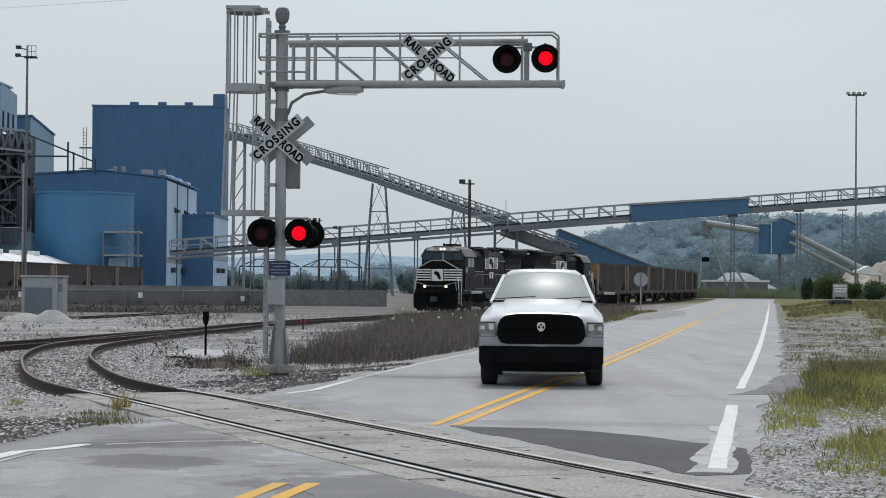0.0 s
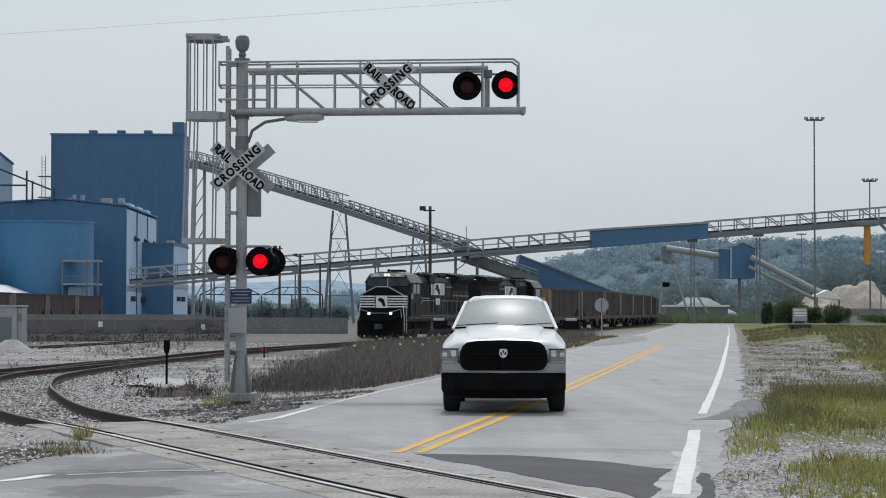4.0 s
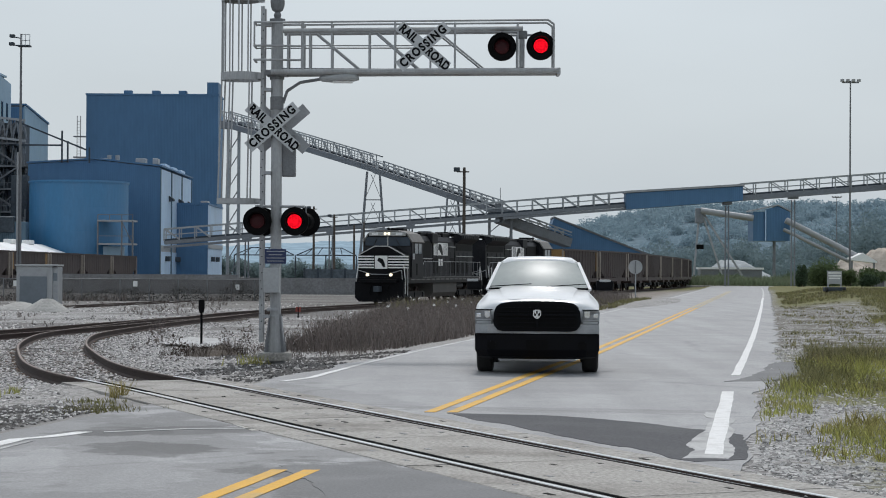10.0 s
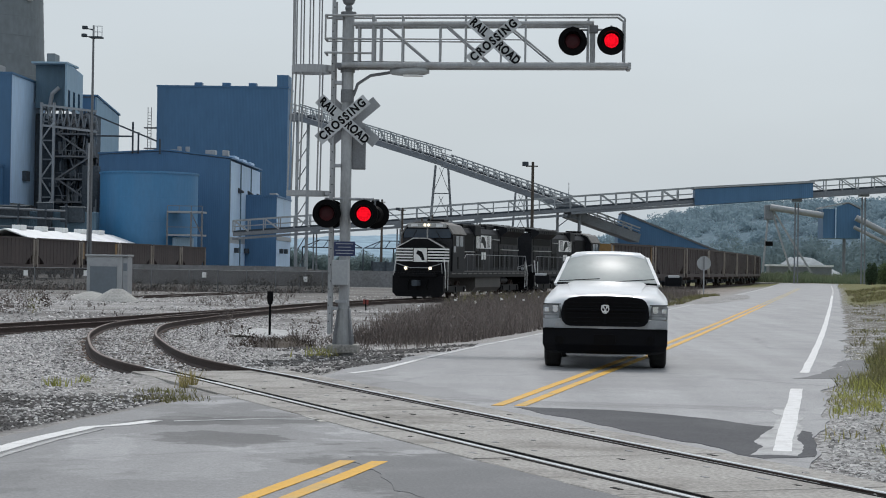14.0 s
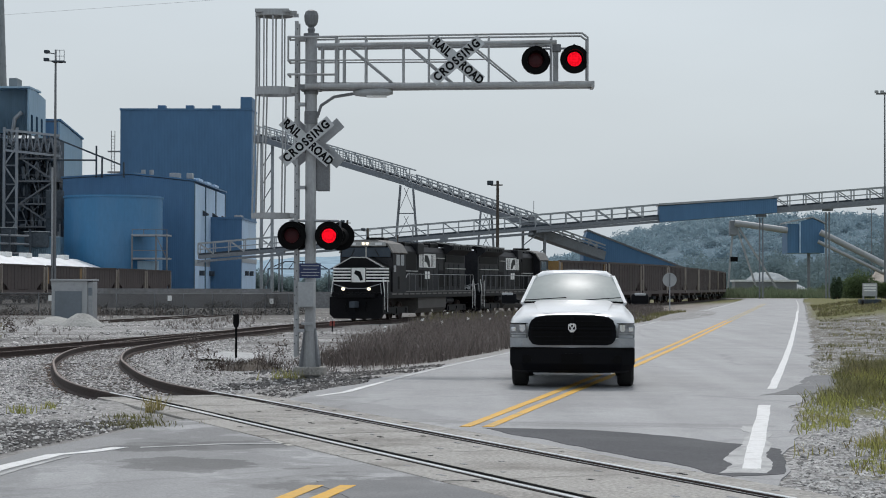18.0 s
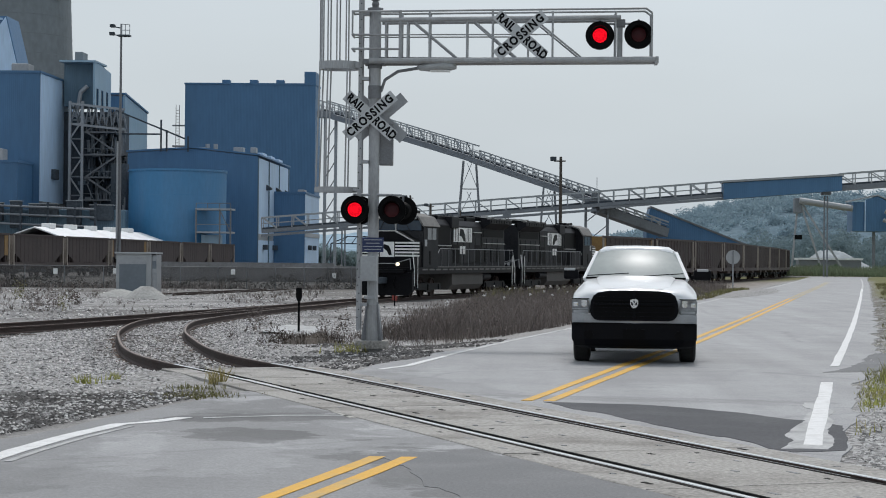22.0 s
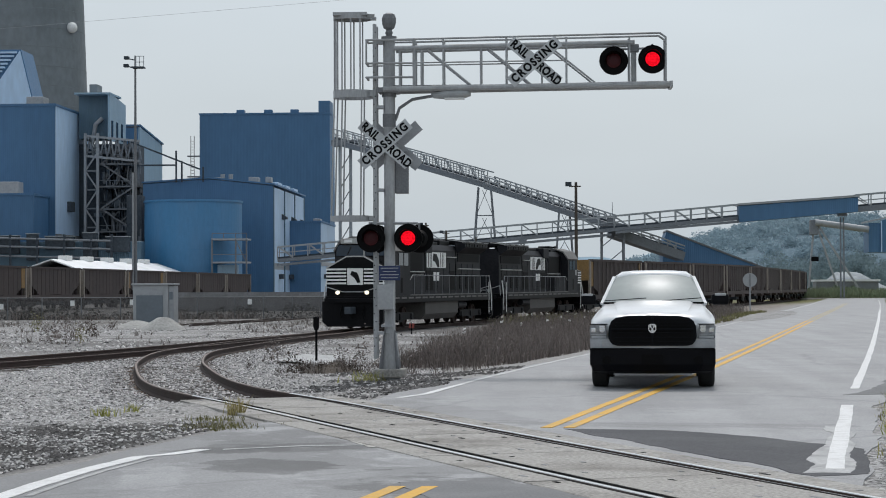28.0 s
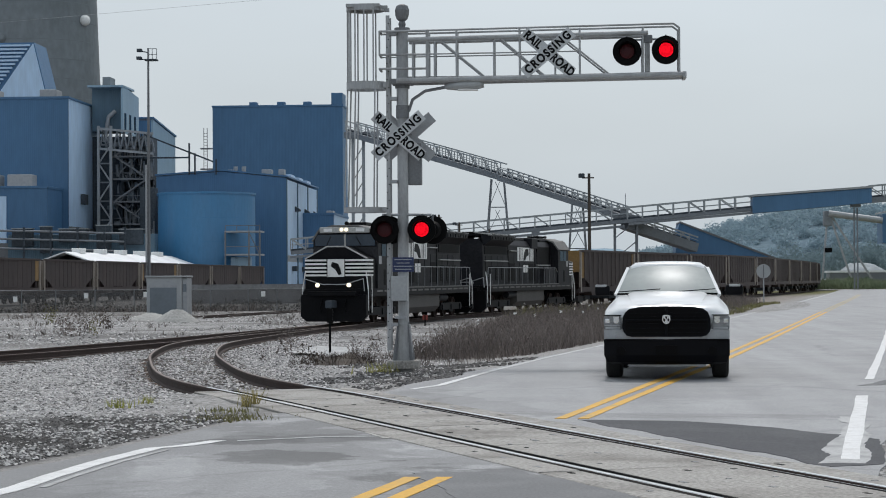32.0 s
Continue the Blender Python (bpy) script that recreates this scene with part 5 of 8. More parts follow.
part("rear", box(B(), 0.1, 6.9, 0.3, 7, 8.0, 13.5), M["blue_dark"], house)
prism(bm := B(), [(-0.3, 13.65), (4.7, 14.8), (7.3, 13.6), (7.3, 13.85), (4.7, 15.05), (-0.3, 13.95)], "y", -0.5, 7)
part("roof", bm, M["galv"], house)
part("post", tube(B(), (4.4, 2, -0.5), (4.4, 2, 8.2), 0.3, 12), M["conv"], house)
for a, b, r in (((50.5, 380, 14.0), (60.6, 380, 12.6), 0.62), ((66.5, 378, 12.2), (80.5, 378, 5.2), 0.6), ((66, 377.4, 10.4), (78.5, 377.4, 4.4), 0.35)):
    tagged(part("tube_conveyor", tube(B(), a, b, r, 16), M["galv"]), "pale grey tubular conveyor gallery", "conveyor")
aleg = thing("gallery_support", pose(50.8, 381, -0.2), "splayed pale steel legs under the gallery end", "support")
for x0, x1 in ((0, 4.6), (0.2, 9.0), (-0.4, -1.6)):
    bm = B()
    beam(bm, (x0, 0, 14), (x1, 0, 0), 0.35)
    part("leg", bm, M["galv"], aleg)
part("hanging_gear", box(B(), -1.2, 0.3, -1, 1, 11.8, 14.7, 0.2), M["conv"], aleg)
part("block_weight", box(B(), -1.0, 0.4, -0.5, 0.5, 6.8, 7.7, 0.1), M["black"], aleg)
house2 = thing("hopper_roof", pose(80.5, 376, 0), "white gabled hopper roof at the stockpile", "roof")
prism(bm := B(), [(-2.4, 4.9), (0, 6.0), (2.6, 4.4), (2.6, 4.1), (-2.4, 4.6)], "y", -2, 3)
part("roof", bm, M["white_roof"], house2)
for x in (-2, 2.2):
    part("post", box(B(), x - 0.15, x + 0.15, -1.5, -1.2, -0.2, 4.5), M["conv"], house2)

# pale stone stockpiles
def heap(name, x, y, rx, ry, h, material, label, seed=0, z=-0.2, rough=0.5):
    bm = B()
    bmesh.ops.create_grid(bm, x_segments=44, y_segments=30, size=1)
    for v in bm.verts:
        r = math.hypot(v.co.x, v.co.y)
        k = max(0, 1 - r)
        nz = 1 + rough * noise.noise((v.co.x * 2.2 + seed, v.co.y * 2.2, seed)) + 0.3 * rough * noise.noise((v.co.x * 8 + seed, v.co.y * 8, seed))
        v.co = (v.co.x * rx, v.co.y * ry, h * min(1.0, 1.25 * k ** 0.85) * nz - (0.02 if r > 1 else 0))
    ob = part(name, bm, M[material], smooth=True)
    ob.location = (x, y, z)
    return tagged(ob, label, "pile")


heap("stockpile", 96.5, 420, 12, 8, 7.6, "sand", "pale pinkish stockpile of crushed stone", 3)
heap("stockpile", 87.5, 416, 9.5, 6, 4.6, "sand", "pale pinkish stockpile of crushed stone", 5)
heap("stockpile", 112, 424, 16, 8, 5.6, "sand", "pale pinkish stockpile of crushed stone", 9)
heap("stone_mound", 63.4, 424, 10.5, 7, 4.6, "grey_mound", "low grey mound of crushed stone", 12, -0.2, 0.25)
heap("gravel_mound", -19.75, 100, 1.25, 1.1, 0.72, "gravel_pile", "small cone of pale gravel in the yard", 1, -0.5, 0.12)
heap("gravel_mound", -21.9, 104, 1.5, 1.1, 0.42, "gravel_pile", "low heap of grey gravel in the yard", 2, -0.46, 0.2)
for x0, x1, y, z1, m_ in ((53.5, 66, 402, 3.6, "conv"), (38, 46, 372, 5.0, "conv")):
    t = thing("storage_shed", pose(x0, y, -0.2), "long pale metal shed behind the yard", "building", "pale sheds")
    part("wall", box(B(), 0, x1 - x0, 0, 5, 0, z1 - 0.6), M[m_], t)
    part("roof", box(B(), -0.3, x1 - x0 + 0.3, -0.4, 5.4, z1 - 0.6, z1 - 0.2), M["white_roof"], t)
box_h = thing("pond_wall", pose(59.3, 262, -0.1), "pale concrete retaining wall by the stockpile", "wall")
part("wall", box(B(), 0, 44, 0, 0.6, 0, 1.25), M["pale_slab"], box_h)
part("upper_wall", box(B(), -2, 44, 0.8, 1.4, 0, 2.3), M["yard_wall"], box_h)
frame_sh = thing("open_frame_shed", pose(-36, 350, -0.3), "open steel frame of a low shed", "shed")
for k in range(5):
    bm = B()
    beam(bm, (k * 5.4, 0, 0), (k * 5.4, 0, 5.0), 0.2)
    part("post", bm, M["dim"], frame_sh)
for k in range(2):
    bm = B()
    beam(bm, (0 + 11 * k, 0, 5.0), (10.6 + 11 * k, 0, 5.0), 0.2)
    pts = [(0 + 11 * k, 0, 5.0), (3.0 + 11 * k, 0, 6.3), (8 + 11 * k, 0, 6.3), (10.6 + 11 * k, 0, 5.0)]
    for p, q in zip(pts, pts[1:]):
        beam(bm, p, q, 0.16)
    for j in range(4):
        beam(bm, (1.5 + j * 2.2 + 11 * k, 0, 5.0), (3.0 + j * 1.6 + 11 * k, 0, 6.3), 0.12)
    part("roof_truss", bm, M["dim"], frame_sh)

# ---- poles ----
def flood_mast(x, y, top, label, head_w=2.2, mat_="galv_dark"):
    t = thing("floodlight_mast", pose(x, y, -0.4), label, "light mast", "floodlight masts")
    part("pole", tube(B(), (0, 0, 0), (0, 0, top + 0.4), 0.15, 12, 0.09), M[mat_], t)
    part("cross_arm", box(B(), -head_w / 2, head_w / 2, -0.15, 0.15, top + 0.1, top + 0.3), M[mat_], t)
    for k in range(4):
        xx = -head_w / 2 + head_w * k / 3
        part("floodlight", box(B(), xx - 0.22, xx + 0.22, -0.4, 0.1, top + 0.28, top + 0.62, 0.06), M["cabinet"], t)
    return t


flood_mast(54.2, 260, 27.3, "very tall slim floodlight mast by the conveyor")
flood_mast(71.0, 300, 21.9, "very tall slim floodlight mast far off", 2.0)
flood_mast(113, 560, 24, "slim far floodlight mast on the hill", 2.4)
sl = thing("street_lamp", pose(61.5, 254, -0.2), "slim grey street lamp with a pale head by the pond wall", "street lamp")
part("pole", tube(B(), (0, 0, 0), (0, 0, 9.6), 0.09, 10, 0.06), M["galv_dark"], sl)
part("lamp_head", box(B(), -0.6, 0.45, -0.2, 0.2, 9.6, 9.85, 0.06), M["white"], sl)
yl = thing("yard_light", pose(-42.3, 200, -0.4), "tall steel yard light mast with a caged head", "light mast")
part("pole", tube(B(), (0, 0, 0), (0, 0, 26), 0.2, 12, 0.1), M["galv_dark"], yl)
part("head_platform", box(B(), -0.3, 0.95, -0.5, 0.5, 24.7, 24.85), M["dim"], yl)
part("side_box", box(B(), -0.25, -0.1, -0.5, -0.3, 2, 14), M["galv"], yl)
bm = B()
for z in (25.3, 25.9):
    beam(bm, (0.1, -0.4, z), (0.95, -0.4, z), 0.06)
for x in (0.1, 0.5, 0.95):
    beam(bm, (x, -0.4, 24.8), (x, -0.4, 25.9), 0.06)
part("basket", bm, M["galv"], yl)
for z, x in ((25.7, -0.85), (24.9, -0.9)):
    bm = B()
    beam(bm, (0, 0, z - 0.15), (x, -0.2, z), 0.1)
    part("arm", bm, M["dim"], yl)
    part("lamp_head", box(B(), x - 0.25, x + 0.25, -0.5, 0.1, z - 0.1, z + 0.22, 0.05), M["dim"], yl)


def wood_pole(x, y, top, label, lamp=True, r=0.15):
    t = thing("utility_pole", pose(x, y, -0.4), label, "pole", "utility poles")
    part("pole", tube(B(), (0, 0, 0), (0, 0, top + 0.4), r * 1.2, 10, r * 0.85), M["wood"], t)
    if lamp:
        part("cross_arm", box(B(), -0.55, 0.4, -0.06, 0.06, top, top + 0.1), M["wood"], t)
        part("lamp_head", box(B(), -0.85, -0.35, -0.3, 0.1, top + 0.05, top + 0.4, 0.06), M["dim"], t)
    return t


wood_pole(2.07, 158, 10.1, "dark timber yard pole with a floodlight", True, 0.135)
wood_pole(-15.7, 250, 10.0, "slim timber pole with a lamp arm")
wood_pole(-13.1, 250, 9.0, "slim timber pole with a lamp arm")
wood_pole(-11.1, 262, 8.0, "slim dark timber pole standing in the yard", False)
wood_pole(-8.6, 230, 7.6, "slim dark timber pole standing in the yard", False, 0.1)
bm = B()
tube(bm, (-60, 61, 6.75), (16, 59, 11.9), 0.004, 5)
tagged(part("overhead_wire", bm, M["galv"]), "thin overhead wire across the sky", "wire")

# ---- yard: fence, cabinet, posts ----
def fence_mesh():
    m = bpy.data.materials.new("chain_link")
    m.use_nodes = True
    n, l = m.node_tree.nodes, m.node_tree.links
    s = n["Principled BSDF"]
    s.inputs["Base Color"].default_value = (0.13, 0.122, 0.12, 1)
    s.inputs["Roughness"].default_value = 0.6
    s.inputs["Alpha"].default_value = 0.4
    return m


M["mesh"] = fence_mesh()
fence = thing("chain_link_fence", pose(0, 0, 0), "old grey chain-link fence with vines along the yard", "fence")
FL = [(-62, 118), (-46, 124), (-33.8, 130), (-26.1, 131), (-21.2, 132), (-15.5, 133), (-11, 136)]
for (xa, ya), (xb, yb) in zip(FL, FL[1:]):
    n = int(math.hypot(xb - xa, yb - ya) / 2.6) + 1
    z0, z1 = -0.4, 1.12
    bm = B()
    prism(bm, [(xa, ya), (xb, yb), (xb, yb + 0.02), (xa, ya + 0.02)], "z", z0, z1)
    part("mesh_panel", bm, M["mesh"], fence)
    bm = B()
    tube(bm, (xa, ya, z1), (xb, yb, z1), 0.022, 6)
    part("top_rail", bm, M["galv_dark"], fence)
    for k in range(n):
        f = k / n
        part("post", tube(B(), (xa + (xb - xa) * f, ya + (yb - ya) * f, -0.5), (xa + (xb - xa) * f, ya + (yb - ya) * f, z1 + 0.05), 0.035, 6), M["galv_dark"], fence)
for x, z in ((-36.2, 0.55), (-31.8, 0.75), (-27.9, 0.8), (-20.2, 0.8), (-13.6, 0.6)):
    t = part("fence_sign", box(B(), -0.14, 0.14, -0.02, 0.02, -0.18, 0.18), M["white"])
    t.location = (x, float(np.interp(x, [p[0] for p in FL], [p[1] for p in FL])) - 0.06, z)
    tagged(t, "small white notice on the chain-link fence", "sign", "fence notices")

cab_ = thing("relay_cabinet", pose(-24.5, 115, -0.45), "grey steel equipment cabinet in the yard", "cabinet")
part("body", box(B(), 0, 2.1, 0, 1.6, 0, 2.35, 0.04), M["cabinet"], cab_)
part("front_screen", box(B(), 0.2, 1.78, -0.05, 0.0, 0.1, 1.8, 0.01), M["door_grey"], cab_)
part("side_door", box(B(), 2.1, 2.4, 0.1, 1.5, 0, 2.3, 0.03), M["galv"], cab_)
prism(bm := B(), [(0.12, 1.75), (1.85, 1.75), (1.75, 2.0), (1.4, 2.14), (0.6, 2.14), (0.22, 2.0)], "y", -0.06, -0.04)
part("arched_head", bm, M["galv"], cab_)
part("roof", box(B(), -0.08, 2.45, -0.1, 1.7, 2.35, 2.45, 0.02), M["cabinet"], cab_)
part("notice", box(B(), 2.14, 2.34, 0.06, 0.1, 1.5, 1.95), M["door_grey"], cab_)

sw = thing("switch_marker", pose(-5.98, 50.0, -0.22), "black flanged marker post beside the track", "marker post")
part("post", tube(B(), (0, 0, 0), (0, 0, 1.0), 0.03, 8), M["black"], sw)
part("target", prism(B(), [(-0.05, 0.8), (0.05, 0.8), (0.075, 0.9), (0.075, 1.13), (-0.075, 1.13), (-0.075, 0.9)], "y", -0.03, 0.03), M["black"], sw)
tgt = thing("switch_target", pose(-6.35, 90, -0.5), "small faded red switch target beside the rails", "switch target")
part("post", tube(B(), (0, 0, 0), (0, 0, 0.55), 0.03, 8), M["black"], tgt)
part("plate", prism(B(), [(-0.13, 0.34), (0.11, 0.32), (0.13, 0.54), (-0.11, 0.56)], "y", -0.015, 0.015), M["target_red"], tgt)
heap("soil_mound", -4.8, 42.6, 0.8, 0.8, 0.24, "soil", "low brown mound of soil and dead grass", 6, -0.25, 0.3)
blot("concrete_apron", [(-7.1, 50.5), (-6.9, 55.5), (-5.7, 53.5), (-5.4, 47.0)], -0.2, "chalk", "worn concrete slab in the gravel")

# low walls along the yard
bund = thing("retaining_wall", pose(-33, 168, -0.4), "low dark concrete wall behind the yard", "wall")
part("wall", box(B(), 0, 16, 0, 0.5, 0, 1.8), M["yard_wall"], bund)
part("wall_end", box(B(), 16, 28.2, 0.6, 1.1, 0, 1.55), M["yard_wall"], bund)
bin_ = thing("coal_bin_wall", pose(-12.8, 190, -0.4), "dark timber bin wall at the back of the yard", "wall")
part("wall", box(B(), 0, 5.4, 0, 0.4, 0, 2.35), M["soot_wall"], bin_)
for k in range(5):
    part("post", box(B(), 1.3 * k - 0.1, 1.3 * k + 0.1, -0.15, 0, 0, 2.45), M["dim"], bin_)

# a spare track in the yard
spare = thing("railway_track", pose(0, 0, 0), "rusty spare yard track half buried in gravel", "track", "", "structure")
for line in ([(-20.6, 108, -0.38), (-17.8, 125, -0.35), (-16.9, 130, -0.33)],):
    for off in (-0.75, 0.75):
        bm = B()
        for p, q in zip(line, line[1:]):
            beam(bm, (p[0] + off, p[1], p[2]), (q[0] + off, q[1], q[2]), 0.07, 0.12)
        part("rail", bm, M["rail"], spare)

# ---- cantilever crossing signal ----
def lettering(text, size, parent, at, material="ink", name="lettering", spacing=1.0):
    cu = bpy.data.curves.new(name, "FONT")
    cu.body, cu.size, cu.align_x, cu.align_y, cu.extrude, cu.space_character = text, size, "CENTER", "CENTER", 0.002, spacing
    cu.offset = size * 0.045
    ob = bpy.data.objects.new(name, cu)
    scene.collection.objects.link(ob)
    me = bpy.data.meshes.new_from_object(ob.evaluated_get(bpy.context.evaluated_depsgraph_get()))
    bpy.data.objects.remove(ob)
    me.materials.clear()
    return part(name, me, M[material], parent, "", at)


SX, SY, SZ = -3.13, 38.0, 0.02
sig = thing("cantilever_signal", pose(SX, SY, SZ), "grey steel cantilever crossing signal with ladder, crossbucks and flashing red lights", "crossing signal")
part("lower_mast", tube(B(), (0, 0, 0.3), (0, 0, 4.9), 0.105, 20), M["alu"], sig, smooth=False)
part("upper_mast", tube(B(), (0, 0, 4.9), (0, 0, 6.42), 0.115, 20), M["alu"], sig)
part("mast_base", tube(B(), (0, 0, -0.15), (0, 0, 0.75), 0.2, 16, 0.135), M["alu"], sig)
for k in range(4):
    c_, s_ = math.cos(math.pi / 4 + k * math.pi / 2), math.sin(math.pi / 4 + k * math.pi / 2)
    part("gusset", loft(B(), [[(c_ * 0.12 - s_ * o, s_ * 0.12 + c_ * o, 0), (c_ * 0.29 - s_ * o, s_ * 0.29 + c_ * o, 0), (c_ * 0.14 - s_ * o, s_ * 0.14 + c_ * o, 0.8)] for o in (-0.012, 0.012)]), M["galv_dark"], sig)
part("base_plate", box(B(), -0.3, 0.3, -0.3, 0.3, -0.1, 0.06, 0.02), M["concrete"], sig)
part("band", tube(B(), (0, 0, 4.72), (0, 0, 4.97), 0.128, 20), M["galv_dark"], sig)
part("band", tube(B(), (0, 0, 5.3), (0, 0, 5.42), 0.14, 20), M["galv_dark"], sig)
part("mast_cap", tube(B(), (0, 0, 6.4), (0, 0, 6.47), 0.15, 20), M["galv_dark"], sig)
bell = B()
rings = [(0.05, 6.47), (0.07, 6.55), (0.05, 6.6), (0.1, 6.64), (0.125, 6.72), (0.13, 6.82), (0.105, 6.9), (0.05, 6.93)]
loft(bell, [[(r * math.cos(a) * (1 + 0.06 * math.cos(6 * a)), r * math.sin(a) * (1 + 0.06 * math.cos(6 * a)), z) for a in np.linspace(0, 2 * math.pi, 25)[:-1]] for r, z in rings])
part("bell", bell, M["galv_dark"], sig, "weathered grey crossing bell")

# cantilever arm: two chords, hand rails, posts and diagonals, on two faces
AX1 = 5.41
for y in (-0.22, 0.22):
    bm = B()
    tube(bm, (-0.1, y, 5.43), (AX1, y, 5.49), 0.055, 10)
    part("bottom_chord", bm, M["alu"], sig)
    bm = B()
    tube(bm, (0.12, y, 6.22), (4.72, y, 6.29), 0.045, 10)
    part("top_chord", bm, M["alu"], sig)
    bm = B()
    bent_tube(bm, [(-0.4, y, 6.38), (0.5, y, 6.39), (5.2, y, 6.46), (5.31, y, 6.38), (5.31, y, 5.5)], 0.02, 8)
    part("hand_rail", bm, M["alu"], sig)
    bm = B()
    tube(bm, (-0.4, y, 5.93), (3.42 if y < 0 else 2.9, y, 5.955), 0.014, 8)
    part("mid_rail", bm, M["alu"], sig)
    for x in (0.22, 0.64, 1.06, 1.78, 2.27, 2.95, 3.42, 4.62):
        top = 6.4 if x in (1.06, 2.27, 3.42, 4.62) else 6.2
        part("post", tube(B(), (x, y, 5.44), (x, y, top), 0.019, 8), M["alu"], sig)
    part("post", tube(B(), (0.5, y, 5.43), (0.5, y, 6.4), 0.032, 8), M["alu"], sig)
    for a, b in ((0.72, 1.6), (1.9, 2.75), (3.1, 4.0)):
        part("diagonal", tube(B(), (a, y, 6.22), (b, y, 5.49), 0.018, 8), M["alu"], sig)
part("walkway", box(B(), 0.1, AX1 - 0.05, -0.2, 0.2, 5.475, 5.51), M["galv_dark"], sig)
part("arm_end", box(B(), AX1 - 0.03, AX1 + 0.03, -0.27, 0.27, 5.42, 5.54), M["alu"], sig)
part("arm_bracket", box(B(), -0.2, 0.2, -0.24, 0.24, 5.37, 5.47, 0.01), M["galv_dark"], sig)
for z in (5.66, 5.93, 6.38):
    part("guard_rail", bent_tube(B(), [(0.5, -0.22, z), (-0.42, -0.24, z), (-0.42, 0.24, z)], 0.022, 8), M["alu"], sig)
part("guard_post", tube(B(), (-0.42, -0.24, 5.93), (-0.42, -0.24, 6.39), 0.018, 8), M["alu"], sig)

# ladder with safety cage
lad = part("ladder", beam(beam(B(), (-0.27, -0.12, 0.25), (-0.27, -0.12, 6.7), 0.07, 0.05), (-0.27, 0.28, 0.25), (-0.27, 0.28, 6.7), 0.07, 0.05), M["alu"], sig)
for k in range(21):
    part("rung", tube(B(), (-0.27, -0.12, 0.45 + 0.3 * k), (-0.27, 0.28, 0.45 + 0.3 * k), 0.012, 6), M["galv_dark"], lad)
for k in range(40):
    part("bolt", tube(B(), (-0.285 + 0.03 * (k % 2), -0.15, 0.5 + 0.155 * k), (-0.285 + 0.03 * (k % 2), -0.143, 0.5 + 0.155 * k), 0.012, 6), M["black"], lad)
for z in (0.75, 1.25, 3.5, 4.2, 5.1, 6.35):
    part("standoff", box(B(), -0.27, -0.1, -0.14, 0.06, z - 0.03, z + 0.03), M["galv"], lad)
cage = part("safety_cage", box(B(), -1.07, -0.42, -0.2, 0.36, 6.87, 6.93), M["alu"], sig, "ladder safety cage of flat bars")
for z, h, cx, r in ((6.86, 0.1, -0.72, 0.31), (5.36, 0.15, -0.7, 0.33), (2.96, 0.1, -0.74, 0.35)):
    n = 24
    rings = []
    for k in range(n + 1):
        a = math.pi * 2 * k / n
        rings.append([(cx + (r + o) * math.cos(a) * 1.15, 0.08 + (r + o) * math.sin(a), z + e) for o, e in ((0, -h / 2), (0.012, -h / 2), (0.012, h / 2), (0, h / 2))])
    part("hoop", loft(B(), rings, True, False), M["alu"], cage)
    for y in (-0.12, 0.28):
        part("strap", beam(B(), (cx + r, y, z), (-0.27, y, z), 0.03, h * 0.7), M["alu"], cage)
for k in range(9):
    a = math.radians(60 + 30 * k)
    x0, y0 = math.cos(a), math.sin(a)
    part("cage_bar", beam(B(), (-0.72 + 0.35 * x0, 0.08 + 0.31 * y0, 5.36), (-0.72 + 0.35 * x0, 0.08 + 0.31 * y0, 6.88), 0.028, 0.012), M["alu"], cage)
    if k % 2 == 0 or k == 3:
        part("cage_bar", beam(B(), (-0.74 + 0.4 * x0, 0.08 + 0.35 * y0, 2.94), (-0.7 + 0.37 * x0, 0.08 + 0.33 * y0, 5.36), 0.03, 0.012), M["alu"], cage)

# luminaire on a bent arm
part("lamp_arm", bent_tube(B(), [(0.12, -0.02, 4.85), (0.2, -0.05, 5.08), (0.45, -0.1, 5.24), (0.88, -0.12, 5.31)], 0.03, 8), M["galv_dark"], sig)
bm = B()
loft(bm, [[(x, -0.12 + w * math.cos(a), 5.32 + zc + h * math.sin(a)) for a in np.linspace(0, 2 * math.pi, 17)[:-1]] for x, w, h, zc in
          ((0.82, 0.03, 0.035, 0.0), (0.88, 0.07, 0.065, 0.0), (1.05, 0.12, 0.09, 0.01), (1.35, 0.14, 0.105, 0.03), (1.5, 0.12, 0.085, 0.03), (1.58, 0.06, 0.04, 0.01))])
part("luminaire", bm, M["cabinet"], sig, "grey cobra-head street luminaire", smooth=True)
part("lamp_lens", box(B(), 1.08, 1.46, -0.2, -0.04, 5.235, 5.262), M["white"], sig)

# boxes and signs on the mast
part("terminal_box", box(B(), -0.22, 0.09, -0.28, -0.09, 1.2, 1.68, 0.02), M["cabinet"], sig)
part("relay_box", box(B(), 0.1, 0.36, 0.02, 0.25, 3.44, 4.25, 0.02), M["galv_dark"], sig)
part("relay_box", box(B(), -0.1, 0.06, 0.12, 0.3, 3.44, 4.2, 0.02), M["galv_dark"], sig)
plate = part("notice_plate", box(B(), -0.2, 0.21, -0.135, -0.12, 1.76, 2.04), M["blue_sign"], sig, "blue notice plate with white lines of print")
for k, (w, z) in enumerate(((0.34, 1.995), (0.26, 1.93), (0.36, 1.868), (0.32, 1.81))):
    part("print_line", box(B(), -w / 2 + 0.005, w / 2 + 0.005, -0.139, -0.1352, z - 0.007, z + 0.007), M["cabinet"], plate)
part("mast_clamp", box(B(), -0.16, 0.06, -0.14, 0.14, 0.86, 0.91), M["galv"], sig)


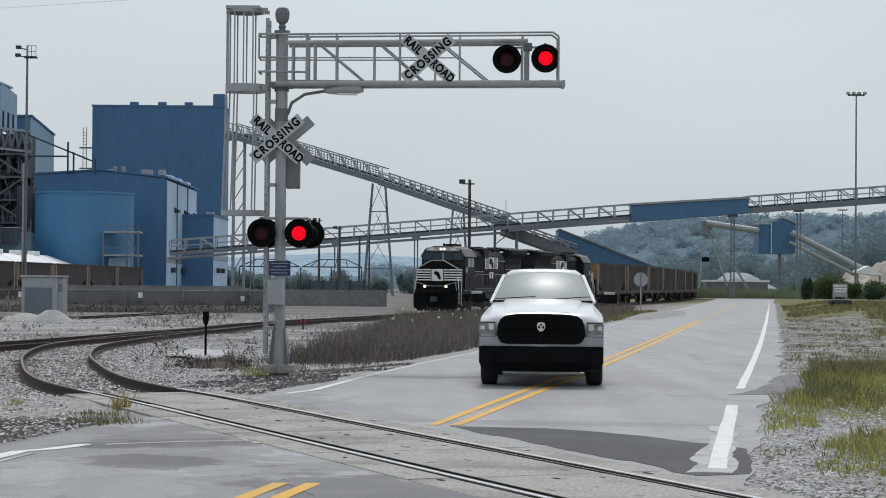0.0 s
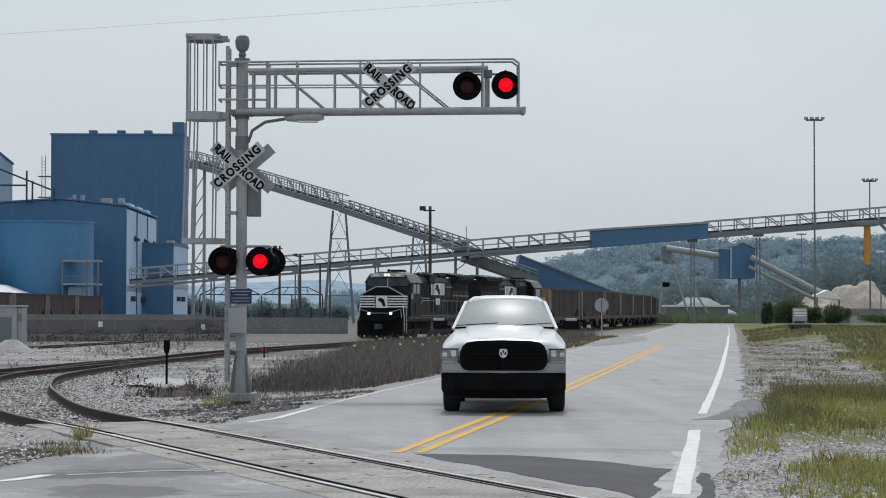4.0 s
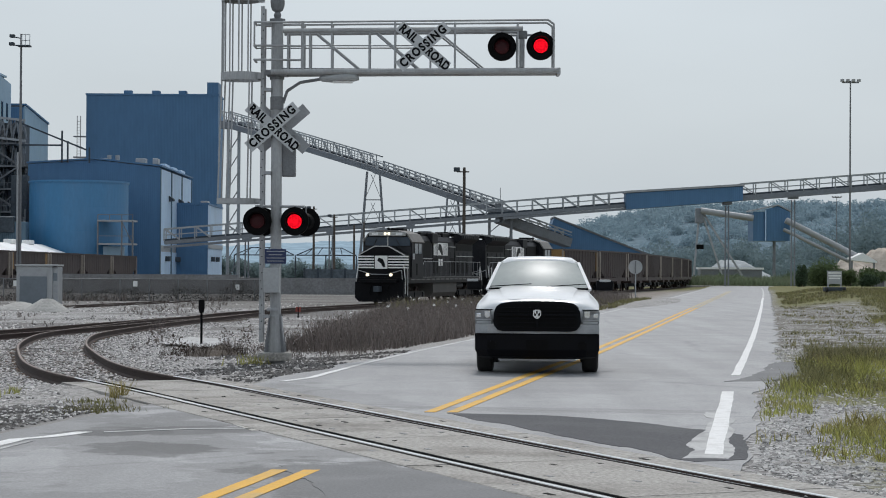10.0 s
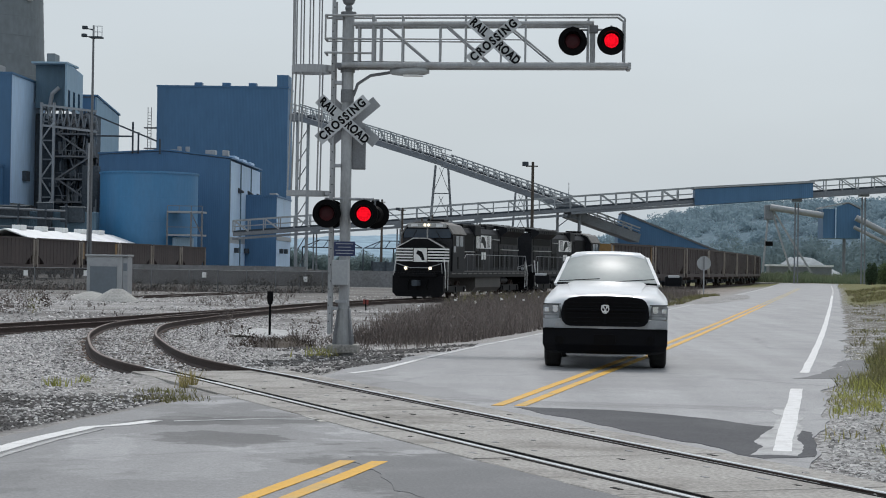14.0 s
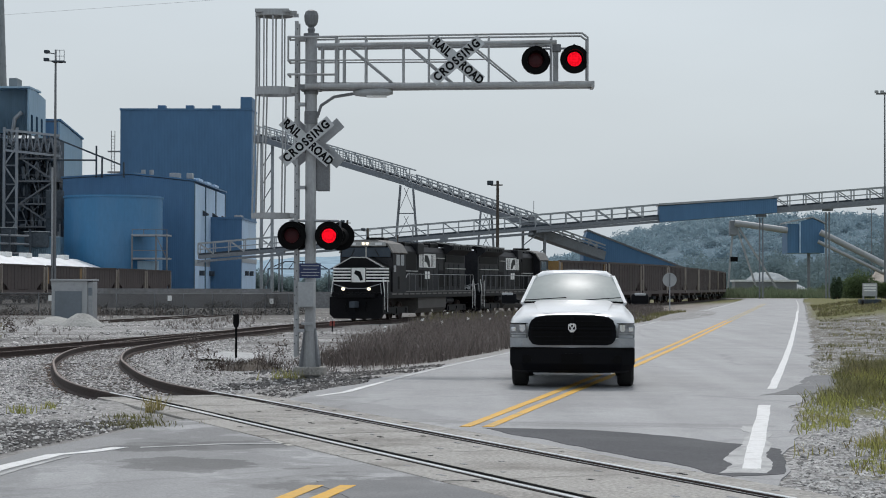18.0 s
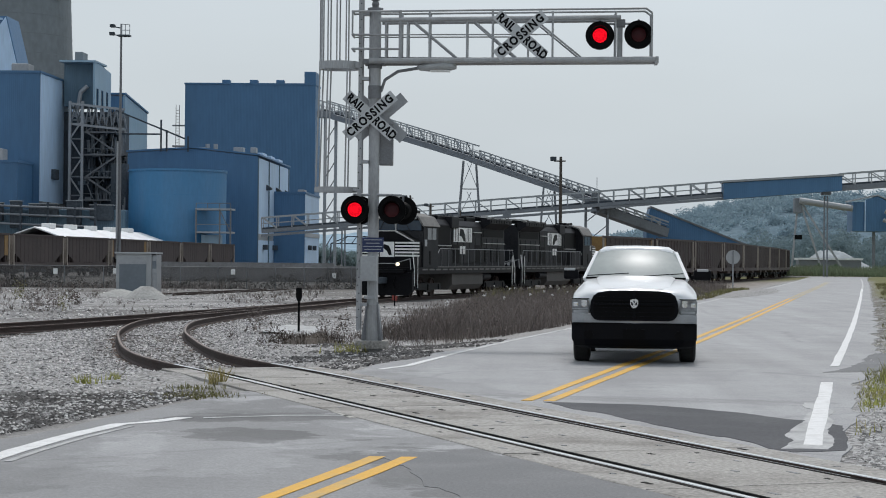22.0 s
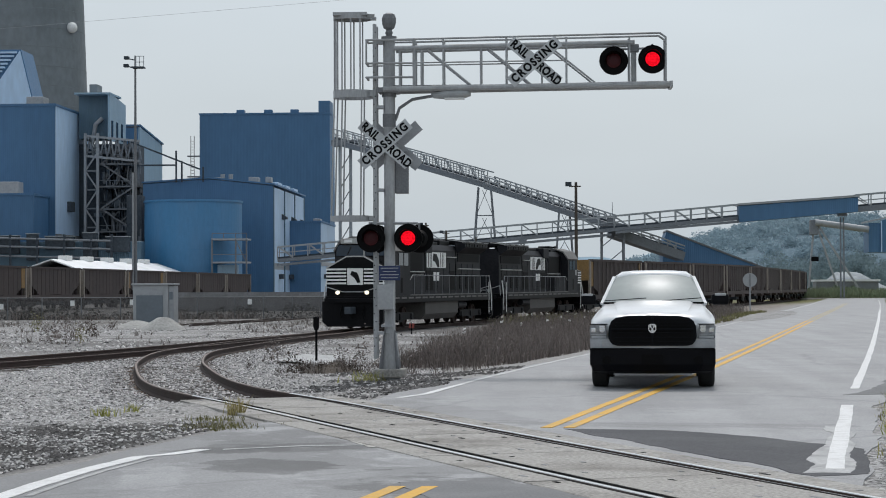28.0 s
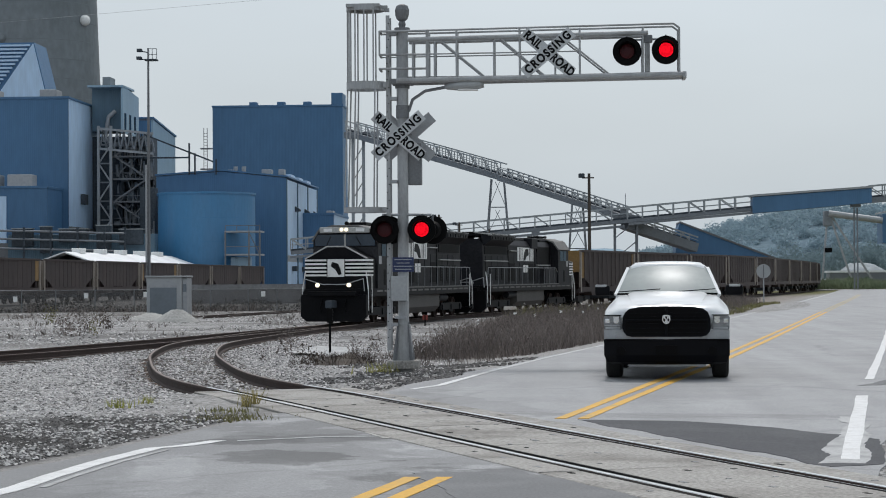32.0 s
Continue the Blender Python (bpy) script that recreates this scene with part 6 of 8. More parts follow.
def crossbuck(x, y, z, faced=True):
    """Two crossed boards; the one that reads upward from the left lies in front."""
    a = part("crossbuck", box(B(), -0.03, 0.03, 0.006, 0.09, -0.1, 0.1), M["galv_dark"], sig, "crossed white boards lettered in black" if faced else "bare grey back of a crossbuck", pose(x, y, z))
    m = M["sign_white"] if faced else M["galv"]
    for ang, dy in ((-41, 0.0), (41, -0.012)):
        bm = B()
        box(bm, -0.61, 0.61, -0.004, 0.004, -0.115, 0.115)
        part("board", bm, m, a, "", pose(0, dy, 0, 0, -ang, 0))
    if faced:
        for word, u, ang, dy in (("RAIL", -0.375, -41, -0.0065), ("ROAD", 0.365, -41, -0.0065), ("CROSSING", 0.0, 41, -0.0185)):
            m4 = pose(0, dy, 0, 0, -ang, 0) @ pose(u, 0, 0) @ pose(0, 0, 0, 90, 0, 0) @ Matrix.Diagonal((0.8 if u else 0.86, 1, 1, 1))
            lettering(word, 0.225 if u else 0.22, a, m4, spacing=1.08 if u else 1.28)
    for u in (-0.05, 0.05):
        part("bolt", tube(B(), (u, -0.03, u), (u, -0.019, u), 0.012, 6), M["galv_dark"], a)
    return a


crossbuck(-0.07, -0.17, 4.38)
crossbuck(0.1, 0.2, 4.37, False)
crossbuck(2.81, -0.26, 5.93)

flashers = []


def flasher(x, y, z, side, away=False):
    """A round black target with a hood and a lens disc that turns its lit or its dull face forward."""
    at = pose(x, y, z, 0, 0, 180 if away else 0)
    bm = B()
    n = 32
    loft(bm, [[(r * math.cos(a), yy, r * math.sin(a)) for a in np.linspace(0, 2 * math.pi, n + 1)[:-1]] for r, yy in ((0.15, 0.0), (0.262, 0.0), (0.272, -0.02), (0.275, 0.012), (0.15, 0.012))], True, False)
    f = part("flasher", bm, M["black"], sig, "round black target with a red lens", at)
    bm = B()
    loft(bm, [[(r * math.cos(a), yy, r * math.sin(a)) for a in np.linspace(0, 2 * math.pi, n + 1)[:-1]] for r, yy in ((0.158, 0.012), (0.17, 0.1), (0.12, 0.19), (0.03, 0.21))], True, True)
    part("housing", bm, M["black"], f)
    bm = B()
    arc = np.radians(np.linspace(-25, 205, 25))
    loft(bm, [[(0.172 * math.cos(a), yy - 0.12 * max(0, math.sin(a)) * (1 if yy < -0.05 else 0), 0.172 * math.sin(a)) for a in arc] for yy in (0.0, -0.12)], False, False)
    bmesh.ops.solidify(bm, geom=bm.faces[:], thickness=0.004)
    part("hood", bm, M["black"], f)
    bm = B()
    loft(bm, [[(r * math.cos(a), yy, r * math.sin(a)) for a in np.linspace(0, 2 * math.pi, n + 1)[:-1]] for r, yy in ((0.004, -0.016), (0.08, -0.013), (0.137, -0.003), (0.137, 0.003), (0.08, 0.013), (0.004, 0.016))], True, True)
    for face in bm.faces:
        face.material_index = 0 if face.calc_center_median().y < 0 else 1
    lens = part("lens", bm, [M["red_lit"], M["red_dark"]], f, "round red signal lens", pose(0, -0.012, 0))
    part("arm_clamp", tube(B(), (0, 0.08, 0.1), (0, 0.08, 0.3), 0.02, 8), M["galv_dark"], f)
    flashers.append((lens, side))
    return f


part("light_arm", tube(B(), (-0.4, -0.05, 2.86), (0.55, -0.05, 2.86), 0.028, 8), M["galv"], sig)
part("light_arm", tube(B(), (4.25, 0, 6.18), (5.15, 0, 6.2), 0.024, 8), M["galv"], sig)
part("light_hanger", box(B(), 4.66, 4.76, -0.05, 0.05, 5.56, 6.26, 0.01), M["alu"], sig)
part("light_junction", box(B(), 4.61, 4.81, -0.09, 0.07, 6.12, 6.27, 0.02), M["galv_dark"], sig)
flasher(-0.345, -0.2, 2.57, "L")
flasher(0.37, -0.2, 2.57, "R")
flasher(-0.28, 0.25, 2.57, "L", True)
flasher(0.56, 0.25, 2.57, "R", True)
flasher(4.32, -0.2, 5.94, "L")
flasher(5.06, -0.2, 5.96, "R")

# ---- rolling stock ----
def wheel_mesh(r, w):
    bm = B()
    prof = [(0.0, -w / 2), (r * 0.35, -w / 2), (r * 0.4, -w * 0.15), (r * 0.8, -w * 0.15), (r * 0.85, -w / 2), (r, -w / 2), (r, w * 0.35), (r * 1.06, w / 2), (0.0, w / 2)]
    loft(bm, [[(x, max(rr, 0.005) * math.cos(a), max(rr, 0.005) * math.sin(a)) for a in np.linspace(0, 2 * math.pi, 21)[:-1]] for rr, x in prof])
    return link_mesh("wheel", bm)


WHEEL = wheel_mesh(0.5, 0.14)


def bogie(parent, y, axles, spread, side_x, frame_h=0.42):
    bm = B()
    for sx in (-1, 1):
        x = sx * side_x
        half = spread * (axles - 1) / 2
        prism(bm, [(-half - 0.45, 0.45), (-half - 0.3, 0.72), (half + 0.3, 0.72), (half + 0.45, 0.45), (half + 0.2, 0.36), (0.5, 0.36), (0.3, 0.25), (-0.3, 0.25), (-0.5, 0.36), (-half - 0.2, 0.36)], "x", x - 0.07, x + 0.07)
    box(bm, -side_x, side_x, -0.25, 0.25, 0.4, 0.75)
    b = part("bogie", bm, M["loco"], parent, "", pose(0, y, 0))
    for k in range(axles):
        yy = spread * (k - (axles - 1) / 2)
        for sx in (-1, 1):
            w = part("wheel", WHEEL, M["rail"], b, "", pose(sx * 0.74, yy, 0.5, 0, 0, 0 if sx < 0 else 180))
            part("axle_box", box(B(), sx * side_x - 0.12, sx * side_x + 0.12, yy - 0.16, yy + 0.16, 0.36, 0.66, 0.03), M["loco"], b)
        part("axle", tube(B(), (-0.74, yy, 0.5), (0.74, yy, 0.5), 0.08, 8), M["dim"], b)
    return b


def locomotive(label):
    t = thing("locomotive", pose(0, 0, 0), label, "locomotive", "locomotives of the coal train")
    part("underframe", box(B(), -1.5, 1.5, -10.1, 10.1, 1.2, 1.55, 0.03), M["loco"], t)
    for sx in (-1, 1):
        for k in range(15):
            part("sill_stripe", box(B(), sx * 1.515 - 0.012, sx * 1.515 + 0.012, -9.0 + 1.2 * k, -8.15 + 1.2 * k, 1.4, 1.48), M["dust"], t, "dusty pale sill stripe")
    # nose
    nose = part("nose", prism(B(), [(-1.42, 1.55), (1.42, 1.55), (1.42, 2.9), (0.42, 3.42), (-0.42, 3.42), (-1.42, 2.9)], "y", 8.5, 9.95), M["loco"], t)
    for k in range(5):
        z = 2.11 + 0.165 * k
        for sx in (-1, 1):
            part("stripe", box(B(), min(sx * 0.42, sx * 1.43), max(sx * 0.42, sx * 1.43), 9.952, 9.966, z, z + 0.085), M["white"], nose)
            part("stripe", box(B(), sx * 1.428 - 0.012, sx * 1.428 + 0.012, 9.0, 9.95, z, z + 0.085), M["white"], nose)
    part("emblem_panel", box(B(), -0.4, 0.4, 9.952, 9.964, 2.08, 2.86), M["white"], nose, "white panel with a plain dark slanted mark")
    bm = B()
    prism(bm, [(-0.26, 2.2), (-0.12, 2.16), (0.02, 2.4), (0.24, 2.56), (0.16, 2.74), (-0.1, 2.66), (-0.2, 2.44)], "y", 9.965, 9.975)
    part("emblem_mark", bm, M["ink"], nose)
    for sx in (-1, 1):
        part("emblem_edge", box(B(), sx * 0.41 - 0.02, sx * 0.41 + 0.02, 9.953, 9.97, 2.05, 2.88), M["loco"], nose)
    for xa, za, xb, zb in ((-1.43, 2.88, -0.42, 3.42), (-0.42, 3.42, 0.42, 3.42), (0.42, 3.42, 1.43, 2.88)):
        part("nose_edge", beam(B(), (xa, 9.93, za), (xb, 9.93, zb), 0.06, 0.06, (0, 1, 0)), M["pale_dust"], nose)
    # cab
    cab = part("cab", prism(B(), [(-1.5, 1.55), (1.5, 1.55), (1.5, 3.62), (1.22, 4.12), (0.6, 4.32), (-0.6, 4.32), (-1.22, 4.12), (-1.5, 3.62)], "y", 5.9, 8.5), M["loco_body"], t)
    # sun on the cab roof is put into its lighter colour
    part("cab_roof", prism(B(), [(-1.56, 3.7), (-1.24, 4.2), (-0.6, 4.4), (0.6, 4.4), (1.24, 4.2), (1.56, 3.7), (1.5, 3.66), (1.2, 4.12), (0.6, 4.33), (-0.6, 4.33), (-1.2, 4.12), (-1.5, 3.66)], "y", 5.7, 8.62), M["dust"], cab, "dusty grey cab roof, lightened for the sun on it")
    for x0, x1 in ((-1.4, -0.04), (0.04, 1.4)):
        part("windscreen", box(B(), x0, x1, 8.545, 8.57, 3.46, 3.98, 0.01), M["cab_glass"], cab, "blue-tinted cab windscreen")
    part("window_post", box(B(), -0.04, 0.04, 8.5, 8.575, 3.44, 4.0), M["pale_dust"], cab)
    part("wiper", beam(B(), (-0.75, 8.58, 3.5), (-0.5, 8.58, 3.9), 0.025), M["black"], cab)
    part("wiper", beam(B(), (0.85, 8.58, 3.5), (0.65, 8.58, 3.9), 0.025), M["black"], cab)
    part("head_lamp_housing", box(B(), -1.15, 1.15, 8.5, 8.7, 4.04, 4.3, 0.04), M["pale_dust"], cab)
    for x in (-0.11, 0.11):
        part("headlight", tube(B(), (x, 8.71, 4.19), (x, 8.75, 4.19), 0.085, 14), M["lamp_warm"], cab, "lit round headlight")
    for x0, x1 in ((-0.95, -0.55), (0.55, 0.95)):
        part("number_board", box(B(), x0, x1, 8.69, 8.715, 4.1, 4.24), M["white"], cab)
    for sx in (-1, 1):
        part("side_window", box(B(), sx * 1.505 - 0.012, sx * 1.505 + 0.012, 6.3, 7.0, 3.0, 3.6), M["glass"], cab)
        part("side_window", box(B(), sx * 1.505 - 0.012, sx * 1.505 + 0.012, 7.15, 7.85, 3.0, 3.6), M["glass"], cab)
        part("number_panel", box(B(), sx * 1.505 - 0.01, sx * 1.505 + 0.01, 7.9, 8.3, 2.65, 3.0), M["cabinet"], cab)
        part("side_panel", box(B(), sx * 1.505 - 0.01, sx * 1.505 + 0.01, 7.2, 7.5, 1.7, 2.4), M["black"], cab)
        part("nose_panel", box(B(), min(sx * 0.3, sx * 1.46), max(sx * 0.3, sx * 1.46), 8.503, 8.54, 2.7, 3.42), M["loco_grime"], cab)
    # engine hood, roof gear and radiator wings
    hood = part("hood", prism(B(), [(-1.02, 1.55), (1.02, 1.55), (1.02, 3.85), (0.8, 4.15), (-0.8, 4.15), (-1.02, 3.85)], "y", -9.3, 5.9), M["loco_body"], t)
    for y0, y1, h in ((4.2, 5.7, 4.3), (1.2, 3.6, 4.38), (-1.6, 0.6, 4.3), (-3.9, -2.0, 4.42)):
        part("roof_hatch", box(B(), -0.75, 0.75, y0, y1, 4.1, h, 0.06), M["loco"], hood)
    part("exhaust", box(B(), -0.35, 0.35, -0.7, 0.2, 4.3, 4.5, 0.04), M["dim"], hood)
    for sx in (-1, 1):
        part("blower_box", box(B(), min(sx * 1.0, sx * 1.42), max(sx * 1.0, sx * 1.42), 3.0, 5.8, 1.56, 2.5, 0.05), M["loco_grime"], hood)
        for k in range(11):
            y = -8.8 + k * 1.2
            part("hood_door", box(B(), sx * 1.03 - 0.012, sx * 1.03 + 0.012, y, y + 1.1, 1.75, 3.2 if y < -4 else 3.5, 0.008), M[("loco_body", "loco", "loco_body", "loco_grime")[(k * 7 + (sx > 0)) % 4]], hood)
        mark = part("letter_panel", box(B(), sx * 1.045 - 0.012, sx * 1.045 + 0.012, -2.1, 1.5, 2.95, 3.75), M["white"], hood, "white panel with plain dark bars and a dark slanted mark")
        lo, hi = min(sx * 1.057, sx * 1.064), max(sx * 1.057, sx * 1.064)
        for y in (-1.75, -1.45, -1.15, 0.55, 0.85, 1.15):
            part("panel_bar", box(B(), lo, hi, y, y + 0.09, 2.98, 3.72), M["loco_body"], mark)
        part("panel_mark", prism(B(), [(-0.85, 2.98), (-0.45, 2.98), (-0.05, 3.25), (0.4, 3.3), (0.3, 3.68), (-0.3, 3.66), (-0.7, 3.36)], "x", lo, hi), M["loco"], mark)
        part("number_panel", box(B(), sx * 1.045 - 0.012, sx * 1.05 + 0.012, -0.8, -0.35, 2.28, 2.72), M["white"], hood)
        part("number_panel", box(B(), sx * 1.05 - 0.012, sx * 1.05 + 0.012, -0.2, 0.25, 2.28, 2.72), M["white"], hood)
        wing_ = part("radiator_wing", prism(B(), [(sx * 0.98, 3.72), (sx * 1.5, 4.08), (sx * 1.5, 4.3), (sx * 0.9, 4.42)], "y", -9.2, -4.4), M["loco_body"], hood)
        for k in range(8):
            part("grille_bar", box(B(), sx * 1.515 - 0.015, sx * 1.515 + 0.015, -9.0 + 0.57 * k, -8.6 + 0.57 * k, 4.11, 4.27), M["loco"], wing_)
        # black slab paints the shade under the radiator wing
        part("intake_recess", box(B(), sx * 1.03 - 0.02, sx * 1.03 + 0.02, -9.0, -4.5, 3.3, 3.72), M["black"], hood)
        part("roof_plate", prism(B(), [(sx * 0.5, 4.45), (sx * 1.52, 4.31), (sx * 1.52, 4.34), (sx * 0.5, 4.48)], "y", -9.2, -4.4), M["loco_grime"], hood)
        # pale strips imitate sun on the edges of the wing plates
        for y in (-9.2, -7.6, -6.0, -4.45):
            part("plate_edge", prism(B(), [(sx * 0.5, 4.48), (sx * 1.53, 4.34), (sx * 1.53, 4.38), (sx * 0.5, 4.52)], "y", y - 0.05, y + 0.05), M["pale_dust"], hood)
        part("air_intake", box(B(), sx * 1.05 - 0.02, sx * 1.05 + 0.02, 2.3, 5.2, 2.75, 3.8), M["black"], hood)
        for y in (-4.2, 1.7, 5.4):
            part("hood_gap", box(B(), sx * 1.048 - 0.008, sx * 1.048 + 0.008, y, y + 0.12, 1.7, 3.9), M["black"], hood)
        for y0, y1, z in ((-9.0, -4.5, 2.9), (-3.9, -2.3, 3.5), (2.2, 5.3, 2.7)):
            part("hood_ledge", box(B(), sx * 1.09 - 0.06, sx * 1.09 + 0.06, y0, y1, z, z + 0.05), M["pale_dust"], hood)
        for y in (-8.2, -6.9, -5.6, 2.6, 3.9):
            part("louvre_panel", box(B(), sx * 1.05 - 0.01, sx * 1.05 + 0.01, y, y + 0.8, 1.85, 2.65, 0.005), M["black"], hood)
            for k in range(5):
                part("louvre", box(B(), sx * 1.07 - 0.015, sx * 1.07 + 0.015, y + 0.04, y + 0.76, 1.92 + 0.15 * k, 1.97 + 0.15 * k), M["loco_grime"], hood)
    part("radiator_top", box(B(), -1.3, 1.3, -9.2, -4.4, 4.3, 4.42, 0.03), M["loco"], hood)
    for sx in (-1, 1):
        # lip coloured pale like a sunlit edge
        part("radiator_lip", box(B(), sx * 1.42 - 0.09, sx * 1.42 + 0.09, -9.25, -4.35, 4.3, 4.36), M["dust"], hood, "pale dusty radiator lip, lightened as a sunlit edge")
    for y in (-8.6, -7.0, -5.4):
        part("fan_housing", tube(B(), (0, y, 4.4), (0, y, 4.52), 0.62, 20), M["loco"], hood)
        part("fan_rim", tube(B(), (0, y, 4.52), (0, y, 4.54), 0.64, 20), M["dust"], hood)
    part("dynamic_brake_box", box(B(), -1.15, 1.15, 0.8, 2.2, 3.7, 4.34, 0.05), M["loco_body"], hood)
    for sx in (-1, 1):
        part("walkway_edge", box(B(), sx * 1.46 - 0.05, sx * 1.46 + 0.05, -9.9, 5.9, 1.55, 1.6), M["dust"], hood)
        for y in (-3.3, 0.95):
            # raised black slabs stand in for shaded recesses among the engine doors
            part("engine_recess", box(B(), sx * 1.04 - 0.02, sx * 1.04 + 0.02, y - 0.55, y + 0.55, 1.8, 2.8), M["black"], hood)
    # walkway rails, steps
    for sx in (-1, 1):
        bm = B()
        bent_tube(bm, [(sx * 1.46, -9.9, 1.6), (sx * 1.46, -9.7, 2.55), (sx * 1.46, 5.4, 2.55), (sx * 1.46, 5.8, 2.3)], 0.016, 6)
        part("hand_rail", bm, M["galv"], t, "pale hand rail")
        for k in range(12):
            part("stanchion", tube(B(), (sx * 1.46, -9.0 + 1.28 * k, 1.55), (sx * 1.46, -9.0 + 1.28 * k, 2.55), 0.018, 6), M["galv_dark"], t)
        for end in (-1, 1):
            st = part("step_well", box(B(), min(sx * 0.95, sx * 1.48), max(sx * 0.95, sx * 1.48), end * 9.75 - 0.3, end * 9.75 + 0.3, 0.4, 0.46), M["loco"], t)
            for z in (0.75, 1.1):
                part("step", box(B(), min(sx * 0.95, sx * 1.48), max(sx * 0.95, sx * 1.48), end * 9.75 - 0.28, end * 9.75 + 0.28, z, z + 0.05), M["loco"], st)
            part("step_grab", bent_tube(B(), [(sx * 1.5, end * 10.02, 0.6), (sx * 1.5, end * 10.06, 1.6), (sx * 1.4, end * 10.0, 2.3)], 0.025, 6), M["white"], st)
            part("step_grab", tube(B(), (sx * 1.5, end * 9.45, 0.5), (sx * 1.5, end * 9.45, 2.2), 0.022, 6), M["white"], st)
    # ends: pilot plough, coupler, ditch lights
    for end in (-1, 1):
        bm = B()
        prism(bm, [(-1.5, 0.35), (-1.25, 0.12), (1.25, 0.12), (1.5, 0.35), (1.5, 1.3), (-1.5, 1.3)], "y", min(end * 10.05, end * 10.35), max(end * 10.05, end * 10.35))
        pl = part("pilot", bm, M["loco"], t)
        part("anticlimber", box(B(), -1.1, 1.1, min(end * 10.1, end * 10.6), max(end * 10.1, end * 10.6), 1.25, 1.45, 0.02), M["loco"], pl)
        part("coupler", box(B(), -0.16, 0.16, min(end * 10.3, end * 11.12), max(end * 10.3, end * 11.12), 0.72, 1.05, 0.05), M["dim"], pl)
        part("end_rail", bent_tube(B(), [(-1.4, end * 10.3, 1.45), (-1.35, end * 10.3, 2.0), (-0.5, end * 10.3, 1.75), (0.5, end * 10.3, 1.75), (1.35, end * 10.3, 2.0), (1.4, end * 10.3, 1.45)], 0.02, 6), M["cabinet"], pl)
        for x in (-0.72, 0.72):
            part("ditch_light", tube(B(), (x, end * 10.34, 1.72), (x, end * 10.46, 1.72), 0.09, 14), M["lamp_warm"] if end > 0 else M["cabinet"], pl, "lit round ditch light" if end > 0 else "")
        for x in (-0.6, 0.0, 0.5):
            part("air_hose", bent_tube(B(), [(x, end * 10.36, 1.1), (x + 0.06, end * 10.5, 0.75), (x, end * 10.45, 0.5)], 0.03, 6), M["black"], pl)
    part("fuel_tank", prism(B(), [(-1.35, 0.6), (-1.1, 0.32), (1.1, 0.32), (1.35, 0.6), (1.35, 1.2), (-1.35, 1.2)], "y", -3.4, 2.8), M["tank_dust"], t, "dusty grey-brown fuel tank")
    for sx in (-1, 1):
        part("air_tank", tube(B(), (sx * 1.2, -5.2, 1.0), (sx * 1.2, -3.5, 1.0), 0.18, 10), M["loco_body"], t)
    for y in (-6.6, 6.6):
        bogie(t, y, 3, 1.9, 1.12)
    part("horn", tube(B(), (0.3, 6.8, 4.5), (0.3, 7.3, 4.5), 0.05, 8, 0.1), M["loco"], t)
    part("air_conditioner", box(B(), -0.6, 0.2, 6.2, 7.2, 4.38, 4.56, 0.05), M["loco"], t)
    return t


RIB = link_mesh("rib", box(B(), -0.06, -0.022, -0.05, 0.05, 1.35, 3.6, 0.008))
POST = link_mesh("end_post", box(B(), -0.07, 0.07, -0.16, 0.16, 1.0, 3.72, 0.02))


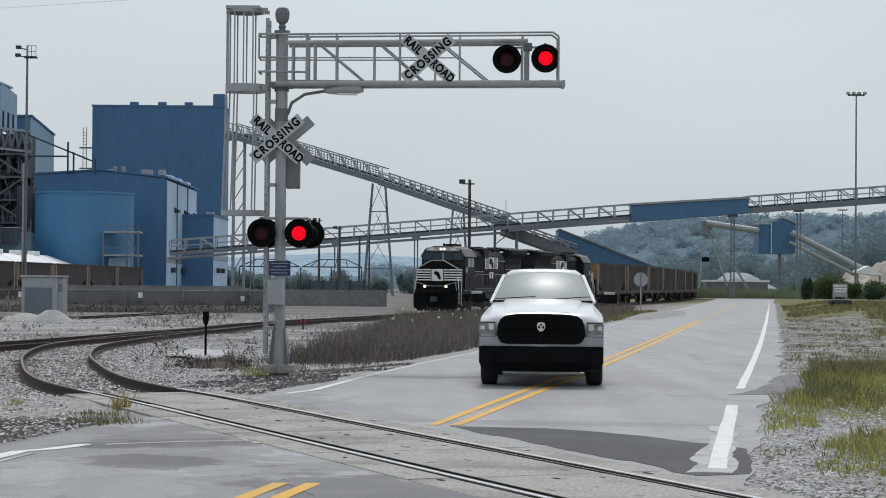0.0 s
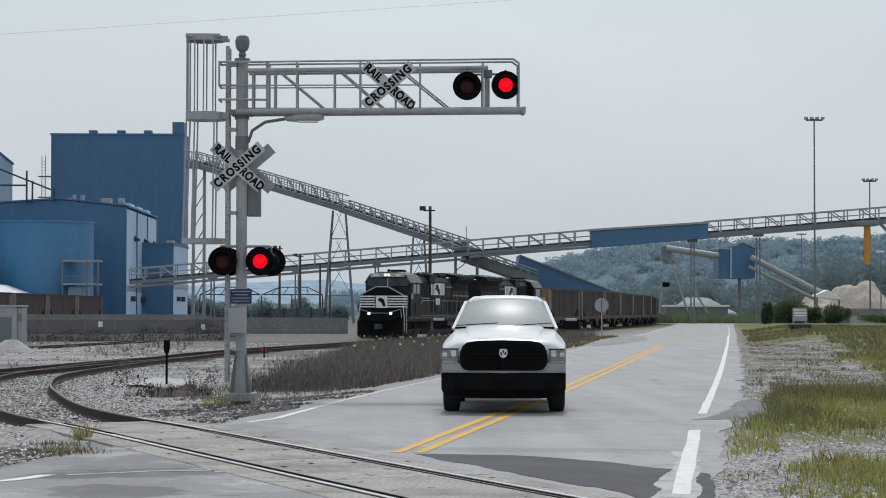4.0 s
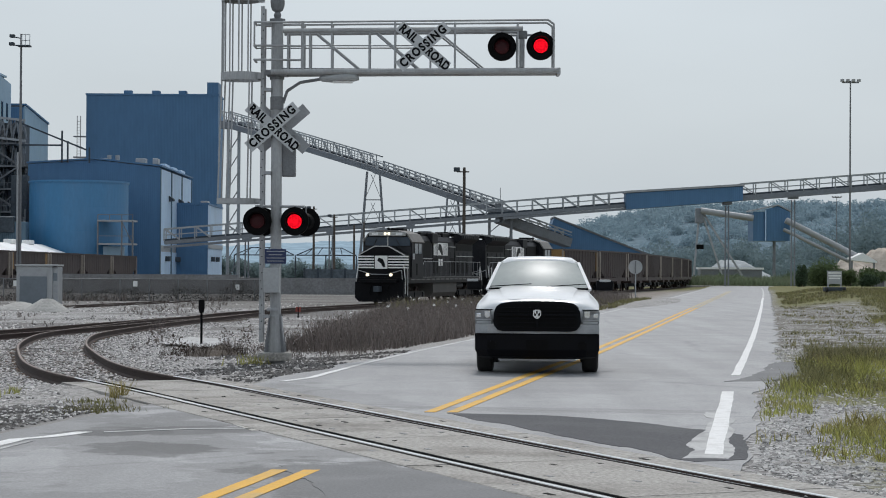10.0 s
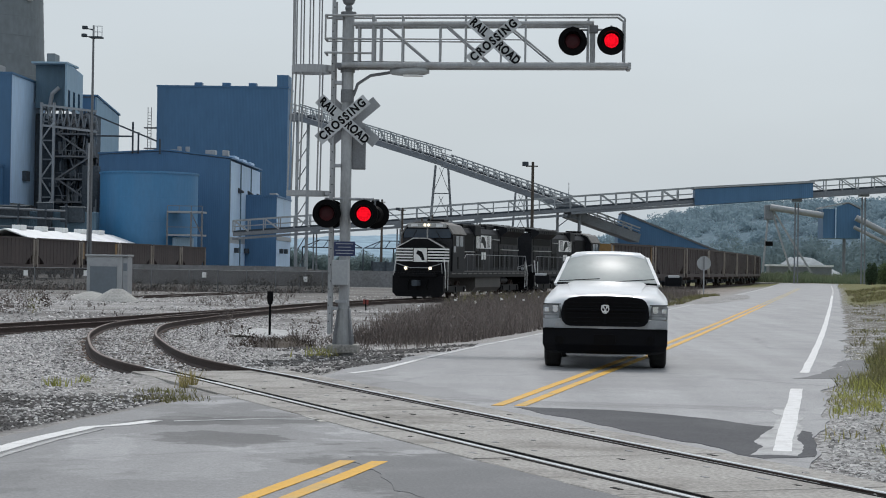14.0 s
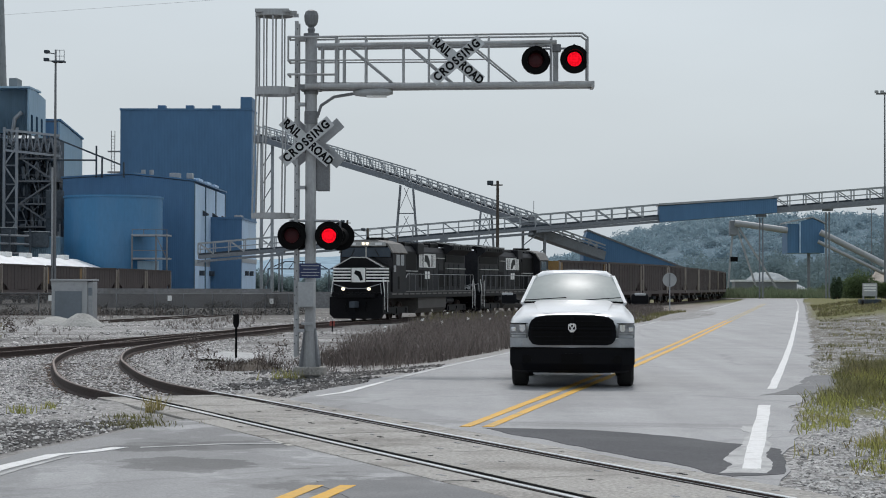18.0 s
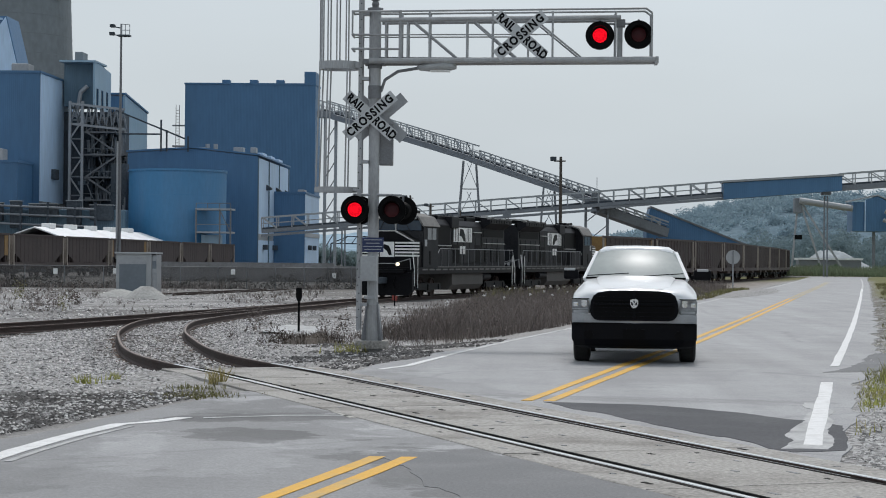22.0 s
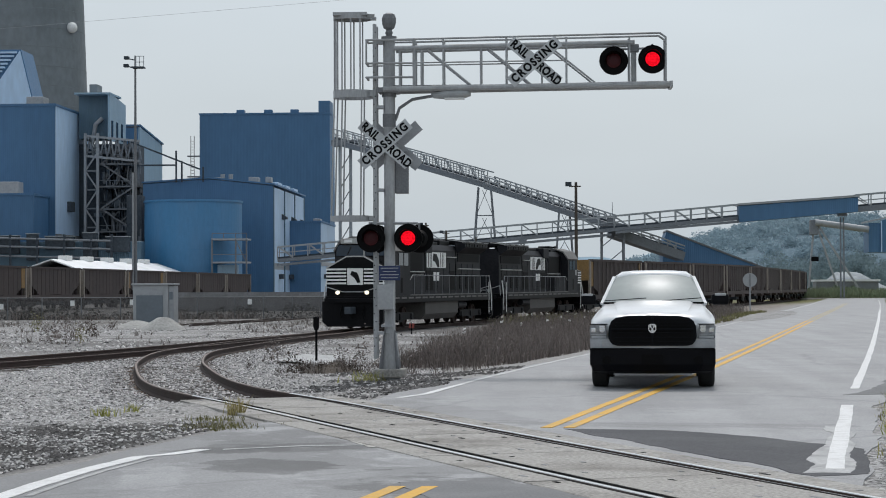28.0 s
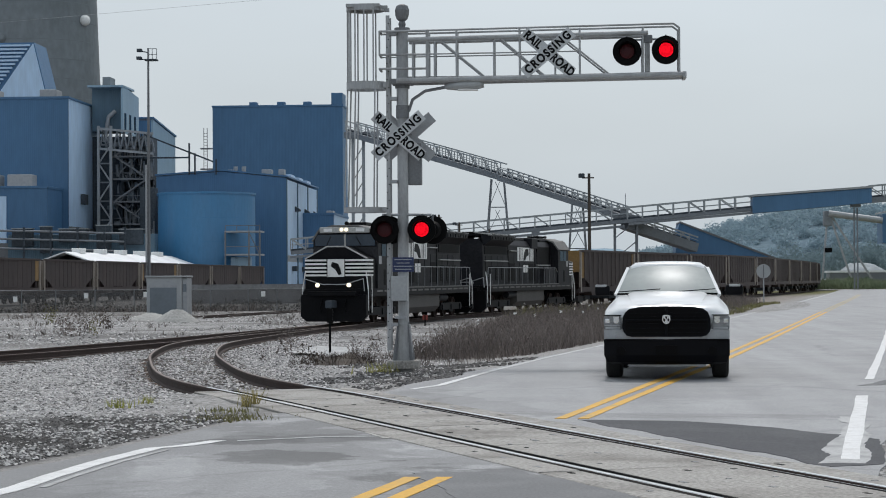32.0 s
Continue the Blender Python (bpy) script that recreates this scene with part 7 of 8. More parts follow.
def hopper(label, group, ochre=False):
    t = thing("hopper_car", pose(0, 0, 0), label, "hopper car", group)
    H = 7.55
    bm = B()
    # outline along the car: sloped ends, two discharge pockets
    prism(bm, [(-H, 2.3), (-H, 3.62), (H, 3.62), (H, 2.3), (5.2, 1.5), (4.4, 0.75), (2.6, 0.75), (1.6, 1.35), (-1.6, 1.35), (-2.6, 0.75), (-4.4, 0.75), (-5.2, 1.5)], "x", -1.5, 1.5)
    part("tub", bm, M["hopper"], t)
    part("coal_load", box(B(), -1.42, 1.42, -7.3, 7.3, 3.56, 3.66), M["dim"], t)
    for sx in (-1, 1):
        part("top_chord", box(B(), sx * 1.53 - 0.07, sx * 1.53 + 0.07, -H - 0.05, H + 0.05, 3.6, 3.76), M["hopper"], t)
        part("side_sill", box(B(), sx * 1.5 - 0.08, sx * 1.5 + 0.08, -H - 0.1, H + 0.1, 1.0, 1.32), M["hopper"], t)
        for k in range(12):
            part("rib", RIB, M["hopper"], t, "", pose(sx * 1.54, -6.6 + 1.2 * k, 0))
        for end in (-1, 1):
            part("end_post", POST, M["hopper_post"], t, "", pose(sx * 1.52, end * (H - 0.1), 0))
            part("corner_post", box(B(), sx * 1.45 - 0.06, sx * 1.45 + 0.06, end * 6.55 - 0.06, end * 6.55 + 0.06, 1.0, 2.1), M["hopper"], t)
        if ochre:
            part("paint_panel", box(B(), sx * 1.515 - 0.014, sx * 1.515 + 0.014, H - 1.25, H - 0.35, 1.9, 3.58), M["ochre"], t, "faded ochre panel")
            part("paint_panel", box(B(), sx * 1.515 - 0.014, sx * 1.515 + 0.014, -H + 0.35, -H + 0.9, 1.9, 3.58), M["ochre"], t, "faded ochre panel")
    for end in (-1, 1):
        part("end_sheet", box(B(), -1.5, 1.5, end * (H + 0.02) - 0.05, end * (H + 0.02) + 0.05, 2.3, 3.7), M["ochre"] if ochre and end > 0 else M["hopper"], t)
        part("end_platform", box(B(), -1.5, 1.5, min(end * 6.5, end * 7.75), max(end * 6.5, end * 7.75), 0.95, 1.15), M["hopper"], t)
        part("coupler", box(B(), -0.14, 0.14, min(end * 7.7, end * 8.1), max(end * 7.7, end * 8.1), 0.72, 1.0, 0.03), M["dim"], t)
        part("end_ladder", box(B(), 1.2, 1.5, min(end * 7.66, end * 7.7), max(end * 7.66, end * 7.7), 1.1, 3.6), M["hopper_post"], t)
        bogie(t, end * 5.9, 2, 1.78, 1.05)
    for y in (-3.5, 3.5):
        part("discharge_gate", box(B(), -0.9, 0.9, y - 0.8, y + 0.8, 0.45, 0.76, 0.04), M["dim"], t)
    return t


loco_a = locomotive("dusty black diesel freight locomotive with white nose stripes, headlights lit")
loco_b = copy_thing(loco_a, pose(0, 0, 0))
loco_b["label"] = "dusty black diesel freight locomotive coupled back to front"
car0 = hopper("weathered brown coal hopper car with faded ochre end panels", "coal cars of the moving train", True)
car1 = hopper("weathered brown ribbed coal hopper car with pale end posts", "coal cars of the moving train")
train = [(loco_a, 11.15, 0), (loco_b, 33.45, 180), (car0, 44.6 + 8.1, 0), (car1, 44.6 + 8.1 + 16.2, 0)]
for k in range(2, 16):
    train.append((copy_thing(car1, pose(0, 0, 0)), 44.6 + 8.1 + 16.2 * k, 0))

# standing coal cars behind the fence
P0, P1 = Vector((-46.6, 141)), Vector((-41.3, 262))
dv = (P1 - P0).normalized()
yaw = math.degrees(math.atan2(-dv.x, dv.y))
for k in range(8):
    c = P1 - dv * (8.1 + 16.2 * k)
    ob = copy_thing(car0 if k in (6, 3) else car1, pose(c.x, c.y, -0.1, 0, 0, yaw))
    tagged(ob, "standing brown coal hopper car behind the yard fence", "hopper car", "standing coal cars")

# ---- white pickup on the road ----
def pickup(at):
    t = thing("pickup_truck", at, "white full-size pickup truck with black grille and black lower bumper", "pickup truck")

    def ring(y, w, z0, zs, zt, crown, tuck=0.06):
        """One cross-section: sill, flank, shoulder, hood crown."""
        half = [(w - tuck, z0), (w, z0 + 0.18), (w + 0.004, (z0 + zs) / 2 + 0.1), (w - 0.005, zs - 0.06), (w - 0.05, zs), (w * 0.8, zt - 0.015), (w * 0.55, zt), (w * 0.25, zt + crown * 0.8)]
        return [(x, y, z) for x, z in half] + [(0, y, zt + crown)] + [(-x, y, z) for x, z in half[::-1]]

    # front wings and hood
    bm = B()
    loft(bm, [ring(0.12, 0.93, 0.62, 1.04, 1.1, 0.02), ring(0.2, 0.97, 0.55, 1.08, 1.17, 0.02), ring(0.45, 1.0, 0.5, 1.12, 1.225, 0.03), ring(0.9, 1.01, 0.5, 1.16, 1.28, 0.035),
              ring(1.4, 1.01, 0.45, 1.18, 1.33, 0.035), ring(1.78, 1.005, 0.4, 1.2, 1.37, 0.03)])
    part("front_body", bm, M["truck_paint"], t, "glossy white hood and wings", smooth=True)
    # raised hood panel with two creases
    bm = B()
    loft(bm, [[(-w, y, z0), (-w * 0.86, y, z0 + 0.028), (-w * 0.3, y, z0 + 0.034), (w * 0.3, y, z0 + 0.034), (w * 0.86, y, z0 + 0.028), (w, y, z0)] for y, w, z0 in
              ((0.26, 0.5, 1.17), (0.5, 0.56, 1.228), (0.9, 0.6, 1.288), (1.4, 0.64, 1.338), (1.72, 0.66, 1.37))], False, False)
    part("hood_bulge", bm, M["truck_paint"], t, smooth=True)
    # doors and cab sides, bed
    bm = B()
    loft(bm, [ring(1.78, 1.0, 0.4, 1.2, 1.36, 0.0), ring(2.6, 1.0, 0.38, 1.2, 1.3, 0.0), ring(4.0, 1.0, 0.38, 1.2, 1.3, 0.0), ring(4.05, 1.0, 0.4, 1.2, 1.32, 0.0), ring(5.75, 1.0, 0.45, 1.2, 1.32, 0.0), ring(5.8, 0.96, 0.5, 1.15, 1.27, 0.0)])
    part("rear_body", bm, M["truck_paint"], t, smooth=True)
    # greenhouse
    def hoop(y, wb, wt, z0, z1, round_=0.07):
        return [(wb, y, z0), (wt + (wb - wt) * 0.45, y, z0 + (z1 - z0) * 0.6), (wt, y, z1 - round_), (wt - round_ * 1.3, y, z1 - 0.012), (wt * 0.5, y, z1 + 0.006), (0, y, z1 + 0.012),
                (-wt * 0.5, y, z1 + 0.006), (-wt + round_ * 1.3, y, z1 - 0.012), (-wt, y, z1 - round_), (-wt - (wb - wt) * 0.45, y, z0 + (z1 - z0) * 0.6), (-wb, y, z0)]
    bm = B()
    loft(bm, [hoop(2.0, 0.88, 0.84, 1.3, 1.385, 0.02), hoop(2.25, 0.88, 0.77, 1.3, 1.545, 0.04), hoop(2.5, 0.88, 0.69, 1.3, 1.76, 0.06), hoop(2.52, 0.88, 0.685, 1.3, 1.85, 0.09), hoop(2.62, 0.88, 0.685, 1.28, 1.893, 0.1),
              hoop(2.8, 0.88, 0.685, 1.26, 1.91, 0.1), hoop(3.4, 0.88, 0.685, 1.26, 1.91, 0.1), hoop(3.9, 0.88, 0.67, 1.26, 1.86, 0.1), hoop(3.98, 0.87, 0.65, 1.26, 1.8, 0.1)])
    part("cab_roof", bm, M["truck_paint"], t, smooth=True)
    # windscreen, slightly bowed, and its pillars
    def screen(dx, dn):
        rows = []
        for v in np.linspace(0, 1, 9):
            row = []
            for u in np.linspace(-1, 1, 17):
                w = (0.835 + dx) * (1 - v) + (0.64 + dx) * v
                row.append((u * w, 1.74 + 0.72 * v + 0.15 * u * u - 0.006 * math.sin(math.pi * v) - dn, 1.385 + 0.455 * v + 0.03 * math.sin(math.pi * v) - 0.012 * u * u + dn * 0.5))
            rows.append(row)
        return rows
    bm = B()
    loft(bm, screen(0, 0.006), False, False)
    part("windscreen", bm, M["windscreen"], t, "windscreen glaring with sky light", smooth=True)
    bm = B()
    loft(bm, screen(0.02, -0.012), False, False)
    part("windscreen_backing", bm, M["black"], t, smooth=True)
    for sx in (-1, 1):
        bm = B()
        beam(bm, (sx * 0.868, 1.86, 1.345), (sx * 0.675, 2.5, 1.8), 0.055, 0.04)
        part("pillar", bm, M["truck_paint"], t)
        bm = B()
        loft(bm, [[(sx * (0.88 - 0.324 * (z - 1.3) + o), y, z) for y, z in ((2.2, 1.4), (2.62, 1.63), (3.5, 1.63), (3.72, 1.4))] for o in (-0.02, 0.004)])
        part("side_window", bm, M["glass"], t)
    part("cowl", box(B(), -0.84, 0.84, 1.68, 1.8, 1.345, 1.378, 0.008), M["black"], t)
    for x0, x1, z1 in ((-0.82, -0.12, 0.045), (0.14, 0.8, 0.045)):
        bm = B()
        beam(bm, (x0, 1.74, 1.4), (x1, 1.76, 1.4 + z1), 0.014, 0.014)
        part("wiper", bm, M["black"], t)
    # grille: rounded black surround, mesh and cross bar
    out = []
    for x, z in ((-0.55, 0.695), (0.55, 0.695), (0.63, 0.715), (0.68, 0.775), (0.7, 0.85), (0.69, 1.0), (0.65, 1.09), (0.58, 1.14), (0.4, 1.17), (0, 1.178), (-0.4, 1.17), (-0.58, 1.14), (-0.65, 1.09), (-0.69, 1.0), (-0.7, 0.85), (-0.68, 0.775), (-0.63, 0.715)):
        out.append((x, z))
    gr = part("grille", prism(B(), out, "y", -0.125, 0.2), M["plastic"], t, "black plastic grille")
    inn = [(x * 0.93, 0.92 + (z - 0.92) * 0.86) for x, z in out]
    part("grille_mesh", prism(B(), inn, "y", -0.128, -0.12), M["black"], gr)
    for z in (0.76, 0.83, 0.9, 1.01, 1.07):
        part("grille_bar", box(B(), -0.6, 0.6, -0.142, -0.13, z - 0.007, z + 0.007), M["plastic"], gr)
    part("grille_crossbar", box(B(), -0.65, 0.65, -0.157, -0.127, 0.945, 0.975, 0.006), M["plastic"], gr)
    part("grille_upright", box(B(), -0.02, 0.02, -0.152, -0.127, 0.72, 1.14, 0.004), M["plastic"], gr)
    bm = B()
    prism(bm, [(-0.06, 1.03), (-0.066, 0.96), (-0.045, 0.92), (-0.02, 0.9), (0.02, 0.9), (0.045, 0.92), (0.066, 0.96), (0.06, 1.03), (0.03, 1.042), (-0.03, 1.042)], "y", -0.178, -0.155)
    badge = part("badge", bm, M["chrome"], gr, "plain chrome badge")
    for sx in (-1, 1):
        part("badge_inlay", prism(B(), [(sx * 0.012, 0.965), (sx * 0.042, 1.0), (sx * 0.05, 0.96), (sx * 0.03, 0.935)], "y", -0.181, -0.178), M["black"], badge)
    part("badge_inlay", prism(B(), [(-0.018, 1.02), (0.018, 1.02), (0.008, 0.98), (-0.008, 0.98)], "y", -0.181, -0.178), M["black"], badge)
    # headlights
    for sx in (-1, 1):
        bm = B()
        prism(bm, [(sx * 0.715, 0.79), (sx * 0.99, 0.81), (sx * 1.0, 1.0), (sx * 0.96, 1.045), (sx * 0.74, 1.04)], "y", 0.03, 0.3)
        hl = part("headlight", bm, M["lamp_glass"], t, "clear unlit headlight")
        part("reflector", tube(B(), (sx * 0.8, 0.02, 0.95), (sx * 0.8, 0.06, 0.95), 0.045, 16), M["chrome"], hl)
        part("reflector", box(B(), min(sx * 0.9, sx * 0.975), max(sx * 0.9, sx * 0.975), 0.02, 0.05, 0.91, 0.98, 0.01), M["chrome"], hl)
        part("lamp_bar", box(B(), min(sx * 0.74, sx * 0.97), max(sx * 0.74, sx * 0.97), 0.012, 0.04, 0.81, 0.85), M["cabinet"], hl)
        part("lamp_cover", box(B(), min(sx * 0.73, sx * 0.985), max(sx * 0.73, sx * 0.985), 0.01, 0.016, 0.872, 0.88), M["cabinet"], hl)
        part("lamp_rim", box(B(), min(sx * 0.715, sx * 0.99), max(sx * 0.715, sx * 0.99), 0.0, 0.03, 1.03, 1.045), M["plastic"], hl)
        part("bulb_shade", box(B(), min(sx * 0.755, sx * 0.845), max(sx * 0.755, sx * 0.845), 0.008, 0.03, 0.985, 1.015), M["chrome"], hl)
        # mirrors
        bm = B()
        box(bm, min(sx * 0.97, sx * (1.25 + 0.02 * sx)), max(sx * 0.97, sx * (1.25 + 0.02 * sx)), 1.98, 2.14, 1.33, 1.515, 0.05)
        mi = part("mirror", bm, M["plastic"], t, "black door mirror")
        # sky highlight on the mirror's top, put on as a pale strip
        part("mirror_cap", box(B(), min(sx * 1.03, sx * 1.22), max(sx * 1.03, sx * 1.22), 1.972, 2.1, 1.48, 1.522, 0.015), M["cabinet"], mi, "pale strip for the sky highlight on the mirror")
        bm = B()
        beam(bm, (sx * 0.92, 2.06, 1.37), (sx * 1.1, 2.06, 1.41), 0.09, 0.06)
        part("mirror_arm", bm, M["plastic"], mi)
    # bumper: painted beam over black valance
    bm = B()
    loft(bm, [[(-1.0, 0.25, z0), (-0.99, 0.02, z0), (-0.8, -0.06, z0), (0, -0.1, z0), (0.8, -0.06, z0), (0.99, 0.02, z0), (1.0, 0.25, z0)] for z0 in (0.655, 0.8)] + [[(-0.99, 0.3, 0.81), (-0.97, 0.08, 0.81), (-0.8, 0.0, 0.81), (0, -0.03, 0.81), (0.8, 0.0, 0.81), (0.97, 0.08, 0.81), (0.99, 0.3, 0.81)]], False, False)
    part("bumper_top", bm, M["galv"], t, "grey upper bumper beam", smooth=False)
    bm = B()
    loft(bm, [[(-1.0 * k, 0.25, z0), (-0.995 * k, 0.01 + dy, z0), (-0.8 * k, -0.08 + dy, z0), (0, -0.12 + dy, z0), (0.8 * k, -0.08 + dy, z0), (0.995 * k, 0.01 + dy, z0), (1.0 * k, 0.25, z0)] for z0, k, dy in ((0.25, 0.86, 0.14), (0.29, 0.95, 0.06), (0.4, 1.0, 0.0), (0.64, 1.0, 0.0), (0.66, 0.99, 0.03))], False, False)
    part("bumper", bm, M["plastic"], t, "black lower bumper", smooth=False)
    part("bumper_lip", box(B(), -0.97, 0.97, -0.1, 0.1, 0.635, 0.66, 0.01), M["black"], t)
    part("plate_recess", box(B(), -0.17, 0.17, -0.13, -0.115, 0.42, 0.56), M["black"], t)
    for x in (-0.72, 0.72):
        part("fog_recess", tube(B(), (x, -0.1, 0.47), (x, -0.07, 0.47), 0.07, 14), M["black"], t)
    # added pale bar for the bright ground seen beneath the bumper
    part("skid_bar", box(B(), -0.62, 0.62, 0.06, 0.14, 0.225, 0.25), M["cabinet"], t)
    part("chassis", box(B(), -0.75, 0.75, 0.4, 5.5, 0.32, 0.6), M["black"], t)
    for sx in (-1, 1):
        for y in (0.98, 4.55):
            bm = B()
            prof = [(0.2, -0.13), (0.33, -0.135), (0.385, -0.12), (0.4, -0.09), (0.4, 0.09), (0.385, 0.12), (0.33, 0.135), (0.2, 0.13)]
            loft(bm, [[(x, r * math.cos(a), r * math.sin(a)) for a in np.linspace(0, 2 * math.pi, 33)[:-1]] for r, x in prof], True, False)
            w = part("wheel", bm, M["tyre"], t, "", pose(sx * 0.86, y, 0.4))
            part("rim", tube(B(), (sx * 0.06, 0, 0), (sx * 0.12, 0, 0), 0.21, 20), M["cabinet"], w)
    part("tailgate", box(B(), -0.9, 0.9, 5.79, 5.86, 0.7, 1.3, 0.01), M["truck_paint"], t)
    return t


# grey base colour stands in for the sky mirrored in the glass
ws = mat("windscreen_sky_grey", (0.33, 0.36, 0.355), 0.33, 0, 0.06, 2, 8, 0.0, (0.22, 0.24, 0.24), 0.5)
ws.node_tree.nodes["Principled BSDF"].inputs["Coat Weight"].default_value = 0.0
ws.node_tree.nodes["Principled BSDF"].inputs["Coat Roughness"].default_value = 0.1
ws.node_tree.nodes["Principled BSDF"].inputs["Specular IOR Level"].default_value = 0.15
M["windscreen"] = ws
M["lamp_glass"] = mat("lamp_glass", (0.3, 0.31, 0.325), 0.1, 0.2, 0.1, 9, 40, 0.05, (0.06, 0.06, 0.062), 0.7)
pickup(pose(1.58, 31.65, 0.0, 0, 0, -3.6))

# ---- signs and shrubs along the road ----
rs = thing("round_sign", pose(12.8, 128, land(12.8, 128)), "bare grey back of a round advance warning sign on a post", "road sign")
zc = 2.1 - land(12.8, 128)
part("post", box(B(), -0.04, 0.04, -0.03, 0.03, 0, zc + 0.4), M["galv"], rs)
bm = B()
tube(bm, (0, 0.04, zc), (0, 0.06, zc), 0.455, 32)
part("disc", bm, M["cabinet"], rs)
part("backing_strip", box(B(), -0.03, 0.03, -0.05, -0.03, zc - 0.4, zc + 0.4), M["galv_dark"], rs)
zb = land(28.1, 140)
bs = thing("site_board", pose(28.1, 140, zb), "grey site notice board on a low trailer base", "sign board")
part("board", box(B(), -0.52, 0.52, -0.03, 0.03, 0.62, 1.55, 0.01), M["cabinet"], bs)
for z, w in ((1.4, 0.9), (1.2, 0.9), (1.02, 0.8)):
    part("print_bar", box(B(), -w / 2, w / 2, -0.036, -0.032, z - 0.05, z + 0.05), M["white"], bs)
for x in (-0.45, 0.45):
    part("leg", box(B(), x - 0.05, x + 0.05, -0.05, 0.05, 0, 0.62), M["galv"], bs)
part("base", box(B(), -0.75, 0.75, -0.4, 0.4, 0.1, 0.4, 0.04), M["dim"], bs)
for x in (-0.6, 0.6):
    part("wheel", tube(B(), (x - 0.07, -0.35, 0.18), (x + 0.07, -0.35, 0.18), 0.2, 14), M["tyre"], bs)


# ---- loose stones, weeds and grass ----
rng = np.random.default_rng(11)


def rocks(name, pts, sizes, material, label):
    # a rough eight-cornered lump keeps each stone cheap
    oct_v = np.array([(1, 0, 0), (-1, 0, 0), (0, 1, 0), (0, -1, 0), (0, 0, 1), (0, 0, -1), (0.6, 0.6, 0.6), (-0.6, -0.5, 0.65)], float)
    oct_f = np.array([(4, 0, 6), (0, 2, 6), (2, 4, 6), (2, 1, 4), (1, 7, 4), (1, 3, 7), (3, 4, 7), (3, 0, 4)])
    n = len(pts)
    jig = rng.uniform(0.55, 1.25, (n, 8, 1)) * oct_v[None]
    ang = rng.uniform(0, 2 * np.pi, n)
    c, s = np.cos(ang), np.sin(ang)
    x = jig[:, :, 0] * c[:, None] - jig[:, :, 1] * s[:, None]
    y = jig[:, :, 0] * s[:, None] + jig[:, :, 1] * c[:, None]
    v = np.stack([x, y, jig[:, :, 2] * 0.65], 2) * sizes[:, None, None] + pts[:, None, :]
    f = oct_f[None] + (np.arange(n) * 8)[:, None, None]
    me = bpy.data.meshes.new(name)
    me.from_pydata(v.reshape(-1, 3).tolist(), [], f.reshape(-1, 3).tolist())
    me.materials.append(M[material])
    return tagged(new(name, me), label, "stones", "", "stuff")


def scatter(n, x0, x1, y0, y1, keep, power=1.0):
    out = []
    xs, ys = rng.uniform(x0, x1, n), y0 + (y1 - y0) * rng.random(n) ** power
    for x, y in zip(xs, ys):
        if keep(x, y):
            out.append((x, y, land(x, y)))
    return np.array(out)


def yard(x, y):
    d = x - road_x(y)
    if -0.075 * y - 12 > x - 0.02 * y and x < -0.26 * y:
        return False
    if d > -3.9 and y < 31:
        return False
    return d < -4.0 and not (off_track(x, y) < 1.7 and y < 28.6)


near_bed = lambda x, y: y < 24.2 + 1.4 * noise.noise((x * 0.7, y * 0.4, 2))
p = scatter(58000, -14, -2.4, 15, 62, lambda x, y: yard(x, y) and (not near_bed(x, y) or rng.random() < 0.3), 1.5)
rocks("ballast_stones", p, rng.uniform(0.009, 0.026, len(p)) * rng.choice([1, 1, 1.6], len(p)), "stone", "loose pale ballast stones over the yard")
p = scatter(20000, -9, -3.2, 15.5, 27, lambda x, y: yard(x, y) and near_bed(x, y), 1.2)
rocks("dark_stones", p, rng.uniform(0.01, 0.032, len(p)), "stone_dark", "dark grey loose stones by the road shoulder")
p = scatter(9000, -9, -3.2, 15.5, 27, lambda x, y: yard(x, y) and near_bed(x, y) and noise.noise((x * 2.2, y * 1.1, 5)) > -0.2, 1.2)
rocks("pale_stones", p + (0, 0, 0.015), rng.uniform(0.012, 0.03, len(p)), "chip", "paler broken stones among the dark ones")
p = scatter(5200, -4.6, 1.2, 30, 42, lambda x, y: -8.0 < x - road_x(y) < -3.7 and noise.noise((x * 0.5, y * 0.5, 8)) > -0.15)
rocks("dark_stones", p, rng.uniform(0.02, 0.06, len(p)), "stone_dark", "broken dark stones beside the signal")
p = scatter(44000, 2.5, 10, 14, 44, lambda x, y: 3.75 < x - road_x(y) < 7.5, 1.4)
rocks("verge_gravel", p, rng.uniform(0.007, 0.021, len(p)) * rng.choice([1, 1, 1, 1.8], len(p)), "chip", "loose pale gravel on the road verge")
p = scatter(34000, -13, -4.0, 29, 80, lambda x, y: off_track(x, y) < 2.4 and abs(off_track(x, y) - GAUGE) > 0.1, 1.3)
p[:, 2] = [rail_z(y) - 0.168 for y in p[:, 1]]
rocks("ballast_stones", p, rng.uniform(0.016, 0.04, len(p)), "stone", "pale ballast between and beside the rails")


p = scatter(20000, -13, -2.5, 28.8, 75, lambda x, y: abs(off_track(x, y) - GAUGE) < 0.2, 1.3)
p[:, 2] = [rail_z(y) - 0.178 for y in p[:, 1]]
rocks("rusty_stones", p, rng.uniform(0.016, 0.04, len(p)), "stone_rust", "rust-stained stones along the rails")
p = scatter(9000, -40, -6, 62, 126, lambda x, y: x - road_x(y) < -9 and off_track(x, y) > 2.4 and noise.noise((x * 0.2, y * 0.12, 17)) > -0.15, 1.2)
rocks("yard_rubble", p, rng.uniform(0.03, 0.085, len(p)), "stone", "scattered rubble over the far yard")


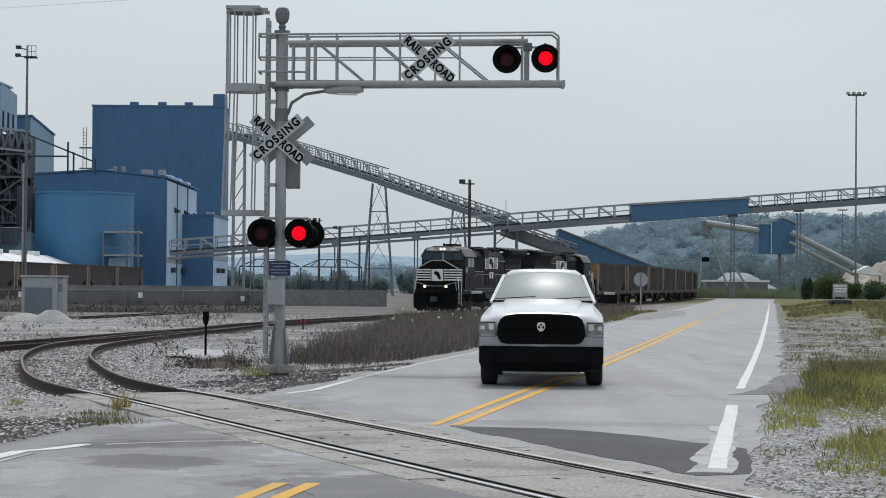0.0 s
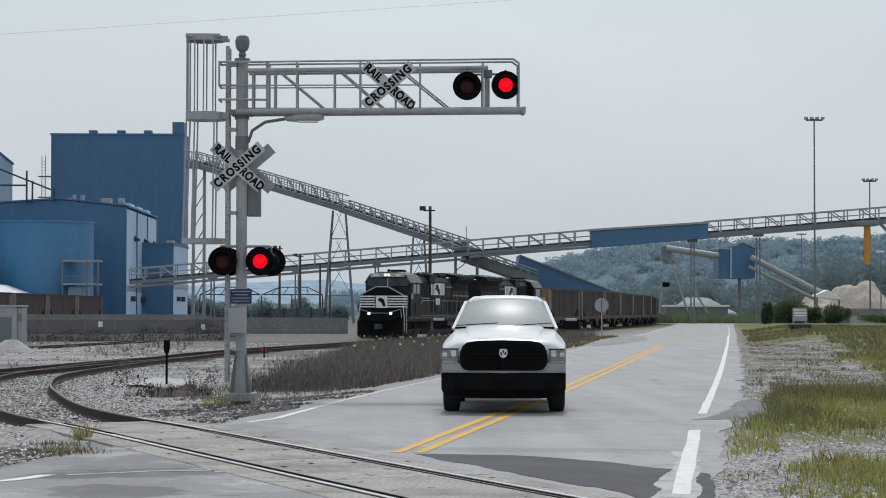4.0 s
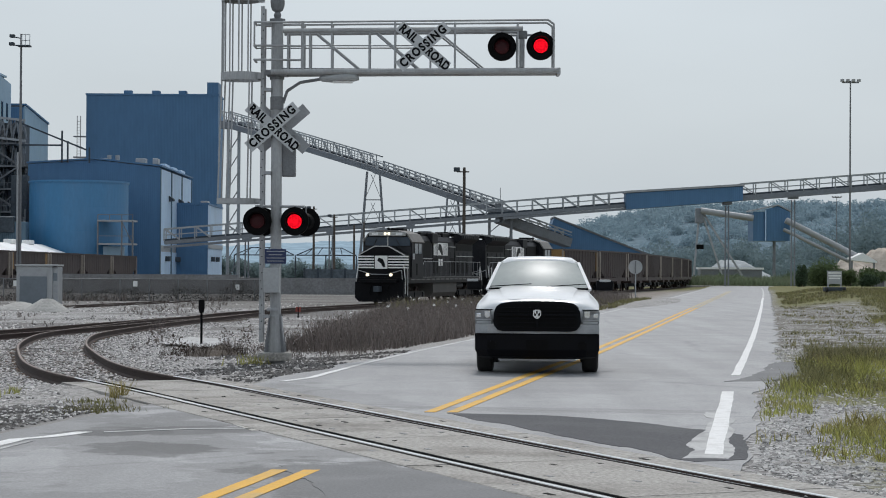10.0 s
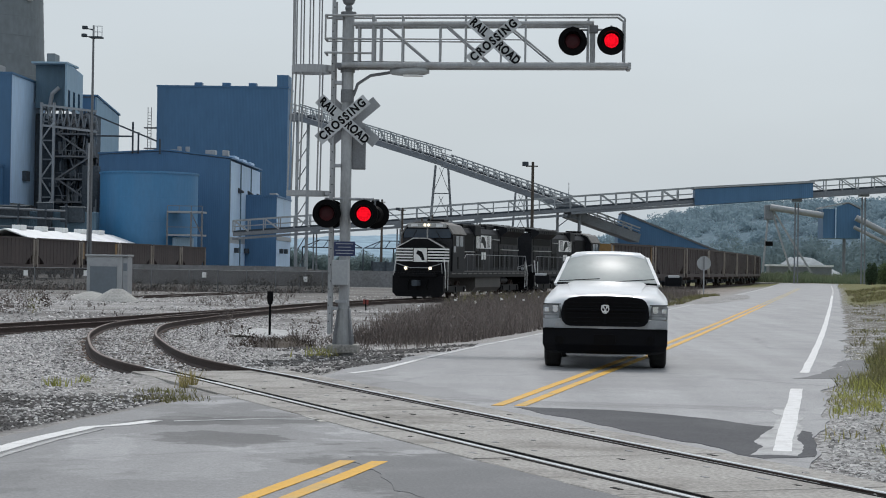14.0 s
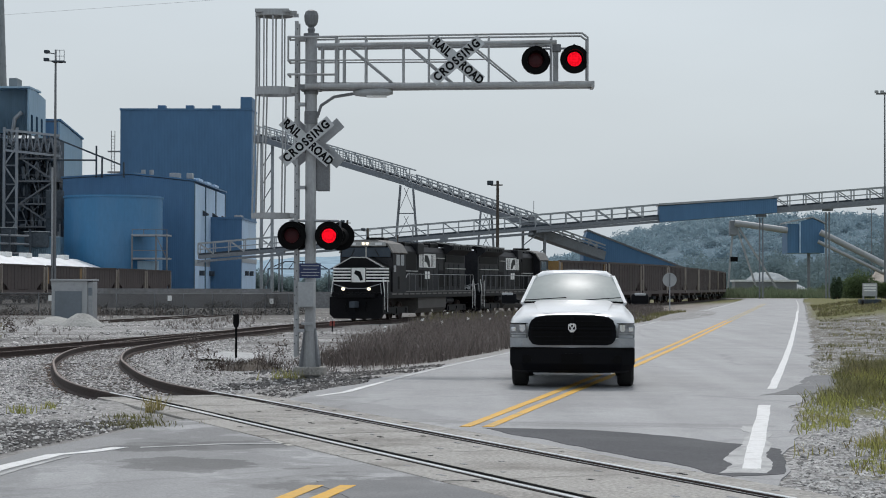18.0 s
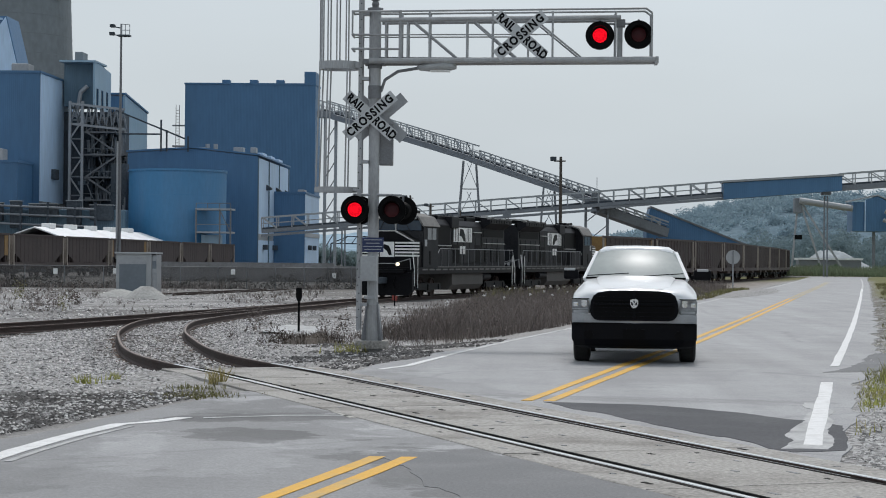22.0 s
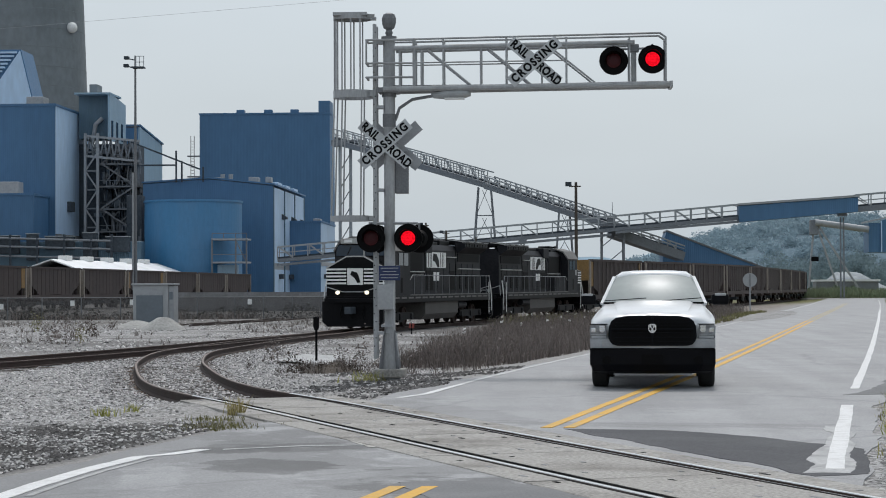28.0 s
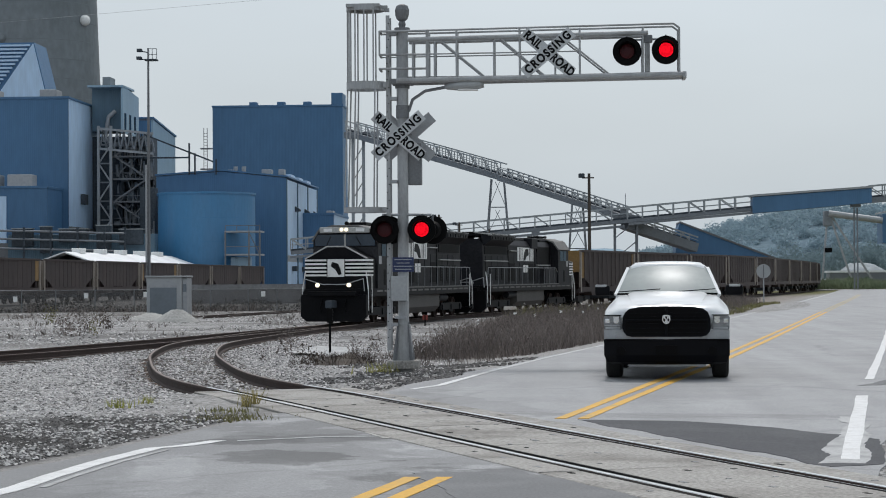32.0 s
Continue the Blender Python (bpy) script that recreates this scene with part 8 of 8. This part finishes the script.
def blades(name, pts, height, width, lean, material, label, per=1, curl=0.35):
    """Upright strips of two quads and a tip, each turned and bent its own way."""
    n = len(pts) * per
    P = np.repeat(pts, per, axis=0) + np.c_[rng.normal(0, 0.05, (n, 2)), np.zeros(n)]
    h = np.repeat(height, per) * rng.uniform(0.6, 1.15, n)
    a = rng.uniform(0, 2 * np.pi, n)
    l_ = rng.normal(0, lean, (n, 2))
    w = width * rng.uniform(0.6, 1.4, n)
    side = np.c_[np.cos(a), np.sin(a), np.zeros(n)] * w[:, None] / 2
    rows = []
    for k, (f, ww) in enumerate(((0, 1), (0.5, 0.8), (1, 0.1))):
        c = P + np.c_[l_ * (h * f ** (1 + curl))[:, None], h * f]
        rows += [c - side * ww, c + side * ww]
    v = np.stack(rows, 1).reshape(-1, 3)
    b = (np.arange(n) * 6)[:, None]
    f = np.concatenate([b + [0, 1, 3, 2], b + [2, 3, 5, 4]], 1).reshape(-1, 4)
    me = bpy.data.meshes.new(name)
    me.from_pydata(v.tolist(), [], f.tolist())
    me.materials.append(M[material])
    return tagged(new(name, me), label, "grass", "", "stuff")


def leaves(name, pts, size, material, label, category="foliage", flat=0.0, parent=None):
    n = len(pts)
    q = rng.normal(0, 1, (n, 3))
    q[:, 2] *= 1 - flat
    q /= np.linalg.norm(q, axis=1)[:, None]
    r = np.cross(q, rng.normal(0, 1, (n, 3)))
    r /= np.linalg.norm(r, axis=1)[:, None]
    s = size * rng.uniform(0.5, 1.4, n)[:, None]
    v = np.stack([pts - q * s, pts + r * s * 0.45, pts + q * s, pts - r * s * 0.45], 1).reshape(-1, 3)
    f = (np.arange(n) * 4)[:, None] + np.array([0, 1, 2, 3])
    me = bpy.data.meshes.new(name)
    me.from_pydata(v.tolist(), [], f.tolist())
    me.materials.append(M[material])
    if parent:
        return part(name, me, M[material], parent)
    return tagged(new(name, me), label, category, "", "stuff")


# dry brown weed bank between the road and the track
def weed_zone(x, y):
    d = x - road_x(y)
    lo = 45.5 + 0.9 * noise.noise((x * 0.6, 0, 4)) + (3.0 if x > 0.5 else 0)
    return y > lo and d < -5.1 - 0.6 * noise.noise((0, y * 0.3, 1)) and off_track(x, y) > 2.6 and x > -3.7 + 0.018 * (y - 46) + 0.5 * noise.noise((3, y * 0.4, 2)) and noise.noise((x * 0.45, y * 0.35, 9)) > -0.42


p = scatter(15000, -5, 17, 45, 128, weed_zone, 1.6)
hh = np.array([0.62 + 0.5 * noise.noise((x * 0.7, y * 0.5, 6)) + 0.2 * noise.noise((x * 2.5, y * 2.5, 1)) for x, y, z in p])
blades("dry_weeds", p, np.maximum(0.18, hh * 0.9), 0.015, 0.3, "weed", "bank of dry brown weeds between road and track", 6)
lp = np.repeat(p[::2], 5, axis=0)
lp = lp + np.c_[rng.normal(0, 0.13, (len(lp), 2)), rng.uniform(0.08, 0.85, len(lp)) * np.repeat(hh[::2], 5)]
leaves("dry_weed_leaves", lp, 0.045, "weed", "brown withered leaves on the weeds")
p = scatter(260, -6.5, 0.2, 40, 47, lambda x, y: x - road_x(y) < -5.0 and off_track(x, y) > 2.4 and noise.noise((x * 0.8, y * 0.8, 0)) > 0.0)
blades("dry_weeds", p, np.full(len(p), 0.26), 0.014, 0.35, "weed", "thin brown weeds in the gravel", 4)
p = scatter(2600, -4, 12, 66, 120, lambda x, y: weed_zone(x, y) and off_track(x, y) < 6.5 and noise.noise((x * 0.3, y * 0.15, 27)) > -0.05)
blades("green_weeds", p, np.full(len(p), 0.66), 0.02, 0.3, "dull_grass", "green weeds among the dry ones beside the track", 4)
pale = scatter(70, -4, 14, 60, 125, weed_zone)
pale[:, 2] += rng.uniform(0.5, 0.85, len(pale))
leaves("seed_heads", np.repeat(pale, 5, axis=0) + rng.normal(0, 0.03, (len(pale) * 5, 3)), 0.05, "white", "pale seed heads over the weeds")
# green tufts on the left
for x, y, r, n, h in ((-4.13, 25.6, 0.05, 36, 0.24), (-4.05, 23.3, 0.28, 130, 0.06), (-3.8, 22.9, 0.16, 60, 0.05), (-6.02, 26.2, 0.07, 26, 0.13), (-5.74, 26.9, 0.05, 18, 0.13), (-3.5, 37.4, 0.16, 60, 0.2), (-4.3, 24.5, 0.2, 60, 0.07)):
    q = np.c_[rng.normal(x, r, n), rng.normal(y, r, n), np.zeros(n)]
    q[:, 2] = [land(a, b) for a, b in q[:, :2]]
    blades("grass_tuft", q, np.full(n, h), 0.012, 0.45, "grass" if h > 0.12 else "dull_grass", "small green tuft in the gravel", 2)
p = scatter(1500, -45, -7, 66, 128, lambda x, y: x - road_x(y) < -10 and off_track(x, y) > 2.8 and noise.noise((x * 0.18, y * 0.1, 23)) > 0.12)
blades("yard_weeds", p, np.full(len(p), 0.24), 0.025, 0.5, "weed", "thin brown weeds over the far yard", 6)
# scrub along the yard fence
q = []
for (xa, ya), (xb, yb) in zip(FL, FL[1:]):
    for f in rng.random(int(math.hypot(xb - xa, yb - ya) * 16)):
        x, y = xa + (xb - xa) * f, ya + (yb - ya) * f + rng.normal(0.5, 1.4)
        if noise.noise((x * 0.25, y * 0.1, 31)) > -0.1:
            q.append((x, y, land(x, y)))
q = np.array(q)
blades("fence_scrub", q, np.array([0.5 + 0.55 * noise.noise((x * 0.5, 0, 3)) for x, y, z in q]).clip(0.15), 0.03, 0.35, "weed", "brown scrub and vines along the yard fence", 5)
q = []
for (xa, ya), (xb, yb) in zip(FL, FL[1:]):
    for f in rng.random(int(math.hypot(xb - xa, yb - ya) * 300)):
        x, y = xa + (xb - xa) * f, ya + (yb - ya) * f
        top = 0.8 + 0.75 * noise.noise((x * 0.55, 3.3, 8)) + 0.3 * noise.noise((x * 2.1, 1.3, 8))
        z = -0.4 + rng.random() * 1.5
        if z < top - 0.3 and noise.noise((x * 0.9, z * 1.3, 4)) > -0.38:
            q.append((x, y + rng.normal(0, 0.08), z))
leaves("fence_creeper", np.array(q), 0.075, "yard_scrub", "grey-brown creepers climbing the chain-link fence")
# dead grass on the soil mound
q = np.c_[rng.normal(-4.8, 0.4, 260), rng.normal(42.7, 0.4, 260), np.full(260, -0.18)]
blades("dry_weeds", q, np.full(260, 0.24), 0.012, 0.5, "dead", "dead grass on the soil mound", 3)
# dry shrubs
for x, y, h, m_ in ((-5.3, 40.3, 0.46, "dead"), (-5.72, 41.2, 0.24, "dead"), (-6.96, 45.2, 0.26, "dead"), (-6.99, 49.4, 0.6, "weed"), (-4.62, 47.6, 0.5, "weed"), (-3.9, 46.2, 0.5, "weed"), (-5.0, 46.6, 0.4, "weed"), (-22.6, 101, 0.5, "weed"), (-25.5, 97, 0.7, "dull_grass"), (-23.4, 95, 0.6, "weed"), (-18.2, 110, 0.4, "weed"), (-18.4, 73.0, 0.75, "weed"), (-18.9, 73.6, 0.6, "weed"), (-17.9, 74.4, 0.5, "dull_grass"), (-19.4, 79.4, 0.6, "weed"), (-20.9, 88.5, 0.7, "dead"), (-19.9, 85.4, 0.5, "dead"), (-18.75, 110.7, 0.5, "weed")):
    q = rng.normal(0, 1, (170, 3)) * (0.1, 0.1, 0.17) * (h / 0.4) + (x, y, land(x, y) + h * 0.5)
    leaves("dry_shrub", q, 0.03 * (h / 0.4), m_, "small dry brown shrub in the yard", "shrub")

# right-hand grass
def turf(x, y):
    d = x - road_x(y)
    g = noise.noise((x * 0.33, y * 0.2, 12)) + 0.45 * noise.noise((x * 1.1, y * 0.8, 3))
    if y < 22.0:
        return d > 4.35 + 0.55 * g + 0.1 * (y - 19) and off_track(x, y) > 2.6 + 0.5 * g and y > 17.4
    if y < 26.6:
        return d > 5.8 and g > 0.2 or 3.75 < d < 4.3 and g > 0.15
    if y < 43:
        return d > 4.1 + 0.7 * g + 0.03 * (y - 28) and g > -0.5
    return d > (7.6 + 2.2 * g if y < 100 else 3.9 + g) and g > -0.35


p = scatter(72000, 2, 22, 14, 75, turf, 1.8)
hh = np.array([max(0.04, 0.1 + 0.14 * noise.noise((x * 0.5, y * 0.35, 5)) + 0.1 * noise.noise((x * 1.7, y * 1.2, 2)) + (0.07 if y > 26 else 0)) for x, y, z in p])
dull = np.array([y > 27.5 + 4 * noise.noise((x * 0.5, y * 0.2, 14)) + rng.normal(0, 1.5) and noise.noise((x * 0.45, y * 0.25, 21)) + rng.normal(0, 0.12) > -0.05 for x, y, z in p])
blades("verge_grass", p[~dull], hh[~dull], 0.012, 0.45, "grass", "rough yellow-green grass along the verge", 4)
blades("verge_weeds", p[dull], hh[dull] * 1.15, 0.012, 0.4, "dull_grass", "dull olive weeds and dying grass on the verge", 5)
p = scatter(15000, 6, 40, 70, 180, lambda x, y: x - road_x(y) > (8.0 + 2.5 * noise.noise((x * 0.2, y * 0.08, 5)) if y < 105 else 4.2) and noise.noise((x * 0.2, y * 0.1, 1)) > -0.3)
blades("verge_grass", p, np.array([0.16 + 0.14 * noise.noise((x * 0.3, y * 0.15, 2)) for x, y, z in p]).clip(0.06), 0.026, 0.5, "dull_grass", "rough field grass beyond the verge", 6)
p = scatter(7000, 5, 24, 38, 104, lambda x, y: 4.0 < x - road_x(y) < 9.5 and noise.noise((x * 0.5, y * 0.16, 16)) + 0.4 * noise.noise((x * 1.9, y * 0.6, 4)) > 0.06)
blades("verge_weeds", p, np.full(len(p), 0.09), 0.02, 0.5, "dull_grass", "thin low weeds in the gravel beside the road", 4)
p = scatter(5000, 5, 20, 38, 90, lambda x, y: 3.9 < x - road_x(y) < 9)
rocks("verge_gravel", p, rng.uniform(0.015, 0.04, len(p)), "chip", "loose gravel on the bare road shoulder")
p = scatter(900, 3.0, 9, 16, 34, lambda x, y: 3.7 < x - road_x(y) < 5.4 and noise.noise((x * 1.3, y * 0.9, 6)) > 0.12)
blades("verge_grass", p, np.full(len(p), 0.1), 0.014, 0.5, "grass", "short patchy grass at the road edge", 4)
p = scatter(2200, 6, 14, 98, 132, lambda x, y: -9.5 < x - road_x(y) < -4.2)
blades("mound_grass", p, np.full(len(p), 0.17), 0.03, 0.4, "dull_grass", "dull grass on the mound by the round sign", 5)


# ---- bushes and trees ----
def shrub(x, y, w, d, h, label, n=2600, size=0.14, mat_="leaf", trunk=True):
    t = thing("bush", pose(x, y, land(x, y) if y < 330 else -0.12), label, "bush", "roadside bushes")
    lobes = [(random.uniform(-0.6, 0.6) * w, random.uniform(-0.6, 0.6) * d, random.uniform(0.25, 0.62) * h, random.uniform(0.3, 0.55)) for _ in range(9)]
    pts = []
    for cx, cy, cz, r in lobes:
        m = n // 9
        u = rng.normal(0, 1, (m, 3))
        u /= np.linalg.norm(u, axis=1)[:, None]
        rad = rng.random(m)[:, None] ** 0.4
        pts.append(np.array((cx, cy, cz)) + u * rad * np.array((w * r, d * r, h * r * 0.85)))
    pts = np.concatenate(pts)
    pts = pts[pts[:, 2] > 0.02]
    leaves("crown", pts, size, mat_, "", parent=t)
    for k in range(3):
        part("stem", tube(B(), (0.2 * k - 0.2, 0, -0.1), (0.5 * w * (k - 1) * 0.6, 0, h * 0.55), 0.06, 6, 0.02), M["bark"], t)
    return t


rs_ = random.Random(5)
for k in range(9):
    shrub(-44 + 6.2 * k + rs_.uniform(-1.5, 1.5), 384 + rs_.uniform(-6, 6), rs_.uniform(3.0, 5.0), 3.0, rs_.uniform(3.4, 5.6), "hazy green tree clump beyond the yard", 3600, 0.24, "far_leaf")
for k in range(12):
    shrub(-36 + 2.6 * k + rs_.uniform(-0.8, 0.8), 178 + rs_.uniform(-4, 8), rs_.uniform(1.4, 2.4), 1.6, rs_.uniform(0.7, 1.5), "low dull scrub on the edge of the yard", 700, 0.2, "yard_scrub")
shrub(41.6, 226, 0.85, 1.0, 2.9, "dense dark green roadside bush", 4200, 0.12, "dark_leaf")
shrub(44.7, 229, 2.0, 1.6, 4.1, "broad light green roadside bush", 8000, 0.12)
shrub(48.2, 232, 1.7, 1.6, 2.3, "low green roadside bush", 4200, 0.12)
shrub(50.8, 230, 1.9, 1.6, 2.4, "low green roadside bush", 4600, 0.12)
shrub(48.6, 222, 1.6, 1.2, 1.5, "low ragged roadside bush", 2600, 0.12, "dark_leaf")
shrub(57, 236, 2.6, 1.6, 1.2, "low green roadside bush", 3000, 0.12)
shrub(62, 240, 3.0, 1.8, 1.2, "low green roadside bush", 3000, 0.12)


# tall hazy grass bank where the road ends
q = []
for _ in range(11000):
    x, y = rng.uniform(20, 92), rng.uniform(303, 334)
    if noise.noise((x * 0.12, y * 0.1, 6)) > -0.35:
        q.append((x, y, -0.12))
q = np.array(q)
blades("grass_bank", q, np.array([1.15 + 0.7 * noise.noise((x * 0.2, y * 0.1, 9)) + (y - 303) * 0.018 for x, y, z in q]).clip(0.3), 0.1, 0.3, "bank_grass", "tall hazy green grass bank beyond the road end", 3)
for k in range(14):
    shrub(20 + 5.6 * k + rs_.uniform(-2, 2), 336 + rs_.uniform(-3, 8), rs_.uniform(1.4, 3.2), 1.6, rs_.uniform(1.5, 3.0), "hazy green scrub behind the grass bank", 1500, 0.17, "hazed_hedge_leaf")


# ---- wooded hills, far behind ----
def ridge(name, y, prof, x0, x1, step, rough, material, label, depth=220, crown=0.0, seed=0):
    xs = np.arange(x0, x1, step)
    v, f = [], []
    rows = 9
    for j in range(rows):
        k = j / (rows - 1)
        for x in xs:
            h = float(np.interp(x, [a for a, b in prof], [b for a, b in prof]))
            n1 = noise.noise((x / 90 + seed, j * 0.5, seed)) * rough * 2 + noise.noise((x / 28 + seed, j, seed)) * rough
            n2 = abs(noise.noise((x / (step * 2.6), j * 2.3 + seed, 7))) * crown + abs(noise.noise((x / (step * 1.1), j * 5.3 + seed, 3))) * crown * 0.7
            z = h * math.sin(k * math.pi / 2) + (n1 + n2) * (0.25 + 0.75 * k)
            v.append((x, y + depth * k, z - 0.5 if k > 0 else -1.0))
    w = len(xs)
    for j in range(rows - 1):
        for i in range(w - 1):
            a = j * w + i
            f.append((a, a + 1, a + w + 1, a + w))
    return soup(name, v, f, material, label, "structure", "hill")


# hill colours carry the distance haze themselves
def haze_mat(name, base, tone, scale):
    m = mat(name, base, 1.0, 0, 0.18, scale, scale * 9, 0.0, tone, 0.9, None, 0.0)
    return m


PROF = [(-400, 6), (-200, 6), (-60, 7), (20, 8), (55, 15), (86, 27.5), (100, 31), (121, 36.5), (141, 38.5), (182, 40), (240, 40), (290, 43), (420, 47)]
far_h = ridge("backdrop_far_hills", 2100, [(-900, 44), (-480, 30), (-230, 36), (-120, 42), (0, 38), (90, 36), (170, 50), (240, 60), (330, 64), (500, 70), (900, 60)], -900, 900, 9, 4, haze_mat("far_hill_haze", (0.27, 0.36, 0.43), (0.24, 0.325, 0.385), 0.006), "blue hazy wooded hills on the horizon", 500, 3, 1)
near_h = ridge("backdrop_hills", 900, PROF, -400, 460, 6, 1.2, haze_mat("hill_woods_haze", (0.135, 0.185, 0.22), (0.155, 0.205, 0.235), 0.035), "hazy green wooded hillside", 260, 1.5, 4)
for ob in (far_h, near_h):
    for p_ in ob.data.polygons:
        p_.use_smooth = True
# tree crowns over the nearer hillside
rh = np.random.default_rng(4)


def woods(name, trees, leaf, per, material, label):
    """Tree crowns of several leafy lobes each: trees are x, y, foot, height, radius."""
    out = []
    for x, y, z, h, r in trees:
        for _ in range(4):
            c = np.array((x + rh.normal(0, 0.42 * r), y + rh.normal(0, 0.42 * r), z + h * rh.uniform(0.42, 0.82)))
            u = rh.normal(0, 1, (per, 3))
            u /= np.linalg.norm(u, axis=1)[:, None]
            out.append(c + u * (rh.random(per)[:, None] ** 0.35) * np.array((0.62 * r, 0.62 * r, 0.3 * h)))
    return leaves(name, np.concatenate(out), leaf, material, label, "woods")


hill_x, hill_h = [a for a, b in PROF], [b for a, b in PROF]
trees = []
for _ in range(1000):
    x, k = rh.uniform(-40, 310), rh.uniform(0.0, 1.0) ** 0.55
    trees.append((x, 900 + 260 * k, float(np.interp(x, hill_x, hill_h)) * math.sin(k * math.pi / 2) - 3.5, rh.uniform(6, 10), rh.uniform(3.2, 6)))
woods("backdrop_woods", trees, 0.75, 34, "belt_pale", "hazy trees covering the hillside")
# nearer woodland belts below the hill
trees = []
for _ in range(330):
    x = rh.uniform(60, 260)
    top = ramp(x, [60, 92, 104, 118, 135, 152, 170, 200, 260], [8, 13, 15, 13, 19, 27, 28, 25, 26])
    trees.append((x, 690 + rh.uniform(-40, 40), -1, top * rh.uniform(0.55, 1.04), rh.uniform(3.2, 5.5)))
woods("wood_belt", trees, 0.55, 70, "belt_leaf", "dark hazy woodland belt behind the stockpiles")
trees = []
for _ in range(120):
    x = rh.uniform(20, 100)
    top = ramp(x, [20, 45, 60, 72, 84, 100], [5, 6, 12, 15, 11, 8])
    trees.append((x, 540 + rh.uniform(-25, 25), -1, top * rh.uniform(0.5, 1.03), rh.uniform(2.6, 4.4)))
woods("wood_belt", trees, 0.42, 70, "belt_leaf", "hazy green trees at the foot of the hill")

TRAIN_T = [0, 4, 7, 9, 13, 19, 23, 30, 32]
TRAIN_S = [154.6, 150.5, 146.3, 143.7, 137.3, 129.5, 123.6, 113.7, 110.45]


# ---- what moves: the coal train rolls in, the lenses flash ----
def motions():
    # front coupler of the leading engine, metres along the track, second by second
    for ob, back, turn in train:
        rows = []
        for t in range(0, 33):
            s = train_front(t) + back
            reach = 6.6 if ob.name.startswith("loco") else 5.9
            a, b = crossing_track.at(s - reach), crossing_track.at(s + reach)
            c, d = (a + b) / 2, a - b
            rows.append((t, pose(c.x, c.y, c.z, math.degrees(math.atan2(d.z, math.hypot(d.x, d.y))) * (1 if not turn else -1), 0, math.degrees(math.atan2(-d.x, d.y)) + turn)))
        walk(ob, rows)
    for lens, side in flashers:
        ang = 180 if side == "L" else 0
        rows = [(0, pose(0, -0.012, 0, 0, 0, ang))]
        flips = sorted([0.35 + 1.271 * k for k in range(26)] + [0.91 + 1.271 * k for k in range(26)])
        for t in flips:
            f = round(t * FPS) / FPS
            if f > 31.9:
                break
            for j in range(4):
                rows.append((f + (j - 2) / FPS, pose(0, -0.012, 0, 0, 0, ang + 60 * j)))
            ang += 180
        rows.append((32, pose(0, -0.012, 0, 0, 0, ang)))
        walk(lens, rows)


def train_front(t):
    return float(np.interp(t, TRAIN_T, TRAIN_S))


motions()
